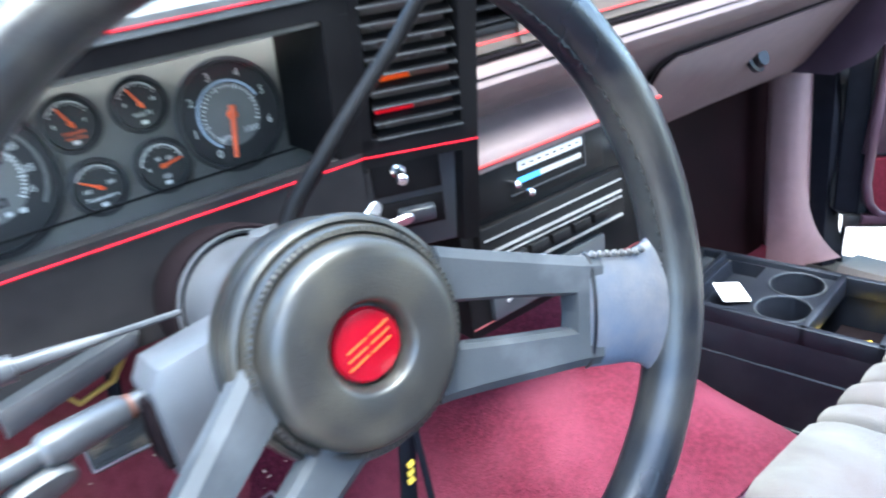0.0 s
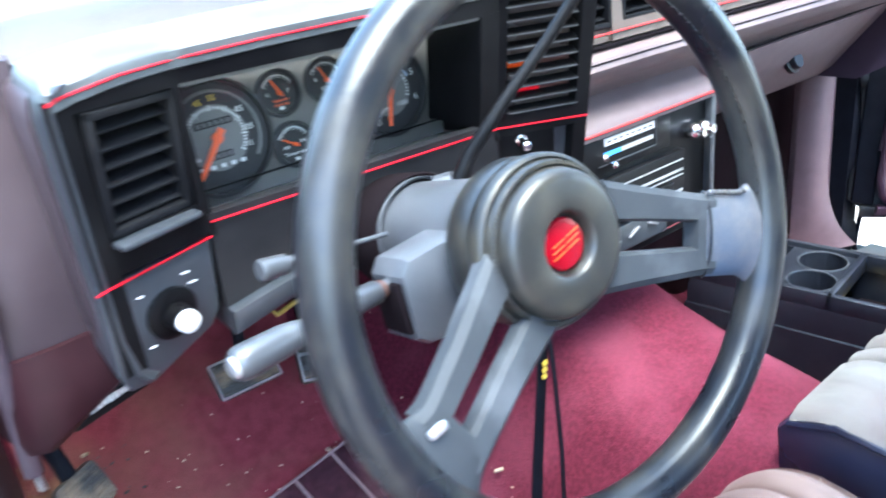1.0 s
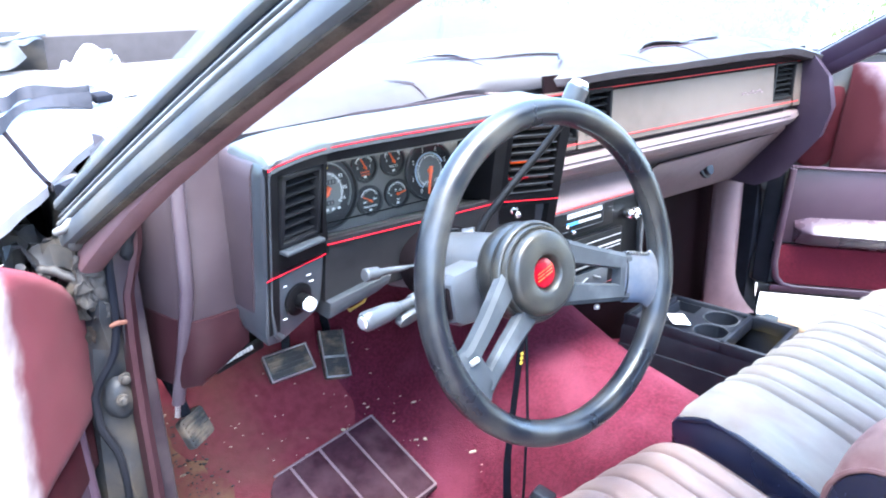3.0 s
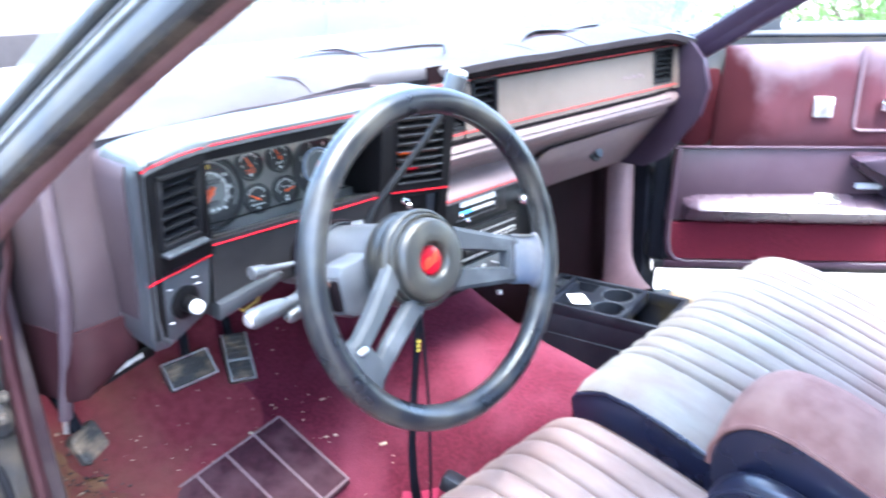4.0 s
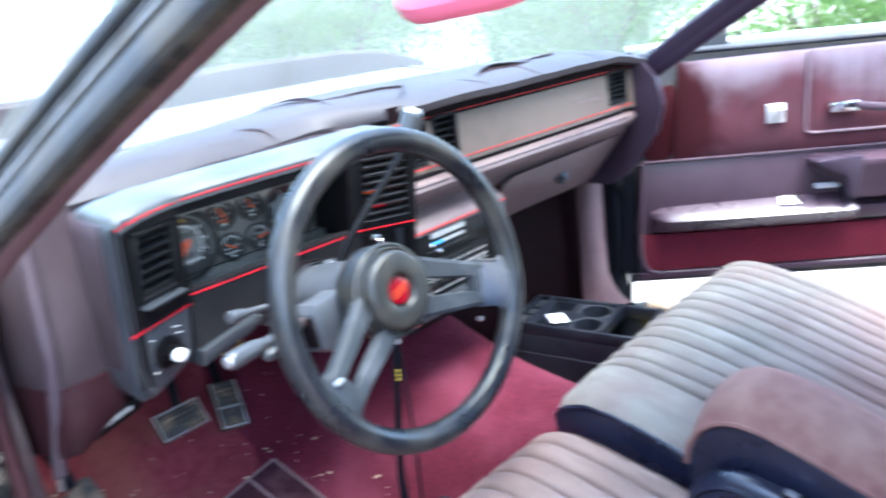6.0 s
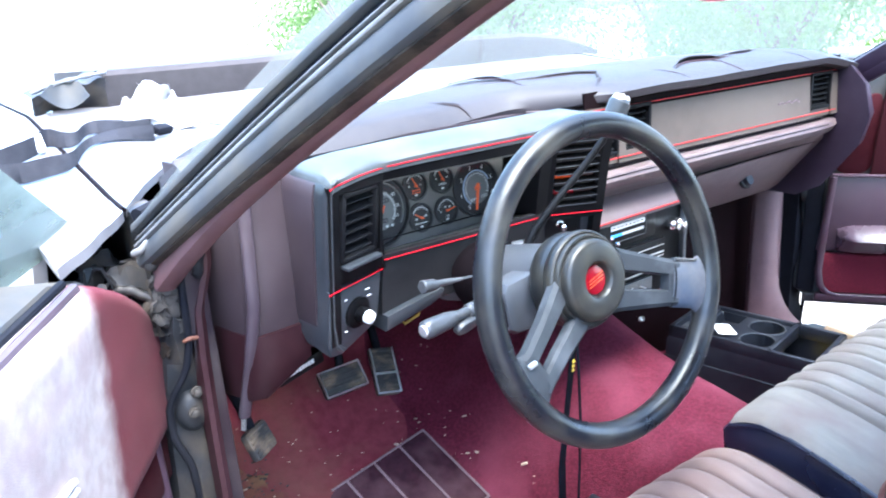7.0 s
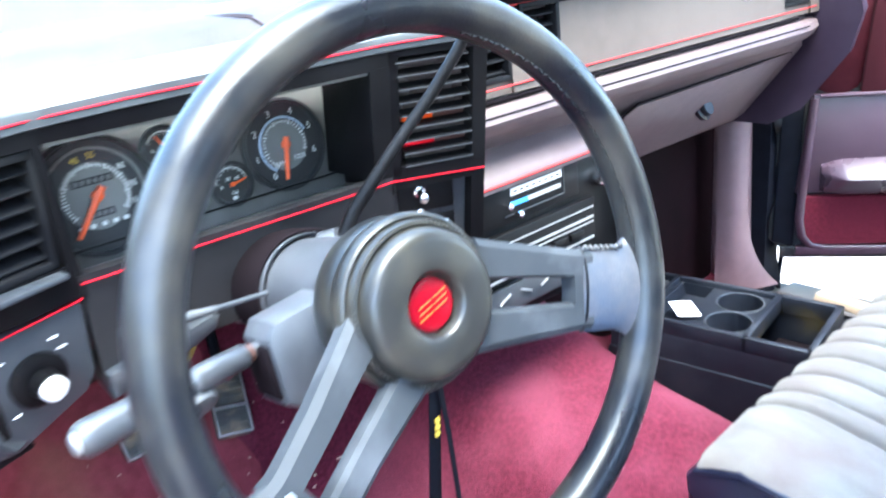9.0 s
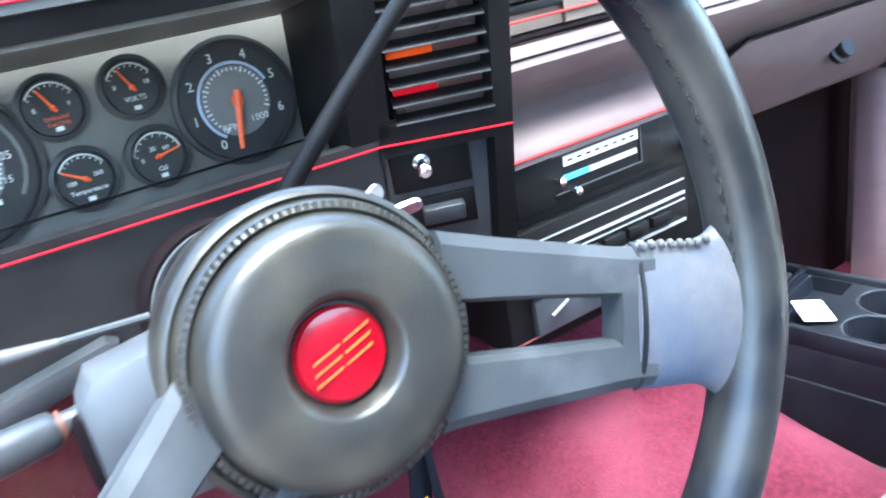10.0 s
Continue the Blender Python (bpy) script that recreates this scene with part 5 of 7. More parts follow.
tube(bm, [(SX0, 0.2415, 0.672), (SX1 - 0.003, 0.2415, 0.672)], 0.0010, 6)
part("red_pinstripe", bm, M_doorrosy, st, "thin red pinstripe")
sf = frame_of((0.0, 0.2435, 0.745), (1, 0, 0), (0, 0, 1))
# frame edge right, proud
bm = nb()
box(bm, (SX1 - 0.006, 0.0, 0.003), (0.010, 0.162, 0.014), bevel=0.003, m=sf)
part("frame_edge", bm, M_charcoal, st)
bm = nb()
box(bm, (-0.030, 0.058, 0.002), (0.170, 0.042, 0.008), bevel=0.002, m=sf)
hv = part("heater_control", bm, M_black, st, "black heater control face with slider")
bm = nb()
for cx, cy, w_, h_ in ((-0.024, 0.0788, 0.100, 0.0010), (-0.024, 0.0465, 0.100, 0.0010), (0.026, 0.0625, 0.0010, 0.032)):
    box(bm, (cx, cy, 0.0066), (w_, h_, 0.002), m=sf)
part("bright_frame", bm, M_charcoal, hv)
bm = nb()
box(bm, (-0.020, 0.0725, 0.0062), (0.086, 0.0085, 0.002), m=sf)
part("control_legend", bm, M_satin, hv, "dull grey-mauve legend strip")
for k in range(8):
    bm = nb()
    box(bm, (-0.056 + 0.0102 * k, 0.0725, 0.0074), (0.0050, 0.0013, 0.0012), m=sf)
    part("legend_bar", bm, M_dark, hv)
bm = nb()
box(bm, (-0.050, 0.0585, 0.0068), (0.028, 0.0045, 0.002), m=sf)
part("blue_legend", bm, M_blue, hv)
bm = nb()
box(bm, (-0.008, 0.0585, 0.0068), (0.056, 0.0045, 0.002), m=sf)
part("white_legend", bm, M_silver, hv)
for dx, dy in ((-0.074, 0.0605), (-0.058, 0.0475)):
    bm = nb()
    lathe(bm, [(0.0022, 0.004), (0.0022, 0.012), (0.0036, 0.014), (0.0036, 0.018), (0.0024, 0.0195), (0.001, 0.020)], sf @ Matrix.Translation((dx, dy, 0)), 14)
    part("slider_knob", bm, M_chrome, hv)
bm = nb()
box(bm, (-0.020, 0.000, 0.003), (0.200, 0.056, 0.012), bevel=0.002, m=sf)
rad = part("radio", bm, M_black, st, "black radio with chrome edged dial")
for dy, h_ in ((0.016, 0.0012), (0.003, 0.0026), (-0.0035, 0.0012), (-0.024, 0.0026)):
    bm = nb()
    box(bm, (-0.020, dy, 0.0092), (0.190, h_, 0.002), m=sf)
    part("chrome_edge", bm, M_silver, rad, "bright chrome strip")
for k in range(5):
    bm = nb()
    box(bm, (-0.080 + 0.03 * k, -0.012, 0.011), (0.024, 0.010, 0.006), bevel=0.001, m=sf)
    part("preset_button", bm, M_black, rad)
for dy in (0.046,):
    for dx in (0.096, 0.114):
        bm = nb()
        lathe(bm, [(0.010, 0.002), (0.010, 0.012), (0.0085, 0.016), (0.006, 0.020), (0.006, 0.026), (0.001, 0.027)], sf @ Matrix.Translation((dx, dy, 0)), 18)
        part("radio_knob", bm, M_chrome, rad, "chrome radio knob")
bm = nb()
box(bm, (-0.03, -0.055, 0.002), (0.16, 0.034, 0.008), bevel=0.002, m=sf)
asht = part("ashtray", bm, M_charcoal, st)
bm = nb()
for k in range(4):
    box(bm, (-0.085 + 0.035 * k, -0.052, 0.0075), (0.020, 0.0022, 0.002), pose(0, 0, 0, 0, 0, 24 * (-1) ** k), m=sf)
part("ashtray_mark", bm, M_silver, asht)
bm = nb()
tube(bm, [(0.128, 0.231, 0.775), (0.127, 0.229, 0.70), (0.124, 0.233, 0.64)], 0.0022, 6)
tagged(part("dangling_wire", bm, M_lever), "thin pale wire dangling from the radio", "wire")

# ---- steering wheel ----
WC = Vector((-0.3615, -0.0155, 0.8755))
wm = pose(*WC, -13.1, 0, -1.1)
WF = frame_of(WC, wm.col[0].to_3d(), wm.col[2].to_3d())
wheel = thing("steering_wheel", tuple(WC), "dark leather-wrapped two-spoke sports steering wheel, turned slightly", "steering wheel")
R, T = 0.1745, 0.0145
bm = nb()
nseg = 120
loops = []
for k in range(nseg):
    a = 2 * math.pi * k / nseg
    deg = math.degrees(a)
    near = min(abs((deg + 16.5 + 180) % 360 - 180), abs((deg + 150.5 + 180) % 360 - 180))
    tt = T * (1 + 0.06 * (1 - smoothstep(0, 18, near)))
    ring = []
    for j in range(16):
        b = 2 * math.pi * j / 16
        w = tt * (1 + 0.018 * noise.noise(Vector((math.cos(a) * 9, math.sin(a) * 9, b))))
        q = R + w * math.cos(b)
        ring.append(WF @ Vector((q * math.cos(a), q * math.sin(a), 1.06 * w * math.sin(b))))
    loops.append(ring)
part("rim", rings(bm, loops, closed=False), M_leather, wheel, "dark blue-black leather rim with shiny wear", smooth=80)
# stitching on the inner side of the rim, right hand
bm = nb()
for k in range(60):
    a = radians(-40 + 1.55 * k + 20)
    q = R - T * 0.93
    c = Vector((q * math.cos(a), q * math.sin(a), 0.0058))
    box(bm, c, (0.0012, 0.0032, 0.0016), pose(0, 0, 0, 0, 0, math.degrees(a) + (18 if k % 2 else -18)), m=WF)
part("stitching", bm, M_leather, wheel)


def spoke(deg, slot=0.1125, wrap=0.117, wrap_mat=M_wornleather):
    m = WF @ pose(0, 0, 0, 0, 0, deg)
    def lift(r):
        return lerp_path(((0.045, -0.030), (0.140, -0.005), (0.165, -0.002)), r)
    def half(r):
        return lerp_path(((0.03, 0.040), (0.06, 0.0355), (0.114, 0.0288), (0.145, 0.0285), (0.153, 0.0315), (0.160, 0.038), (0.167, 0.048), (0.178, 0.064)), r)
    b = nb()
    rows = [(0.038, 0.0), (0.0455, 0.0), (0.046, 0.0105), (0.06, 0.0105), (0.08, 0.010), (0.10, 0.0092), (slot - 0.002, 0.0088), (slot - 0.0015, 0.0), (slot + 0.004, 0.0), (slot + 0.012, 0.0)]
    for sgn in (1, -1):
        loops = []
        for r, s0 in rows:
            h, z = half(r), lift(r)
            sec = [(s0, z - 0.008), (s0, z + 0.0012), (s0 + (0.0020 if s0 else 0.0), z + 0.0055), (h - 0.005, z + 0.006), (h, z + 0.002), (h, z - 0.008)]
            loops.append([m @ Vector((r, sgn * y, zz)) for y, zz in sec])
        rings(b, loops)
    part("spoke", b, M_spoke, wheel, "grey slotted metal spoke", smooth=24)
    b = nb()
    loops = []
    for k in range(15):
        r = wrap + (R - wrap + 0.001) * k / 14
        h = half(r) + (0.0015 if k else 0.0)
        th = lerp_path(((0.117, 0.0075), (0.15, 0.009), (0.18, 0.013)), r)
        z = lift(r)
        loops.append([m @ Vector((r, h * math.cos(a), z + th * math.sin(a) * (1 if abs(math.cos(a)) < 0.8 else 0.9))) for a in (2 * math.pi * j / 20 for j in range(20))])
    rings(b, loops)
    part("leather_wrap" if wrap_mat == M_wornleather else "spoke_end", b, wrap_mat, wheel, smooth=60)
    if wrap_mat != M_wornleather:
        return
    b = nb()
    tube(b, [m @ Vector((wrap + 0.0015, (half(wrap) + 0.001) * math.cos(a), lift(wrap) + 0.0082 * math.sin(a))) for a in (math.pi * j / 16 for j in range(17))], 0.0012, 6)
    part("wrap_seam", b, M_leather, wheel)
    for k in range(8):
        b = nb()
        r = wrap + 0.003 + 0.0042 * k
        bmesh.ops.create_icosphere(b, subdivisions=1, radius=0.0021, matrix=m @ pose(r, half(r) + 0.0008, lift(r) + 0.0045, 0, 0, 30) @ Matrix.Diagonal((0.75, 1.25, 1, 1)))
        part("lacing_knot", b, M_flange, wheel, "pale knotted lacing of the leather wrap", 80)


spoke(-16.5)
spoke(-150.5, 0.137, 0.1425, M_spoke)
b = nb()
box(b, (0.147, 0.020, 0.006), (0.012, 0.006, 0.005), bevel=0.002, m=WF @ pose(0, 0, 0, 0, 0, -150.5 - 15))
part("worn_patch", b, M_silver, wheel, "bare metal where the paint has chipped")
HB = WF @ Matrix.Translation((-0.005, 0, 0))
b = nb()
lathe(b, [(0.048, -0.074), (0.0545, -0.070), (0.0566, -0.064), (0.0566, -0.052), (0.0555, -0.0475), (0.0548, -0.0455), (0.0560, -0.0435), (0.0578, -0.0410), (0.0583, -0.0370), (0.0580, -0.0325), (0.0568, -0.0300), (0.0550, -0.0292),
          (0.0540, -0.0305), (0.0533, -0.0288), (0.0528, -0.0258), (0.0518, -0.0238), (0.0500, -0.0230), (0.0488, -0.0246), (0.0482, -0.0215), (0.0472, -0.0172), (0.0452, -0.0140), (0.0425, -0.0124), (0.0390, -0.0117), (0.0300, -0.0121), (0.0228, -0.0117),
          (0.0212, -0.0124), (0.0198, -0.0150), (0.0186, -0.0186), (0.0180, -0.0212), (0.001, -0.0212)], HB, 72)
part("horn_pad", b, M_horn, wheel, "dark round horn pad with ringed edge", smooth=60)
b = nb()
for k in range(104):
    a = 2 * math.pi * k / 104
    box(b, (0.0512 * math.cos(a), 0.0512 * math.sin(a), -0.0234), (0.0024, 0.0018, 0.0014), pose(0, 0, 0, 0, 0, math.degrees(a)), m=HB)
part("knurled_ring", b, M_horn, wheel, kind="stuff")
b = nb()
lathe(b, [(0.0171, -0.0222), (0.0171, -0.0190), (0.0158, -0.0178), (0.010, -0.0171), (0.001, -0.0168)], HB, 40)
emb = part("emblem", b, M_emblem, wheel, "glossy red round emblem")
em = HB @ pose(0, 0, -0.0169, 0, 0, 17)
for c in (-0.0064, 0.0064):
    for y in (-0.0036, 0.0, 0.0036):
        x0, x1 = c - 0.0056 + 0.45 * y, c + 0.0056 + 0.45 * y
        part("inlay_bar", plate(nb(), em, [(x0, y - 0.00045), (x1, y - 0.00045), (x1 + 0.0004, y + 0.00045), (x0 + 0.0004, y + 0.00045)], -0.0006, 0.0004), M_gold, emb, "orange-gold bar on the emblem")

# ---- steering column ----
col = thing("steering_column", (-0.372, 0.15, 0.78), "grey plastic steering column with levers and ignition lock", "steering column")
CF = WF
b = nb()
lathe(b, [(0.040, -0.060), (0.042, -0.085), (0.042, -0.13), (0.0415, -0.18), (0.0415, -0.20), (0.037, -0.202), (0.037, -0.21), (0.040, -0.32), (0.02, -0.33)], CF, 40)
part("shroud", b, M_column, col, smooth=30)
b = nb()
lathe(b, [(0.044, -0.190), (0.0480, -0.188), (0.0495, -0.192), (0.0495, -0.225), (0.048, -0.245), (0.040, -0.25), (0.040, -0.2)], CF, 40)
part("column_collar", b, M_dark, col, "black collar where the column enters the bezel", smooth=30)
b = nb()
lathe(b, [(0.0435, -0.196), (0.0435, -0.186), (0.0455, -0.184), (0.0460, -0.188), (0.0460, -0.196)], CF, 40)
part("collar_ring", b, M_column, col, "grey ring inside the collar", smooth=30)
b = nb()
prism(b, [(-0.088, -0.042), (-0.088, 0.002), (-0.081, 0.012), (-0.030, 0.018), (-0.020, -0.03), (-0.050, -0.050), (-0.078, -0.049)], lambda u, v, w: CF @ Vector((u, v, w)), -0.082, -0.130, 0.007)
lk = part("lever_housing", b, M_column, col, "grey square lever housing")
b = nb()
box(b, (-0.0885, -0.020, -0.104), (0.006, 0.036, 0.034), bevel=0.002, m=CF)
part("lever_slot", b, M_dark, lk)
LA, LE = Vector((-0.446, 0.0855, 0.848)), Vector((-0.566, 0.0645, 0.851))
def lever_piece(stops):
    b = nb()
    tube(b, [LA.lerp(LE, q) for q, r in stops], [r for q, r in stops], 18)
    return b
tl = part("turn_signal_lever", lever_piece(((0.0, 0.0050), (0.10, 0.0055), (0.45, 0.0058), (0.62, 0.0060))), M_lever, col, "grey turn signal lever")
part("lever_sleeve", lever_piece(((0.09, 0.0066), (0.11, 0.0080), (0.34, 0.0088), (0.40, 0.0084), (0.42, 0.0066))), M_lever, tl, "pale grey sleeve")
part("lever_grip", lever_piece(((0.58, 0.0064), (0.62, 0.0080), (0.70, 0.0098), (0.92, 0.0108), (0.97, 0.0104), (1.0, 0.0080))), M_lever, tl, "pale grey rounded grip")
part("orange_mark", lever_piece(((0.065, 0.0052), (0.068, 0.0063), (0.082, 0.0063), (0.085, 0.0052))), M_dullorange, tl, "dull orange ring")
part("end_button", lever_piece(((0.985, 0.0072), (1.0, 0.0070), (1.012, 0.0058), (1.014, 0.001))), M_silver, tl)
b = nb()
plate(b, frame_of(LA.lerp(LE, 0.46) + Vector((0.0, -0.004, -0.0125)), (LE - LA).normalized(), (0.1, -0.35, 0.94)), rounded([(-0.016, -0.005), (0.004, -0.010), (0.018, -0.008), (0.018, 0.004), (-0.004, 0.008), (-0.016, 0.006)]), -0.005, 0.005, 0.002)
part("wiper_paddle", b, M_lever, tl, "pale grey wiper paddle")
b = nb()
tube(b, [(-0.405, 0.152, 0.852), (-0.45, 0.149, 0.857), (-0.486, 0.1445, 0.862)], 0.0021, 8)
st2 = part("tilt_lever", b, M_column, col, "thin grey tilt lever with thick tip")
b = nb()
tube(b, [(-0.446, 0.1492, 0.8565), (-0.470, 0.1468, 0.8598), (-0.4915, 0.1445, 0.8625), (-0.492, 0.1445, 0.8626), (-0.510, 0.1425, 0.865), (-0.5115, 0.1423, 0.8652)], [0.0024, 0.0040, 0.0048, 0.0072, 0.0080, 0.0068], 16)
part("lever_tip", b, M_lever, st2, "pale grey tip with a wider cap")
b = nb()
sp = [(-0.336, 0.150, 0.868), (-0.322, 0.146, 0.893), (-0.285, 0.136, 0.933), (-0.248, 0.124, 0.972), (-0.226, 0.115, 1.000), (-0.218, 0.113, 1.012)]
tube(b, sp, [0.0070, 0.0058, 0.0050, 0.0048, 0.0048, 0.0048], 12)
sl = part("shift_lever", b, M_black, col, "long black shift lever")
b = nb()
tube(b, [(-0.2185, 0.1125, 1.008), (-0.214, 0.112, 1.018), (-0.207, 0.110, 1.034), (-0.2005, 0.108, 1.048), (-0.1985, 0.107, 1.053)], [0.008, 0.0125, 0.0145, 0.0145, 0.010], 16)
part("shift_knob", b, M_charcoal, sl, "charcoal shift knob with pale cap")
b = nb()
tube(b, [(-0.1995, 0.1075, 1.051), (-0.1975, 0.107, 1.0565)], [0.0125, 0.010], 16)
part("knob_cap", b, M_silver, sl)
b = nb()
tube(b, [(-0.345, 0.160, 0.868), (-0.336, 0.150, 0.874)], [0.012, 0.009], 12)
part("lever_boss", b, M_column, sl)
# ignition lock with keys on the right flank
b = nb()
tube(b, [(-0.335, 0.115, 0.862), (-0.312, 0.113, 0.868)], [0.016, 0.014], 16)
part("ignition_lock", b, M_silver, col)
for n_, (p, rot) in enumerate((((-0.306, 0.088, 0.890), (20, 10, 30)), ((-0.294, 0.080, 0.884), (40, -20, 10)))):
    b = nb()
    plate(b, pose(*p, 90, 0, 0) @ pose(0, 0, 0, *rot), round_rect(0.020, 0.010, 0.004, 3), -0.001, 0.001)
    tagged(part("key", b, M_silver), "silver-headed car key in the ignition", "key", "keys in the ignition")
# lanyard
b = nb()
def ribbon(bm, pts, w):
    loops = []
    for k, p in enumerate(pts):
        p = Vector(p)
        w += 0.0007 if k > 2 and w > 0.005 else 0.0
        loops.append([p + Vector((w, w * 0.3, 0)), p + Vector((w, w * 0.3 + 0.0015, 0)), p + Vector((-w, -w * 0.3 + 0.0015, 0)), p + Vector((-w, -w * 0.3, 0))])
    return rings(bm, loops)
ribbon(b, [(-0.306, 0.092, 0.775), (-0.308, 0.090, 0.748), (-0.318, 0.088, 0.690), (-0.326, 0.090, 0.62), (-0.330, 0.093, 0.56), (-0.326, 0.097, 0.50), (-0.310, 0.105, 0.42), (-0.296, 0.115, 0.34), (-0.290, 0.12, 0.302)], 0.008)
lan = tagged(part("lanyard", b, M_seal), "black lanyard strap hanging under the column to the floor", "lanyard")
b = nb()
ribbon(b, [(-0.304, 0.090, 0.765), (-0.303, 0.086, 0.70), (-0.302, 0.084, 0.62), (-0.303, 0.086, 0.52), (-0.298, 0.095, 0.42), (-0.285, 0.10, 0.305)], 0.0028)
part("second_cord", b, M_seal, lan)
b = nb()
for k in (1.5, 2.5, 3.5):
    box(b, (-0.3115 - 0.001 * k, 0.0870 - 0.0003 * k, 0.728 - 0.006 * k), (0.0055, 0.0012, 0.0035), pose(0, 0, 0, -14, 0, 17))
part("yellow_mark", b, M_yellow, lan, "yellow bars printed on the strap")
b = nb()
lathe(b, [(0.004, -0.003), (0.004, 0.003), (0.001, 0.004)], frame_of((-0.3065, 0.088, 0.760), (1, 0, 0), (0, 0, 1)), 12)
part("rivet", b, M_silver, lan)

# ---- pedals, release handle, mat ----
def pedal(name, c, w, h, tilt, yaw, ribs, label, arm, roll=0.0):
    ob = thing(name, (c[0], c[1], c[2] - 0.05), label, "pedal")
    m = frame_of(c, (math.cos(radians(yaw)), math.sin(radians(yaw)), 0), (0, math.sin(radians(tilt)), math.cos(radians(tilt)))) @ pose(0, 0, 0, 0, 0, roll)
    b = nb()
    plate(b, m, round_rect(w, h, 0.006, 3), -0.008, 0.004, 0.002)
    part("pad", b, M_rubber, ob)
    for k in range(ribs):
        b = nb()
        box(b, (0, -h / 2 + h * (k + 0.7) / (ribs + 0.4), 0.0045), (w * 0.86, 0.0035, 0.003), bevel=0.0008, seg=1, m=m)
        part("rib", b, M_rubber, ob)
    b = nb()
    tube(b, [m @ Vector((0, 0, -0.008)), *arm], 0.008, 8)
    part("arm", b, M_seal, ob)
    return ob, m


_, bmx = pedal("brake_pedal", (-0.424, 0.545, 0.556), 0.085, 0.050, 42, 0, 5, "dusty worn black rubber brake pedal", [(-0.40, 0.60, 0.64), (-0.39, 0.60, 0.76)])
b = nb()
for sx, sy, w, h in ((0, 0.0235, 0.085, 0.003), (0, -0.0235, 0.085, 0.003), (-0.041, 0, 0.003, 0.048), (0.041, 0, 0.003, 0.048)):
    box(b, (sx, sy, 0.004), (w, h, 0.004), bevel=0.001, seg=1, m=bmx)
tagged(part("pedal_edge", b, M_silver, bpy.data.objects["brake_pedal"]), "worn bare metal edge")
_, amx = pedal("accelerator_pedal", (-0.308, 0.592, 0.514), 0.050, 0.095, 42, 0, 9, "dusty grey accelerator pedal", [(-0.28, 0.68, 0.58), (-0.28, 0.74, 0.70)], -14)
b = nb()
for sx, sy, w, h in ((0, -0.006, 0.048, 0.004), (0, -0.045, 0.048, 0.003), (-0.0235, 0, 0.003, 0.092), (0.0235, 0, 0.003, 0.092)):
    box(b, (sx, sy, 0.0055), (w, h, 0.003), m=amx)
tagged(part("pedal_bar", b, M_silver, bpy.data.objects["accelerator_pedal"]), "pale worn border and bar of the pedal")
pb, _ = pedal("parking_brake_pedal", (-0.648, 0.382, 0.604), 0.050, 0.044, 30, 35, 6, "grey ribbed rubber parking brake pedal", [(-0.662, 0.40, 0.655), (-0.68, 0.42, 0.72)])
b = nb()
tube(b, [(-0.678 + 0.003 * math.cos(k * 1.57), 0.345 + 0.003 * math.sin(k * 1.57) + 0.0004 * k, 0.672 - 0.0011 * k) for k in range(26)], 0.0012, 5)
part("return_spring", b, M_silver, pb, "bright coil spring")
b = nb()
box(b, (-0.606, 0.316, 0.731), (0.078, 0.024, 0.020), pose(0, 0, 0, 0, -6, 12), 0.004)
rel = tagged(part("brake_release_handle", b, M_black), "black pull handle with silver lettering strip under the dash", "handle")
b = nb()
for k in range(9):
    box(b, (-0.628 + 0.0052 * k, 0.2998 + 0.0011 * k, 0.7305 + 0.0005 * k), (0.0044, 0.0025, 0.0062 if k % 3 else 0.005), pose(0, 0, 0, 0, -6, 12))
part("lettering_bars", b, M_satin, rel, "silver bars in place of lettering")
b = nb()
tube(b, [(-0.475, 0.262, 0.783), (-0.465, 0.258, 0.768), (-0.44, 0.262, 0.772), (-0.425, 0.27, 0.785)], 0.0022, 6)
tagged(part("loose_wire", b, M_dullyellow), "yellow wire hanging below the bezel", "wire")

mat = thing("floor_mat", (-0.40, 0.33, 0.33), "dark carpet floor mat with pale ribs, askew in the footwell", "floor mat")
MA, MD = Vector((-0.300, 0.484)), Vector((-0.543, 0.449))
ex = (MD - MA)
ey = Vector((ex.y, -ex.x)).normalized() * 0.162
if ey.y > 0:
    ey = -ey
def mat_pt(u, v, w):
    p = MA + ex * u + ey * v
    return Vector((p.x, p.y, floor_z(p.x, p.y) + 0.021 + w))
bm = nb()
def mat_sheet(u, v):
    w = u * 1.3
    v0 = 0.0 if w < 0.88 else min(0.16, (w - 0.88) * 1.3) if w < 1.0 else 0.24 + (w - 1.0) * 0.4
    return mat_pt(w, v0 + (1.02 - v0) * v, 0)
sheet(bm, mat_sheet, 26, 14, 0.006)
part("mat_base", bm, M_mat, mat, smooth=60)
for u in (0.0, 0.25, 0.50, 0.75, 1.0, 1.28):
    b = nb()
    v0 = 0.0 if u < 0.8 else 0.16 if u < 1.1 else 0.36
    tube(b, [mat_pt(u, v0 + (1.0 - v0) * k / 8, 0.003) for k in range(9)], 0.0026, 6, flat=0.7)
    part("rib", b, M_matline, mat, "pale raised rib")
for v in (0.0, 1.0):
    b = nb()
    tube(b, [mat_pt(1.28 * k / 8 if v else 0.88 * k / 8, v, 0.003) for k in range(9)], 0.0026, 6, flat=0.7)
    part("rib", b, M_matline, mat, "pale raised rib")

# ---- portable console on the tunnel ----
con = thing("console", (0.27, 0.15, 0.40), "black plastic floor console with cup holders on the tunnel", "console")
CM = pose(0.346, 0.203, 0.517, 0, 0, 9.0)
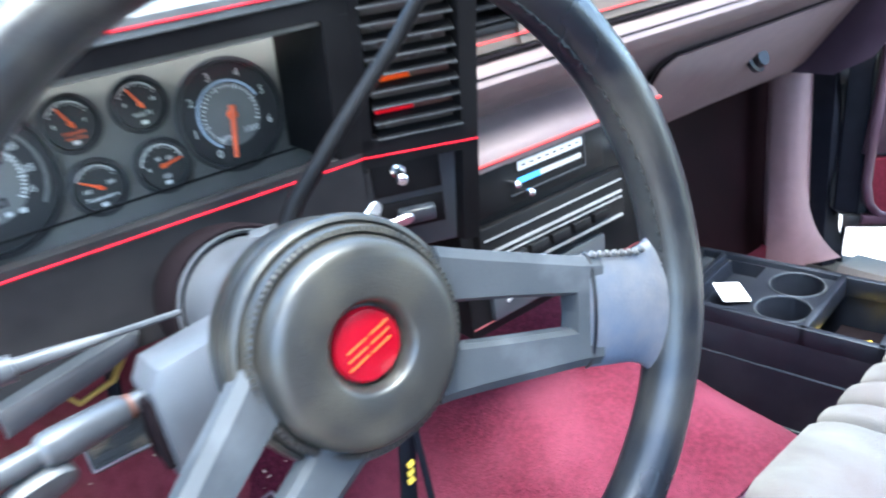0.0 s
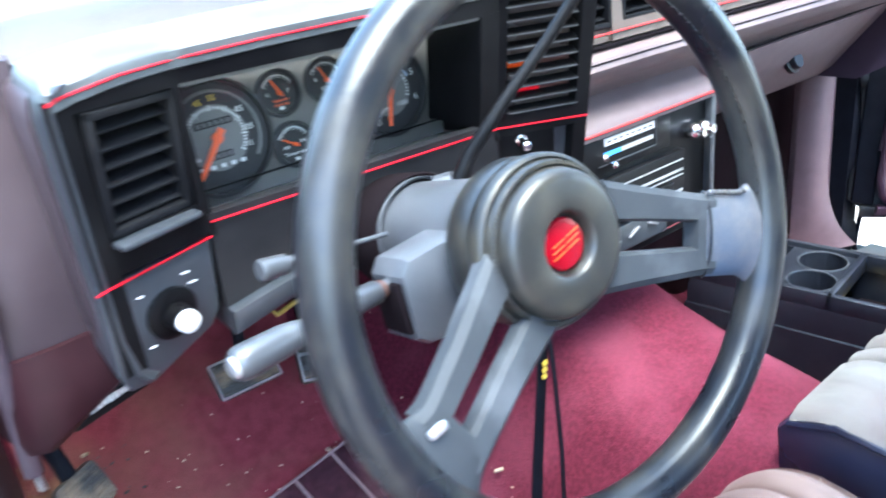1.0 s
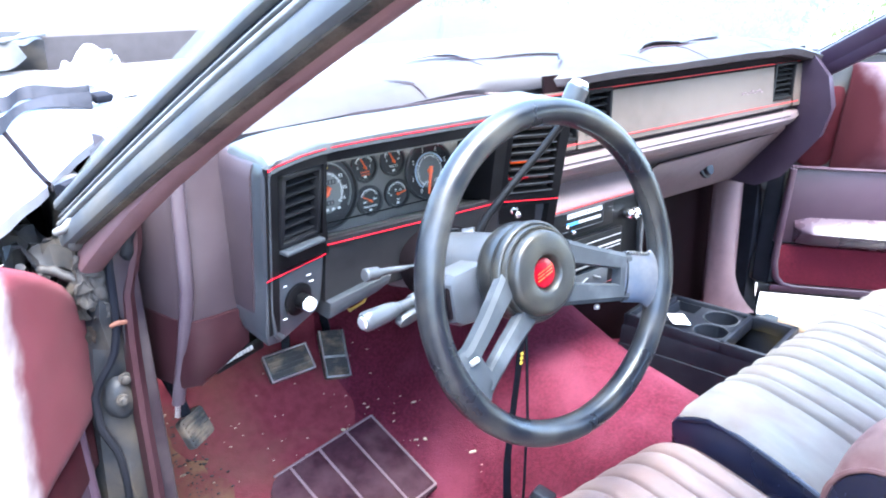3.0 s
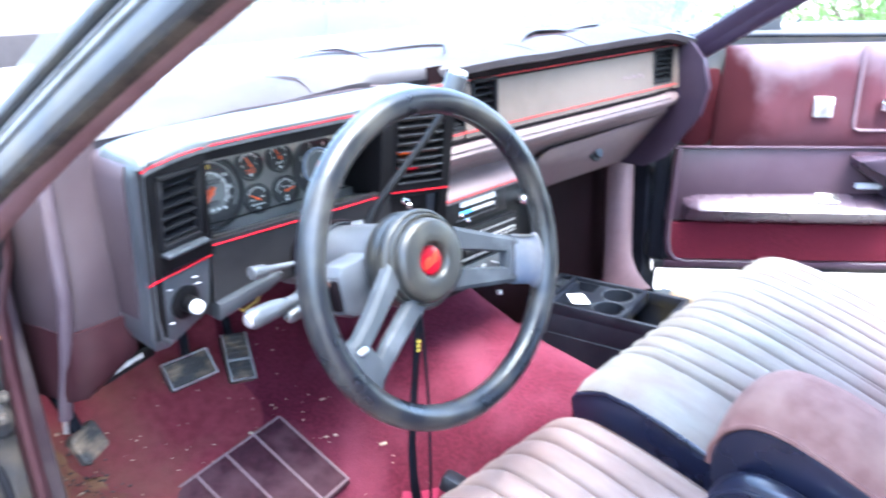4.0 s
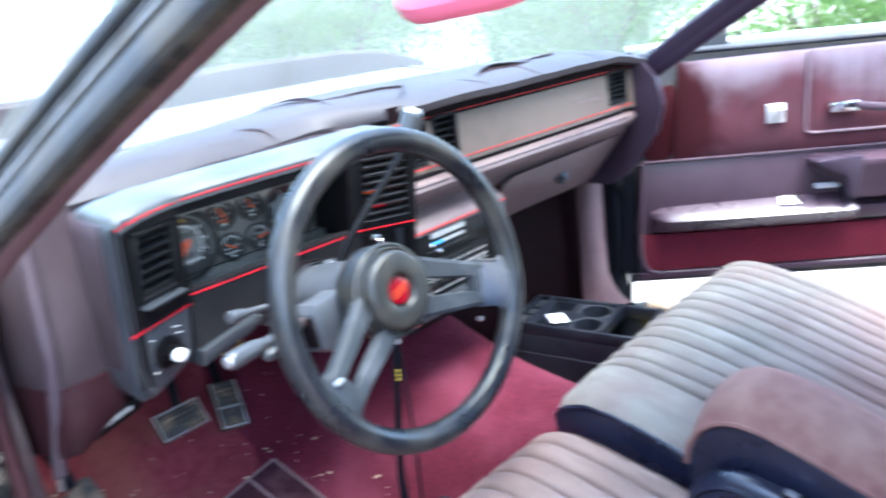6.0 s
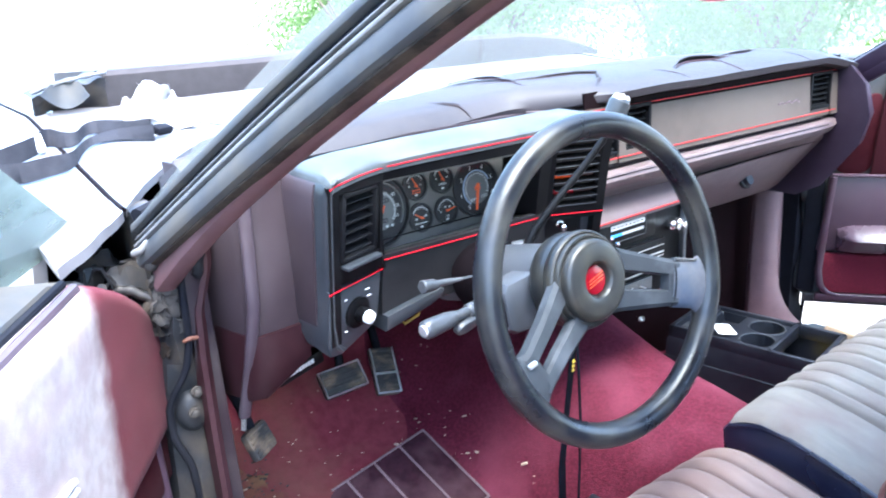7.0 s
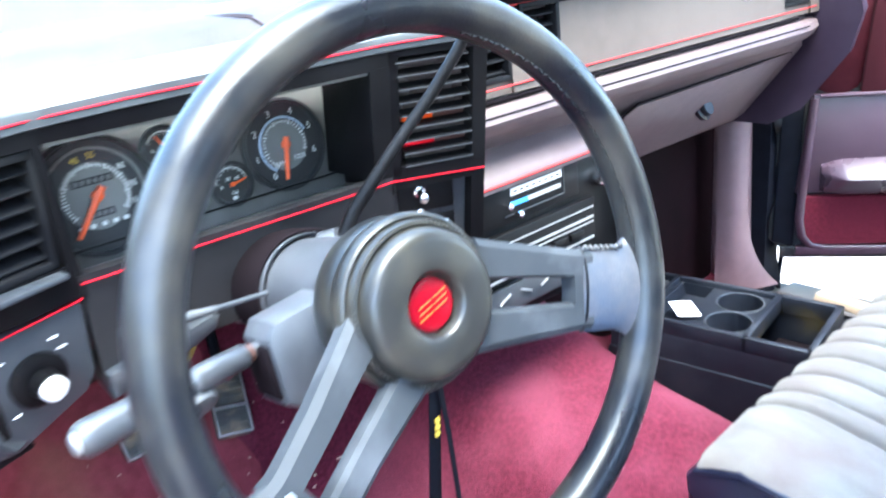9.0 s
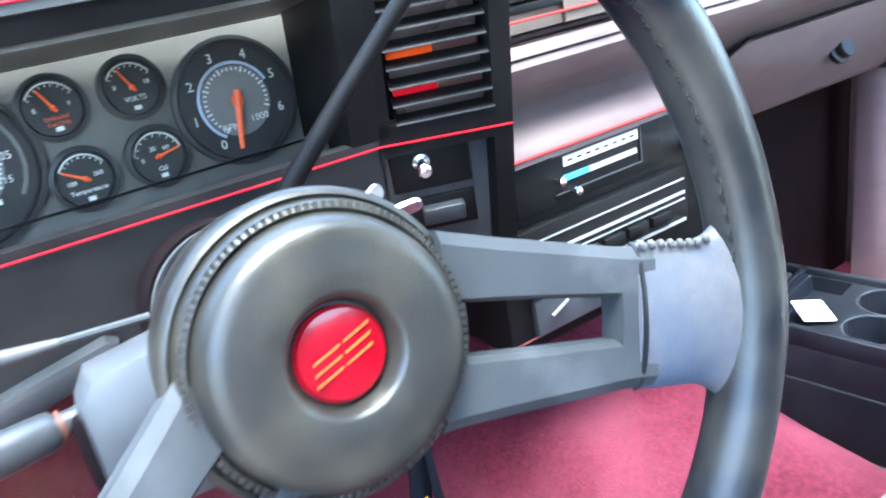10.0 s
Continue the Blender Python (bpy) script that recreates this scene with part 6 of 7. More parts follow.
def cbox(name, x0, x1, y0, y1, z0, z1, mat=M_blackplastic, bevel=0.003, parent=con, label=""):
    b = nb()
    box(b, ((x0 + x1) / 2, (y0 + y1) / 2, (z0 + z1) / 2), (x1 - x0, y1 - y0, z1 - z0), bevel=bevel, m=CM)
    return part(name, b, mat, parent, label)
HW, HL = 0.081, 0.149
b = nb()
loops = [[CM @ Vector((x * k, y * k2, z)) for x, y in ((-HW, -HL), (HW, -HL), (HW, HL), (-HW, HL))] for z, k, k2 in ((-0.150, 1.10, 1.08), (-0.070, 1.06, 1.05), (-0.066, 1.055, 1.045), (-0.064, 1.035, 1.03), (-0.03, 1.02, 1.02), (-0.022, 1.0, 1.0), (-0.024, 0.94, 0.96), (-0.114, 0.94, 0.96))]
rings(b, loops, caps=False)
part("side_shell", b, M_blackplastic, con)
cbox("base_flange", -HW - 0.012, HW + 0.012, -HL - 0.016, HL + 0.016, -0.156, -0.146)
tops = ((-HW, HW, -HL, -HL + 0.010), (-HW, HW, -0.062, -0.052), (-HW, HW, HL - 0.010, HL), (-HW, -HW + 0.010, -HL, HL), (HW - 0.010, HW, -HL, HL), (-HW, HW, 0.104, 0.112))
b = nb()
for x0, x1, y0, y1 in tops:
    box(b, ((x0 + x1) / 2, (y0 + y1) / 2, -0.012), (x1 - x0, y1 - y0, 0.028), bevel=0.002, m=CM)
part("top_frame", b, M_blackplastic, con)
# tray with two sunken cup holders and a shallow front pocket
CUPS = ((0.036, -0.010, 0.034), (-0.034, -0.018, 0.033))
def tray_pt(u, v):
    x, y = -0.073 + 0.146 * u, -0.053 + 0.158 * v
    z = -0.006
    for cx, cy, r in CUPS:
        z = min(z, -0.006 - 0.045 * (1 - smoothstep(r - 0.0022, r, math.hypot(x - cx, y - cy))))
    if y > 0.044 and abs(x) < 0.068:
        z = min(z, -0.006 - 0.020 * smoothstep(0.044, 0.050, y) * (1 - smoothstep(0.092, 0.098, y)))
    return CM @ Vector((x, y, z))
part("tray", sheet(nb(), tray_pt, 110, 96), M_blackplastic, con, smooth=30)
for cx, cy, r in CUPS:
    b = nb()
    tube(b, [CM @ Vector((cx + (r + 0.001) * math.cos(a), cy + (r + 0.001) * math.sin(a), -0.0052)) for a in np.linspace(0, 2 * math.pi, 33)[:-1]], 0.0016, 6, loop=True)
    part("cup_rim", b, M_charcoal, con)
b = nb()
box(b, (0, -0.101, -0.075), (0.146, 0.082, 0.004), m=CM)
part("bin_floor", b, M_dark, con)
b = nb()
for cx, w in ((-0.045, 0.05), (0.0, 0.03), (0.045, 0.05)):
    box(b, (cx, 0.127, -0.008), (w * 0.8, 0.014, 0.006), bevel=0.001, m=CM)
part("coin_slots", b, M_charcoal, con)
b = nb()
plate(b, CM @ Matrix.Translation((-0.026, 0.054, -0.003)) @ pose(0, 0, 0, 3, 5, 38), round_rect(0.062, 0.036, 0.002, 2), 0, 0.0012)
tagged(part("paper_card", b, M_paper), "small white paper card lying in the console tray", "card")
b = nb()
box(b, (0.01, -0.100, -0.071), (0.06, 0.035, 0.004), pose(0, 0, 0, 0, 0, 20), 0.001, m=CM)
tagged(part("paper_scrap", b, M_yellow), "yellowish scrap in the console bin", "scrap")
# cardboard piece behind the console
b = nb()
box(b, (0.535, 0.06, 0.475), (0.10, 0.16, 0.012), pose(0, 0, 0, 12, 20, 15), 0.002)
tagged(part("cardboard", b, material("cardboard", (0.28, 0.2, 0.13), 0.9)), "brown cardboard piece beside the console", "cardboard")
# bright hardware in the footwell
b = nb()
box(b, (0.18, 0.36, 0.545), (0.022, 0.010, 0.010), pose(0, 0, 0, 0, 20, 30), 0.003)
tagged(part("metal_clip", b, M_silver), "small shiny metal clip under the stack", "clip")

# ---- seats ----
def cushion(bm, x0, x1, y_front, y_back, z_front, z_back, ribs, round_side=0.05, roll=0.10, plain=0.0, seams=()):
    """A seat cushion with channels running front to back and a rolled plain front edge."""
    def fn(u, v):
        x = x0 + (x1 - x0) * u
        side = min(u, 1 - u) * (x1 - x0)
        drop = 0.012 * (max(0, 1 - side / 0.022)) ** 2 if plain > 0.1 and u < 0.5 else 0.035 * (max(0, 1 - side / round_side)) ** 2
        y = y_front + (y_back - y_front) * v
        d = y_front - y
        z = z_front + (z_back - z_front) * smoothstep(0, 1, v)
        if d < roll:
            k = 1 - d / roll
            z -= (0.026 if plain > 0.1 else 0.056) * k ** (3.0 if plain > 0.1 else 2.6)
        bow = x + 0.03 * (v - 0.5) ** 2
        seam = sum(0.010 * math.exp(-((bow - c) / 0.0042) ** 2) for c in seams)
        groove = 0.0
        if plain < (bow - x0) < (x1 - x0) - 0.02:
            ph = ((bow - x0 - plain) / (x1 - x0 - plain - 0.02) * ribs) % 1.0
            groove = 0.008 * abs(2 * ph - 1) ** 2.2 + 0.014 * abs(2 * ph - 1) ** 14
        puff = 0.010 * math.sin(math.pi * u)
        return Vector((x, y, z + puff - drop - seam - groove + 0.0025 * noise.noise(Vector((x * 8, y * 8, 0)))))
    return fn


def seat_base(name, x0, x1, y_front, z_front, z_back, mat, label, ribs, inner, plain=0.0, seams=()):
    ob = thing(name, ((x0 + x1) / 2, -0.25, 0.29), label, "car seat", "front seats")
    fn = cushion(None, x0, x1, y_front, -0.56, z_front, z_back, ribs, plain=plain, seams=seams)
    part("cushion", sheet(nb(), fn, 330, 110, 0.035), mat, ob, "ribbed faded velour cushion", smooth=70)
    b = nb()
    lift = 0.074 if plain > 0.1 else 0.020
    prism(b, [(y_front + 0.002, 0.472 + lift), (y_front + 0.014, 0.455 + lift), (y_front - 0.005, 0.35), (-0.56, 0.33), (-0.60, z_back - 0.05), (-0.50, z_back - 0.028), (y_front - 0.12, 0.484 + lift), (y_front - 0.04, 0.485 + lift)], lambda u, v, w: Vector((w, u, v)), x0 - 0.002, x1 - 0.004, 0.010)
    part("cushion_side", b, M_vinyl, ob, "navy-black vinyl cushion sides")
    b = nb()
    pts = [fn(0 if inner < 0 else 1, k / 12) + Vector((0, 0, -0.002)) for k in range(13)]
    tube(b, pts, 0.004, 6)
    part("piping", b, M_vinyl, ob)
    return ob


def seat_back(ob, x0, x1, ribs, base_y, base_z, lean, height, thick, mat=M_velour_back):
    d = Vector((0, -math.sin(radians(lean)), math.cos(radians(lean))))
    nrm = Vector((0, math.cos(radians(lean)), math.sin(radians(lean))))
    def fn(u, v):
        x = x0 + (x1 - x0) * u
        side = min(u, 1 - u) * (x1 - x0)
        drop = 0.026 * (max(0, 1 - side / 0.060)) ** 2 + 0.05 * max(0, (v - 0.9) / 0.1) ** 2
        ph = (u * ribs) % 1.0
        groove = (0.011 * abs(2 * ph - 1) ** 2.2 + 0.014 * abs(2 * ph - 1) ** 14) if 0.03 < u < 0.97 else 0
        puff = 0.012 * math.sin(math.pi * u)
        return Vector((x, base_y, base_z)) + d * (height * v) + nrm * (puff - drop - groove + 0.003 * noise.noise(Vector((x * 7, v * 6, 2))))
    part("backrest", sheet(nb(), fn, 240, 40), mat, ob, "ribbed faded velour backrest, skylight in its paler tone", smooth=70)
    b = nb()
    loops = []
    for x, g in ((x0 + 0.002, 0.012), (x0 + 0.012, 0.0), (x1 - 0.012, 0.0), (x1 - 0.002, 0.012)):
        P = Vector((x, base_y, base_z))
        loops.append([P + d * a + nrm * c for a, c in ((-0.06, -0.02 - g), (0.0 + g, -0.028 - g), (height - g, -0.034 - g), (height - g, -thick + g), (-0.06, -thick - 0.02 + g))])
    rings(b, loops)
    part("backrest_shell", b, M_vinyl, ob, "navy-black vinyl backrest side")


ds = seat_base("front_seat", -0.70, -0.088, 0.020, 0.572, 0.480, M_velour_driver, "ribbed pinkish-grey velour driver seat with dark vinyl sides", 13, 1, 0.02)
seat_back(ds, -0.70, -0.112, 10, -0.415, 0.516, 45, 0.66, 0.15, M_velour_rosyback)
ps = seat_base("front_seat", -0.042, 0.690, 0.016, 0.582, 0.452, M_velour, "ribbed pinkish-grey velour passenger seat with dark vinyl sides", 13, -1, 0.118, (0.083, 0.335))
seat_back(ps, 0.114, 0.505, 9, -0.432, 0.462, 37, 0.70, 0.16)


def armrest(seat, x0, x1, y0, y1, zt, zb, label, top_mat, dome=0.014):
    def slope(y):
        return zt - 0.36 * max(0, y0 - 0.085 - y)
    outline = [(y1, zb), (y1, slope(y1)), (y0 - 0.20, slope(y0 - 0.20)), (y0 - 0.11, slope(y0 - 0.11)), (y0 - 0.055, zt - 0.004), (y0 - 0.022, zt - 0.022), (y0 - 0.002, zt - 0.055), (y0, zt - 0.09), (y0 - 0.01, zb + 0.012), (y0 - 0.03, zb)]
    b = nb()
    prism(b, rounded(outline), lambda u, v, w: Vector((w, u, v)), x0, x1, 0.008)
    ob = part("armrest", b, M_vinyl, seat, label)
    b = nb()
    crown = [(y1 + 0.002, slope(y1) + 0.002), (y0 - 0.20, slope(y0 - 0.20) + 0.003), (y0 - 0.11, slope(y0 - 0.11) + 0.003), (y0 - 0.055, zt), (y0 - 0.020, zt - 0.018), (y0 + 0.001, zt - 0.050), (y0 + 0.003, zt - 0.082)]
    crown = rounded(crown, 3, False)
    last = len(crown) - 1
    sheet(b, lambda u, v: Vector((x0 + 0.006 + (x1 - x0 - 0.012) * u, lerp_path([(k / last, p[0]) for k, p in enumerate(crown)], v), lerp_path([(k / last, p[1]) for k, p in enumerate(crown)], v) + dome * (1 - abs(2 * u - 1) ** 2.6))), 20, last, 0.008)
    part("padded_top", b, top_mat, ob, "rosy velour padded top" if top_mat != M_vinyl else "", smooth=60)
    b = nb()
    tube(b, [(x0 + 0.004, lerp_path([(k / last, p[0]) for k, p in enumerate(crown)], v), lerp_path([(k / last, p[1]) for k, p in enumerate(crown)], v) - 0.002) for v in np.linspace(0, 1, last + 1)], 0.0035, 6)
    part("piping", b, top_mat, ob)


armrest(ps, -0.088, 0.076, -0.222, -0.74, 0.634, 0.43, "rosy velour folded armrest with dark vinyl sides", M_velour_red, 0.034)
armrest(ds, -0.136, -0.092, -0.238, -0.60, 0.572, 0.42, "dark vinyl folded armrest between the seats", M_vinyl)
b = nb()
box(b, (-0.113, -0.37, 0.566), (0.022, 0.035, 0.014), pose(0, 0, 0, 20, 0, 12), 0.003)
bk = tagged(part("seat_belt_buckle", b, M_black), "black seat belt buckle on the armrest", "buckle")
b = nb()
box(b, (-0.113, -0.365, 0.575), (0.012, 0.016, 0.003), pose(0, 0, 0, 20, 0, 12), 0.001)
part("buckle_slot", b, M_silver, bk)
for x, y, z in ((0.36, -0.40, 0.470), (0.29, -0.46, 0.462)):
    b = nb()
    bmesh.ops.create_icosphere(b, subdivisions=1, radius=0.006, matrix=pose(x, y, z, 20, 30, 0) @ Matrix.Diagonal((1.6, 1, 0.6, 1)))
    tagged(part("crumb", b, M_paper), "pale crumb on the seat cushion", "crumb", "crumbs on the seat")
b = nb()
def folder_pt(u, v):
    p = Vector((-0.318, 0.200)).lerp(Vector((-0.225, 0.240)), u).lerp(Vector((-0.255, 0.060)).lerp(Vector((-0.165, 0.100)), u), v)
    return Vector((p.x, p.y, floor_z(p.x, p.y) + 0.012 + 0.004 * noise.noise(Vector((u * 3, v * 3, 4)))))
sheet(b, folder_pt, 12, 12, 0.004)
tagged(part("red_folder", b, material("pinkish_red_plastic", (0.22, 0.010, 0.042), 0.6, bump=0.05), smooth=50), "bright pinkish-red flat folder on the floor by the seat", "folder")
b = nb()
box(b, (-0.195, 0.150, floor_z(-0.195, 0.150) + 0.030), (0.038, 0.036, 0.026), pose(0, 0, 0, 18, 14, 25), 0.006)
tagged(part("black_box", b, M_blackplastic), "small black box lying on the red folder", "box")


# ---- doors ----
def car_door(side, hinge, angle, label, glass_up, velour):
    """A door hung at its front edge; s runs back along it, d inwards from the trim face."""
    a = radians(angle)
    sx = 1 if side > 0 else -1
    D = Vector((sx * math.sin(a), -math.cos(a), 0))
    N = Vector((sx * math.cos(a), math.sin(a), 0))
    H = Vector(hinge)
    def at(s, z, d=0.0):
        if side > 0:
            s, z = s * 1.006, 0.455 + (z - 0.455) * 1.05
        return H + D * s - N * d + Vector((0, 0, z))
    ob = thing("car_door", tuple(at(0.5, 0.42)), label, "car door", "car doors")
    def slab(name, outline, d0, d1, mat, lab="", bevel=0.004, parent=ob):
        return part(name, prism(nb(), outline, lambda u, v, w: at(u, v, w), d0, d1, bevel), mat, parent, lab)
    def puffed(name, s0, s1, z0, z1, d, fn, mat, nu=40, nv=14, lab="", parent=ob):
        return part(name, sheet(nb(), lambda u, v: at(s0 + (s1 - s0) * u, z0 + (z1 - z0) * v, d + fn(u, v)), nu, nv, 0.0), mat, parent, lab, 60)
    shell = [(-0.05, 0.47), (-0.02, 0.447), (1.03, 0.445), (1.068, 0.468), (1.10, 0.74), (1.125, 0.97), (1.115, 0.985), (0.02, 1.0), (-0.04, 0.985)]
    if side < 0:
        shell = shell[:-2] + [(0.14, 0.998), (0.06, 0.972), (-0.045, 0.905), (-0.105, 0.82), (-0.105, 0.74)]
    slab("shell", shell, -0.20, -0.012, M_darkpaint, "blue-grey painted door shell", 0.012)
    slab("lower_edge", [(-0.03, 0.440), (1.05, 0.442), (1.062, 0.452), (1.055, 0.466), (-0.03, 0.462)], -0.012, 0.0, M_grime, "grimy lower door edge", 0.003)
    # upholstered upper panel
    def up(u, v):
        e = min(u, 1 - u) * 12
        f = min(v, 1 - v) * 5
        return 0.012 * min(1, e) ** 0.5 * min(1, f) ** 0.5 + 0.0015 * noise.noise(Vector((u * 14, v * 5, side)))
    slab("upper_board", [(0.02, 0.742), (1.088, 0.738), (1.118, 0.962), (0.12, 0.975), (0.08, 0.955)] if side < 0 else [(0.085, 0.742), (1.088, 0.738), (1.118, 0.962), (0.125, 0.970), (0.104, 0.955), (0.096, 0.900)], -0.012, 0.004, velour)
    if side > 0:
        slab("jamb_cover", rounded([(0.0, 0.745), (0.10, 0.745), (0.102, 0.915), (0.075, 0.925), (0.045, 0.900), (0.010, 0.890)]), -0.014, -0.004, M_doorpatch, "dark maroon cover ahead of the panel", 0.003)
        puffed("upper_panel", 0.100, 1.10, 0.745, 0.972, 0.002, up, velour, 60, 16, "faded burgundy velour upper panel")
    else:
        # the driver's panel ends in a rounded lobe ahead of the hinge
        front = ((0.735, -0.005), (0.744, -0.035), (0.760, -0.058), (0.785, -0.078), (0.812, -0.084), (0.845, -0.076), (0.880, -0.052), (0.910, -0.018), (0.940, 0.028), (0.965, 0.078), (0.985, 0.130))
        def lobe(u, v):
            z = 0.735 + 0.25 * v
            s0 = lerp_path(front, z)
            sp = s0 + (1.10 - s0) * u ** 1.6
            e = min((sp - s0) / 0.030, (1.10 - sp) / 0.05, min(v, 1 - v) * 9, 1)
            return at(sp, z, -0.010 + 0.024 * max(0, 1 - (1 - e) ** 2) ** 0.5 + 0.0015 * noise.noise(Vector((sp * 14, v * 5, side))))
        part("upper_panel", sheet(nb(), lobe, 80, 40, 0.006), velour, ob, "sun-bleached velour upper panel with unfaded crimson front", 60)
    # quilted insert with vertical channels
    def quilt(u, v):
        e = min(1, min(u, 1 - u) * 30) * min(1, min(v, 1 - v) * 12)
        ph = (u * 13) % 1.0
        return e * (0.004 - 0.0016 * abs(2 * ph - 1) ** 6)
    puffed("quilted_insert", 0.390, 0.918, 0.786, 0.968, 0.012, quilt, velour, 130, 10, "channelled velour insert")
    b = nb()
    rim = [(0.392, 0.968), (0.390, 0.80), (0.394, 0.790), (0.405, 0.786), (0.890, 0.782), (0.905, 0.786), (0.913, 0.80), (0.924, 0.962)]
    tube(b, [at(s, z, 0.016) for s, z in rim], 0.0035, 6)
    part("insert_piping", b, M_piping, ob, "pale piping round the insert")
    # plastic rail, armrest, pocket
    slab("middle_board", [(-0.01, 0.570), (1.052, 0.572), (1.09, 0.742), (0.01, 0.748)], -0.010, 0.006, M_doorplastic, "plum plastic middle panel")
    if side < 0:
        slab("lower_band", [(-0.045, 0.672), (1.07, 0.690), (1.086, 0.736), (-0.030, 0.738)], -0.008, 0.009, M_doorpatch, "unfaded dark crimson band")
    b = nb()
    tube(b, [at(s, 0.7455, 0.008) for s in (0.02, 0.5, 1.085)], 0.004, 8)
    part("rail_bead", b, M_doorplastic, ob)
    b = nb()
    loops = []
    for s, z0, z1, d in ((0.40, 0.712, 0.732, 0.012), (0.41, 0.700, 0.733, 0.040), (0.46, 0.668, 0.732, 0.060), (0.50, 0.634, 0.731, 0.066), (0.80, 0.630, 0.727, 0.064), (0.862, 0.630, 0.726, 0.062), (0.868, 0.634, 0.724, 0.050), (0.99, 0.640, 0.722, 0.038), (1.045, 0.65, 0.715, 0.014)):
        loops.append([at(s, z, q) for z, q in ((z0, 0.004), (z0 + 0.003, d * 0.80), (z1 - 0.024, d * 0.94), (z1 - 0.013, d), (z1 - 0.007, d * 0.96), (z1 + 0.004, 0.004))])
    rings(b, loops)
    arm = part("armrest", b, M_doorplastic, ob, "moulded plum plastic armrest", 44)
    slab("armrest_tip", [(0.398, 0.728), (0.470, 0.735), (0.506, 0.735), (0.503, 0.700), (0.492, 0.634), (0.474, 0.640), (0.466, 0.690), (0.420, 0.712)], 0.004, 0.0665, M_plum, "dark navy-plum front end of the armrest", 0.004, arm)
    b = nb()
    loops = []
    for s, top, out in ((0.030, 0.622, 0.020), (0.052, 0.628, 0.052), (0.066, 0.631, 0.062), (0.20, 0.634, 0.066), (0.40, 0.637, 0.066), (0.49, 0.639, 0.064), (0.50, 0.639, 0.060)):
        loops.append([at(s, z, q) for z, q in ((0.572, 0.004), (0.575, out * 0.50), (0.582, out * 0.66), (0.604, out * 0.95), (0.609, out), (0.613, out * 0.95), (top, 0.012), (top + 0.002, 0.004))])
    rings(b, loops)
    part("map_pocket", b, M_doorledge, ob, "plum plastic ledge with map pocket", 50)
    b = nb()
    loops = [[at(s, z, q) for z, q in ((0.575, 0.004), (0.579, 0.024), (0.604, 0.036), (0.611, 0.034), (0.620, 0.004))] for s in (0.50, 0.90, 1.045)]
    rings(b, loops)
    part("lower_bead", b, M_doorplastic, ob, "plum plastic lower bead", 40)
    # carpeted bottom
    slab("carpet_strip", [(0.012, 0.470), (1.035, 0.482), (1.046, 0.492), (1.050, 0.566), (0.004, 0.564)], -0.010, 0.010, M_doorcarpet, "dark red carpet strip", 0.004)
    slab("bottom_trim", [(-0.005, 0.450), (1.045, 0.464), (1.045, 0.476), (-0.002, 0.466)], -0.008, 0.012, M_doorplastic, "", 0.003)
    if side > 0:
        slab("front_trim", [(-0.045, 0.47), (-0.006, 0.46), (0.004, 0.99), (-0.035, 0.98)], -0.060, -0.004, M_seal, "black front door seal", 0.006)
    b = nb()
    tube(b, [at(s, z, 0.004) for s, z in ((0.012, 0.742), (0.004, 0.62), (0.000, 0.520), (0.006, 0.488), (0.022, 0.468), (0.05, 0.461), (0.40, 0.463), (1.035, 0.474), (1.048, 0.486), (1.054, 0.56))], 0.009, 8)
    part("trim_border", b, M_doorplastic, ob, "rounded plum border of the door trim", 60)
    # chrome release, pull strap, switches
    rz_ = 0.838 if side > 0 else 0.840
    b = nb()
    plate(b, frame_of(at(0.321 if side > 0 else 0.318, rz_, 0.016), D, (0, 0, 1)) @ pose(0, 0, 0, 0, 0, 0 if side > 0 else 5), round_rect(0.040 if side > 0 else 0.124, 0.046, 0.004, 3), -0.006, 0.006, 0.002)
    hb = part("door_release", b, M_satin, ob, "chrome door release bezel")
    b = nb()
    box(b, at(0.326, rz_ - 0.002, 0.026), (0.024, 0.030, 0.008), frame_of((0, 0, 0), D, (0, 0, 1)) @ pose(0, 0, 0, 22, 14, 0), 0.003)
    part("release_paddle", b, M_silver, hb)
    if side < 0:
        for dz in (0.010, 0.019):
            b = nb()
            tube(b, [at(0.258, rz_ - 0.002 + dz, 0.024), at(0.376, rz_ + 0.009 + dz, 0.024)], 0.0030, 8)
            part("bezel_rib", b, M_satin, hb)
    for s0 in (0.469, 0.842):
        b = nb()
        box(b, at(s0, 0.842, 0.026), (0.062, 0.026, 0.016), frame_of((0, 0, 0), D, (0, 0, 1)), 0.004)
        part("strap_cap", b, M_chrome, ob, "chrome end of the pull strap")
    b = nb()
    loops = []
    for k in range(13):
        t = k / 12
        s = 0.495 + 0.325 * t
        z = 0.842 - 0.016 * math.sin(math.pi * t)
        d = 0.030 + 0.014 * math.sin(math.pi * t)
        loops.append([at(s, z + dz, d + dd) for dz, dd in ((-0.009, -0.004), (-0.009, 0.003), (-0.004, 0.006), (0.004, 0.006), (0.009, 0.003), (0.009, -0.004))])
    rings(b, loops)
    part("pull_strap", b, M_doorplastic, ob, "burgundy padded pull strap", 50)
    b = nb()
    box(b, at(0.355, 0.634, 0.030), (0.050, 0.030, 0.006), frame_of((0, 0, 0), D, (N * 0.8 + Vector((0, 0, 0.5)))), 0.002)
    part("switch_plate", b, M_chrome, ob, "chrome window switch plate")
    b = nb()
    box(b, at(0.442, 0.661, 0.020), (0.055, 0.013, 0.012), frame_of((0, 0, 0), D, (0, 0, 1)), 0.003)
    part("courtesy_lamp", b, M_knobwhite, ob, "white courtesy lamp lens")
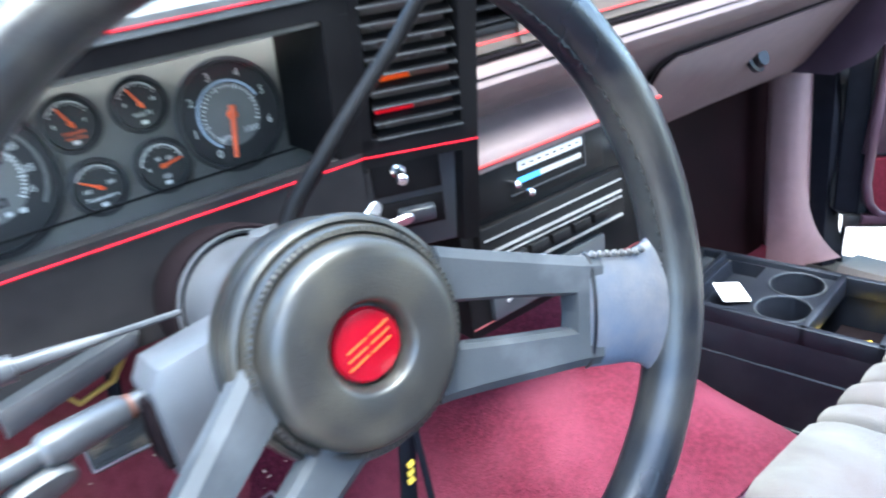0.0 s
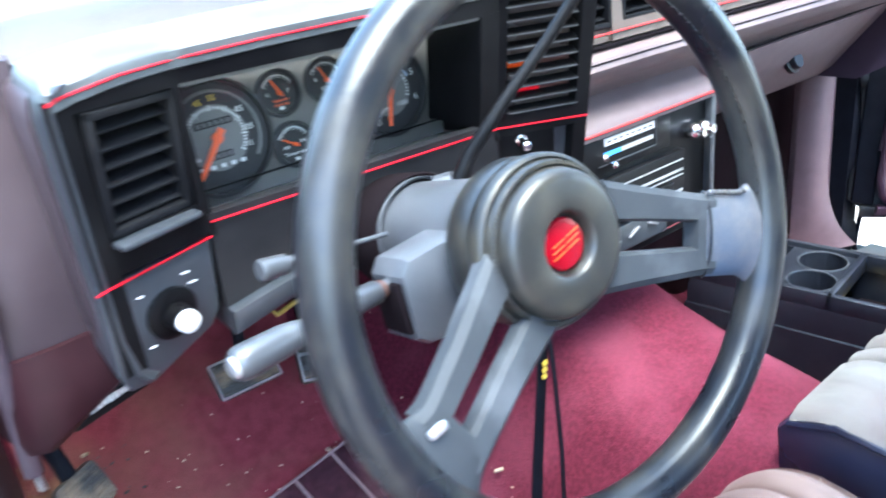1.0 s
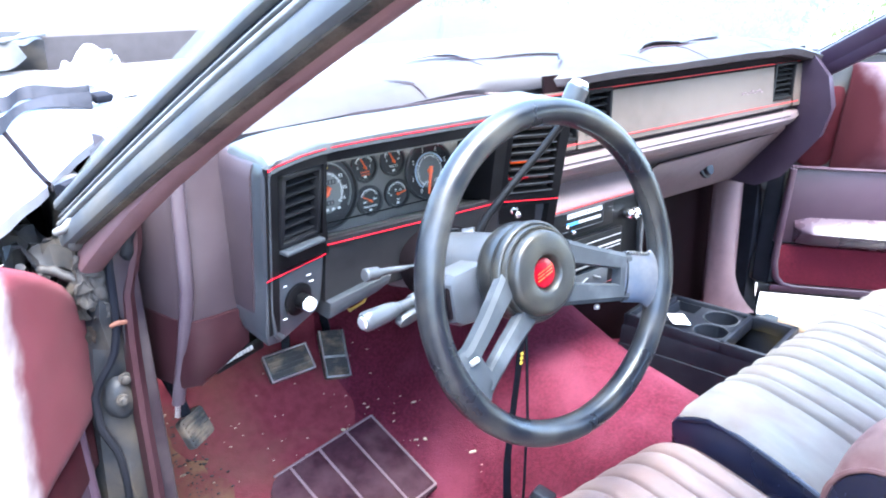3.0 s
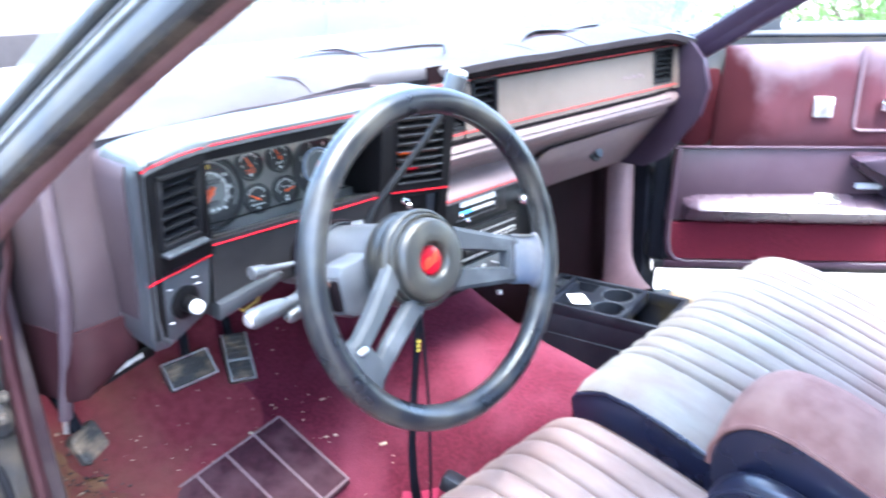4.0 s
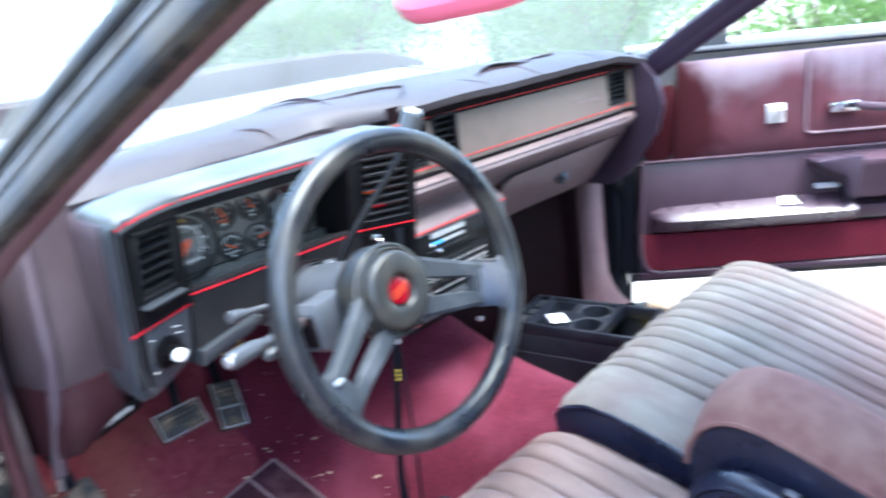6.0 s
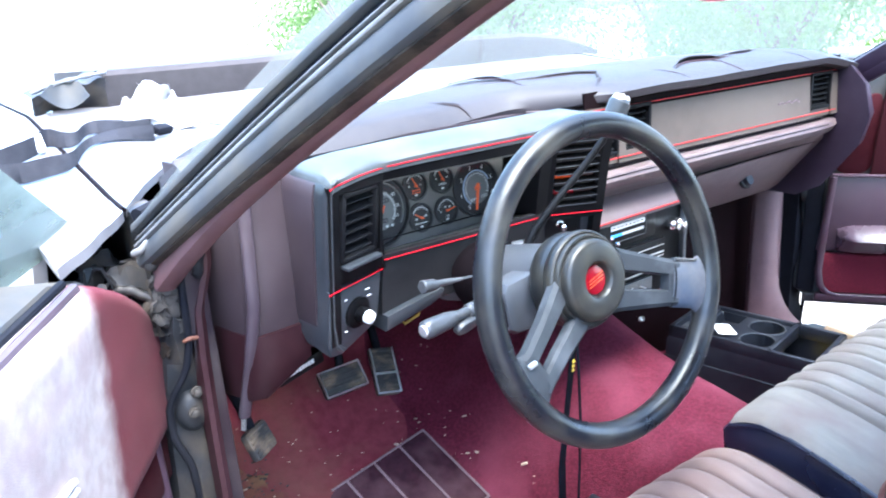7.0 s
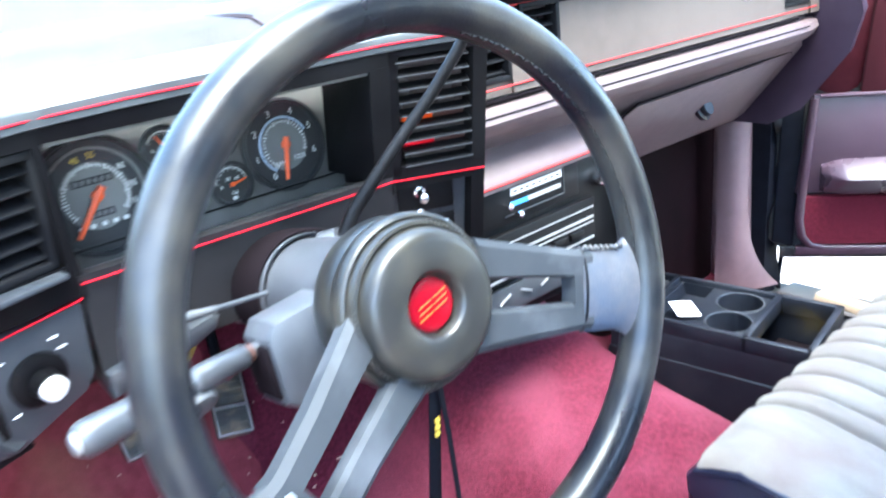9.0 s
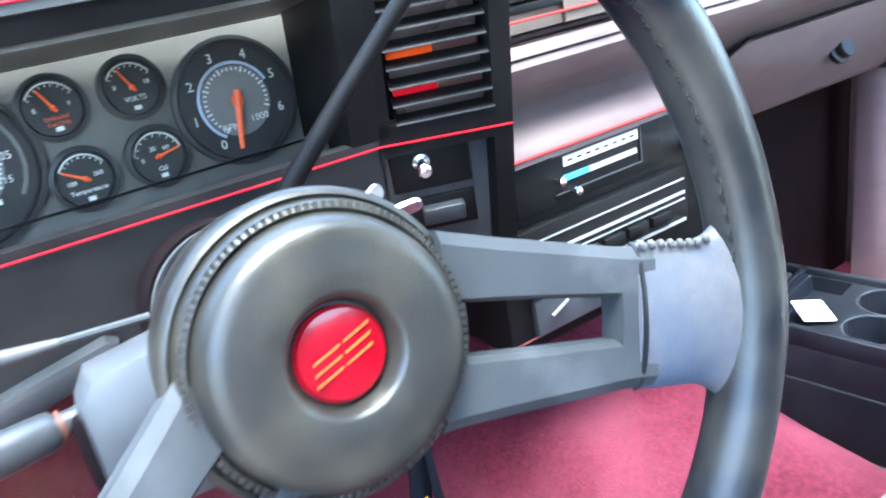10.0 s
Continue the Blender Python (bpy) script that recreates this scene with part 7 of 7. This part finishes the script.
    # belt mouldings
    b = nb()
    tube(b, [at(s, z, -0.006) for s, z in ((0.02 if side > 0 else 0.13, 0.992), (0.5, 0.984), (1.118, 0.976))], 0.0036 if side > 0 else 0.0045, 8)
    part("belt_weatherstrip", b, M_seal, ob, "black belt weatherstrip")
    if side < 0:
        b = nb()
        tube(b, [at(s, z, 0.004) for s, z in ((0.13, 0.986), (0.5, 0.978), (1.118, 0.970))], 0.006, 8)
        part("belt_trim", b, M_mould, ob, "grey-mauve trim edge under the glass")
    b = nb()
    tube(b, [at(s, z, -0.17) for s, z in ((0.0 if side > 0 else 0.13, 1.0), (0.5, 0.993), (1.12, 0.984))], 0.010, 8)
    part("outer_moulding", b, M_silver, ob, "bright outer belt moulding")
    if glass_up:
        b = nb()
        prism(b, [(-0.10, 0.985), (0.02, 1.068), (0.095, 1.12), (0.30, 1.20), (0.50, 1.24), (1.08, 1.225), (1.08, 0.985)], lambda u, v, w: at(u, v, w), -0.075, -0.070)
        pane = part("window_glass", b, M_tint, ob, "green-tinted raised window glass")
        pane.visible_shadow = False
    # outside mirror
    b = nb()
    if side > 0:
        prism(b, [(0.116, 0.996), (0.138, 1.020), (0.193, 1.050), (0.224, 1.060), (0.230, 1.050), (0.232, 0.992)], lambda u, v, w: at(u, v, w), -0.060, -0.150, 0.006)
        mr = part("outside_mirror", b, M_darkpaint, ob, "grey wedge-shaped outside mirror", 40)
        b = nb()
        tube(b, [at(q, z, -0.056) for q, z in ((0.100, 0.992), (0.138, 1.018), (0.193, 1.048), (0.224, 1.062))], 0.0034, 8)
        part("mirror_edge", b, M_silver, mr, "bright edge strip")
        b = nb()
        prism(b, [(0.108, 1.008), (0.138, 1.036), (0.193, 1.062), (0.220, 1.066), (0.193, 1.054), (0.138, 1.024)], lambda u, v, w: at(u, v, w), -0.065, -0.140, 0.002)
        part("mirror_top", b, M_black, mr, "dark upper shell")
    else:
        loops = []
        for k, (dz, g) in enumerate(((0.004, 0.75), (0.02, 0.95), (0.06, 1.0), (0.085, 0.85), (0.095, 0.5))):
            loops.append([at(0.10 + a * g, 1.0 + dz, -0.16 + c * g) for a, c in ((-0.05, 0.02), (-0.06, -0.06), (-0.02, -0.14), (0.05, -0.15), (0.06, -0.04), (0.05, 0.03))])
        rings(b, loops)
        mr = part("outside_mirror", b, M_black, ob, "dark painted outside mirror", 40)
        b = nb()
        box(b, at(0.158, 1.052, -0.21), (0.004, 0.11, 0.07), frame_of((0, 0, 0), D, N), 0.004)
        part("mirror_glass", b, M_chrome, mr)
    return ob


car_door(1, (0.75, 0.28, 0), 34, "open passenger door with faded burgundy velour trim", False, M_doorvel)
car_door(-1, (-0.80, 0.33, -0.045), 31, "open driver door with faded burgundy velour trim and raised glass", True, M_doorfaded)

# ---- bonnet, wing and cowl seen through and beside the windshield ----
body = thing("front_body", (0, 1.4, 0.3), "silver front body of the car: bonnet, wings and cowl", "car body", kind="structure")
REAR = ((0.0, 0.80), (0.45, 0.76), (0.572, 0.685), (0.645, 0.60), (0.702, 0.523), (0.738, 0.462), (0.773, 0.393), (0.825, 0.305), (0.87, 0.25))


def hood_z(x, y):
    """The bonnet rises towards the front and falls off to the wings."""
    return 0.962 + 0.008 * (1 - (x / 0.9) ** 2) + 0.107 * min(max(y - 0.45, 0), 0.62) - 0.10 * max(0, abs(x) - 0.80)


def panel(name, a, b, y1, lift, label, s=1, jag=0.0):
    def fn(u, v):
        x = a + (b - a) * u
        y0 = lerp_path(REAR, abs(x)) + jag * noise.noise(Vector((x * 40, 1, 0)))
        y = y0 + (y1 - y0) * v
        return Vector((x * (1 - 0.03 * v), y, hood_z(x, y) + lift))
    return part(name, sheet(nb(), fn, 30, 24, 0.012), M_paint, body, label, 50)


panel("bonnet", -0.758, 0.758, 2.30, 0.0, "pale silver bonnet")
for s in (-1, 1):
    panel("wing", s * 0.764, s * 0.87, 2.30, -0.001, "pale silver wing top", s, 0.008)
    part("wing_side", sheet(nb(), lambda u, v: Vector((s * (0.868 + 0.025 * math.sin(math.pi * u)), 0.42 + 1.90 * v, 0.30 + 0.655 * u)), 10, 20, 0.015), M_paint, body, "", 60)
    b = nb()
    box(b, (s * 0.815, 0.50, 0.80), (0.10, 0.28, 0.02), bevel=0.005)
    box(b, (s * 0.775, 0.66, 0.87), (0.19, 0.02, 0.13), bevel=0.004)
    part("cavity_floor", b, M_dark, body)
    b = nb()
    r = random.Random(9)
    for k in range(11):
        p = Vector((s * r.uniform(0.73, 0.84), r.uniform(0.36, 0.58), 0.825))
        q = p + Vector((r.uniform(-0.05, 0.05), r.uniform(-0.06, 0.06), r.uniform(0.04, 0.09)))
        dense = [p.lerp(q, t / 7) + 0.012 * noise.noise_vector(p.lerp(q, t / 7) * 22) for t in range(8)]
        tube(b, dense, [r.uniform(0.003, 0.008) for _ in dense], 9, flat=r.uniform(0.3, 1.0))
    sheet(b, lambda u, v: Vector((s * (0.735 + 0.09 * u), 0.37 + 0.12 * v, 0.865 + 0.05 * noise.noise(Vector((u * 4, v * 4, 2))) + 0.03 * u)), 12, 12, 0.003)
    part("crumpled_brackets", b, M_grime, body, "crumpled rusty brackets and wiring in the cavity")
for s in (-1, 1):
    b = nb()
    tube(b, [(s * 0.761 * (1 - 0.03 * v), 0.42 + 1.88 * v, hood_z(0.761, 0.42 + 1.88 * v) - 0.001) for v in np.linspace(0, 1, 40)], 0.004, 6)
    part("panel_gap", b, M_dark, body, "dark gap between bonnet and wing")
# raised section of the bonnet, its end torn and bent
b = nb()
def ridge(x):
    return lerp_path(((-0.605, 1.103), (-0.26, 1.101), (0.19, 1.111), (0.545, 1.105), (0.68, 1.092), (0.78, 1.068), (0.86, 1.040)), x)
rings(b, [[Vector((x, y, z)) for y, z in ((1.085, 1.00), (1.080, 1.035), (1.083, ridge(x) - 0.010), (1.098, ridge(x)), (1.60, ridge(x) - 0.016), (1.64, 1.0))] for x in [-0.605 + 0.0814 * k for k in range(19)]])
part("raised_section", b, M_raised, body, "raised face across the bonnet, shade in its taupe")
b = nb()
def torn(u, v):
    x = -0.603 - 0.137 * u
    fold = 0.5 + 0.5 * math.sin(u * 11)
    y = 1.080 + (0.050 * math.sin(math.pi * u) * (1 - v)) + 0.012 * fold * (1 - v)
    z = 1.030 + (0.072 - 0.030 * u) * v + 0.006 * noise.noise(Vector((u * 6, v * 4, 5)))
    return Vector((x, y + 0.10 * max(0, v - 0.85) / 0.15, z))
sheet(b, torn, 30, 16, 0.003)
part("bent_corner", b, M_grime, body, "bent grimy metal corner", 50)
b = nb()
sheet(b, lambda u, v: Vector((-0.655 - 0.052 * u + 0.018 * v * (0.5 - u) * 2 - 0.008 * v, 1.060 - 0.024 * v + 0.018 * math.sin(math.pi * u), 1.088 - 0.049 * v * (0.35 + 0.65 * math.sin(math.pi * min(1, u * 0.9 + 0.1))))), 12, 10, 0.0015)
part("torn_flap", b, M_darkpaint, body, "bright torn flap of sheet metal", 50)
b = nb()
tube(b, [Vector((-0.600 - 0.142 * k / 14, 1.072 + 0.004 * math.sin(k * 1.7), 1.100 - 0.026 * (k / 14) ** 1.5)) for k in range(15)], [0.004 + 0.0015 * math.sin(k * 2.1) for k in range(15)], 8)
part("torn_lip", b, M_flange, body, "pale curled upper lip", 50)

# webbing strap with a loop, its two strands lying across the gap
def strand(bm, path, lean, wide):
    line = rounded([Vector((x, y)) for x, y in path], 3, False)
    loops = []
    for k, (x, y) in enumerate(line):
        q = k / (len(line) - 1)
        tw = lean + 0.35 * math.sin(q * 7)
        up = Vector((0.25 * math.cos(tw), 0.9 * math.cos(tw), 0)) * wide + Vector((0, 0, math.sin(tw) * wide))
        p = Vector((x, y, hood_z(x, y) + 0.003 + wide * abs(math.sin(tw)) * 0.9))
        n = Vector((0.0012, -0.0012, 0.0006))
        loops.append([p - up - n, p + up - n, p + up + n, p - up + n])
    rings(bm, loops)
b = nb()
strand(b, ((-0.862, 0.725), (-0.84, 0.735), (-0.80, 0.752), (-0.778, 0.800), (-0.764, 0.812), (-0.752, 0.785), (-0.730, 0.785), (-0.705, 0.850), (-0.680, 0.858), (-0.655, 0.800), (-0.615, 0.770)), 1.0, 0.015)
strand(b, ((-0.866, 0.668), (-0.840, 0.632), (-0.800, 0.632), (-0.765, 0.650), (-0.735, 0.735), (-0.705, 0.785), (-0.665, 0.785), (-0.620, 0.745)), 0.75, 0.015)
strap = tagged(part("webbing_strap", b, M_rag, None, smooth=60), "grey webbing strap lying twisted across the wing", "strap")
b = nb()
box(b, (-0.600, 0.762, hood_z(0.6, 0.762) + 0.013), (0.034, 0.022, 0.016), pose(0, 0, 0, 20, 0, 25), 0.006)
part("strap_end", b, M_seal, strap, "dark sewn strap end")
b = nb()
box(b, (-0.789, 0.772, hood_z(0.789, 0.772) + 0.017), (0.016, 0.010, 0.030), pose(0, 0, 0, -15, 0, 30), 0.003)
part("strap_keeper", b, M_paper, strap, "white keeper loop")
b = nb()
def rag(u, v):
    x, y = -0.630 + 0.150 * u, 0.800 + 0.20 * v
    ridge = abs(noise.noise(Vector((u * 3.1, v * 3.6, 7)))) + 0.5 * abs(noise.noise(Vector((u * 8, v * 7, 2))))
    edge = min(1, 6 * min(u, 1 - u, v, 1 - v))
    x += 0.035 * noise.noise(Vector((v * 6, u * 2, 3)))
    y += 0.04 * noise.noise(Vector((u * 6, v * 2, 5)))
    return Vector((x, y, hood_z(x, y) + 0.003 + edge * (0.050 * ridge + 0.012 * smoothstep(0.2, 0.9, v) * math.sin(math.pi * u))))
sheet(b, rag, 36, 36, 0.002)
tagged(part("rag", b, M_cloth, None, smooth=60), "crumpled white rag lying on the bonnet", "rag")
bm = nb()
box(bm, (0, 2.36, 0.62), (1.72, 0.06, 0.62), bevel=0.03)
part("nose_panel", bm, M_paint, body)
part("cowl", sheet(nb(), lambda u, v: Vector((-0.64 + 1.28 * u, 0.45 + 0.18 * (1 - (2 * u - 1) ** 2) + (0.35 - 0.16 * (1 - (2 * u - 1) ** 2)) * v, 0.93 + 0.02 * v)), 20, 6, 0.01), M_black, body, "dark cowl below the glass")

# ---- ground, grass and bushes ----
ground = nb()
sheet(ground, lambda u, v: Vector((-250 + 500 * u, -250 + 500 * v, 0)), 40, 40)
tagged(part("ground", ground, M_ground, None, "pale sunlit gravel yard"), category="ground", kind="structure")


def grass_patch(name, x0, x1, y0, y1, count, h, seed):
    r = random.Random(seed)
    b = nb()
    for _ in range(count):
        x, y = r.uniform(x0, x1), r.uniform(y0, y1)
        a, lean, hh, w = r.uniform(0, 6.28), r.uniform(0.05, 0.5), h * r.uniform(0.4, 1.2), r.uniform(0.003, 0.008)
        d, sd = Vector((math.cos(a), math.sin(a), 0)), Vector((-math.sin(a), math.cos(a), 0))
        p = Vector((x, y, 0))
        m1, tip = p + d * lean * hh * 0.35 + Vector((0, 0, hh * 0.6)), p + d * lean * hh + Vector((0, 0, hh))
        v = [b.verts.new(q) for q in (p + sd * w, p - sd * w, m1 - sd * w * 0.7, m1 + sd * w * 0.7, tip)]
        b.faces.new(v[:4])
        b.faces.new((v[3], v[2], v[4]))
    return tagged(part(name, b, M_grass, None, "tall green grass at the edge of the yard", 0), category="grass", kind="stuff")


def bush(x, y, r, h, seed, leaves=11000, kind_name="bush"):
    rr = random.Random(seed)
    ob = thing(kind_name, (x, y, 0), "leafy green bush at the edge of the yard" if kind_name == "bush" else "leafy green tree beyond the yard, some added out of view", kind_name, "bushes round the yard")
    b = nb()
    tips = []
    for k in range(7):
        a = rr.uniform(0, 6.28)
        tip = Vector((x + r * 0.6 * math.cos(a), y + r * 0.6 * math.sin(a), h * rr.uniform(0.5, 0.85)))
        tube(b, [(x, y, 0), (x + 0.1 * math.cos(a), y + 0.1 * math.sin(a), h * 0.25), tip], [0.06 + h * 0.01, 0.04, 0.012], 6)
        tips.append(tip)
    part("trunk", b, M_bark, ob)
    b = nb()
    clumps = [(Vector((x + r * rr.uniform(-0.8, 0.8), y + r * rr.uniform(-0.8, 0.8), h * rr.uniform(0.12, 0.88))), r * rr.uniform(0.25, 0.5)) for _ in range(30)]
    for _ in range(leaves):
        c, cr = rr.choice(clumps)
        p = c + Vector((rr.gauss(0, 1), rr.gauss(0, 1), rr.gauss(0, 1))).normalized() * cr * rr.uniform(0.5, 1.05)
        if p.z < 0.02:
            continue
        s = rr.uniform(0.018, 0.046) * (1 + h * 0.06)
        q = Euler((rr.uniform(0, 6.28), rr.uniform(0, 6.28), rr.uniform(0, 6.28))).to_matrix()
        v = [b.verts.new(p + q @ Vector(o)) for o in ((-s, 0, 0), (0, -s * 0.45, s * 0.1), (s, 0, 0), (0, s * 0.45, s * 0.1))]
        b.faces.new(v)
    part("crown", b, M_leaf, ob, smooth=0)


grass_patch("grass", 3.0, 6.5, -5.0, 1.5, 14000, 0.22, 1)
grass_patch("grass", 3.5, 9.0, 6.5, 10.0, 9000, 0.35, 2)
for k, (x, y, r, h) in enumerate(((6.5, -1.0, 1.2, 1.15), (7.0, 1.5, 1.3, 1.3), (7.2, 4.0, 1.4, 2.1), (8, -3.5, 1.4, 1.2), (5.2, 9.6, 1.5, 2.4), (7.0, 8.5, 1.6, 2.6), (8.6, 10.6, 1.8, 3.0), (10.4, 8.2, 1.8, 3.0), (9.6, 5.6, 1.7, 2.7), (6.4, 11.8, 1.8, 2.9))):
    bush(x, y, r, h, k + 10)
# last six are unseen, added as a dark horizon for wheel reflections
for k, (x, y) in enumerate(((12, 6), (9, 13), (-8, 9), (-10, 3), (-10, -3), (-8, -9), (-1, -11), (6, -10))):
    bush(x, y, 2.6, 5.5, k + 50, 14000, "tree")
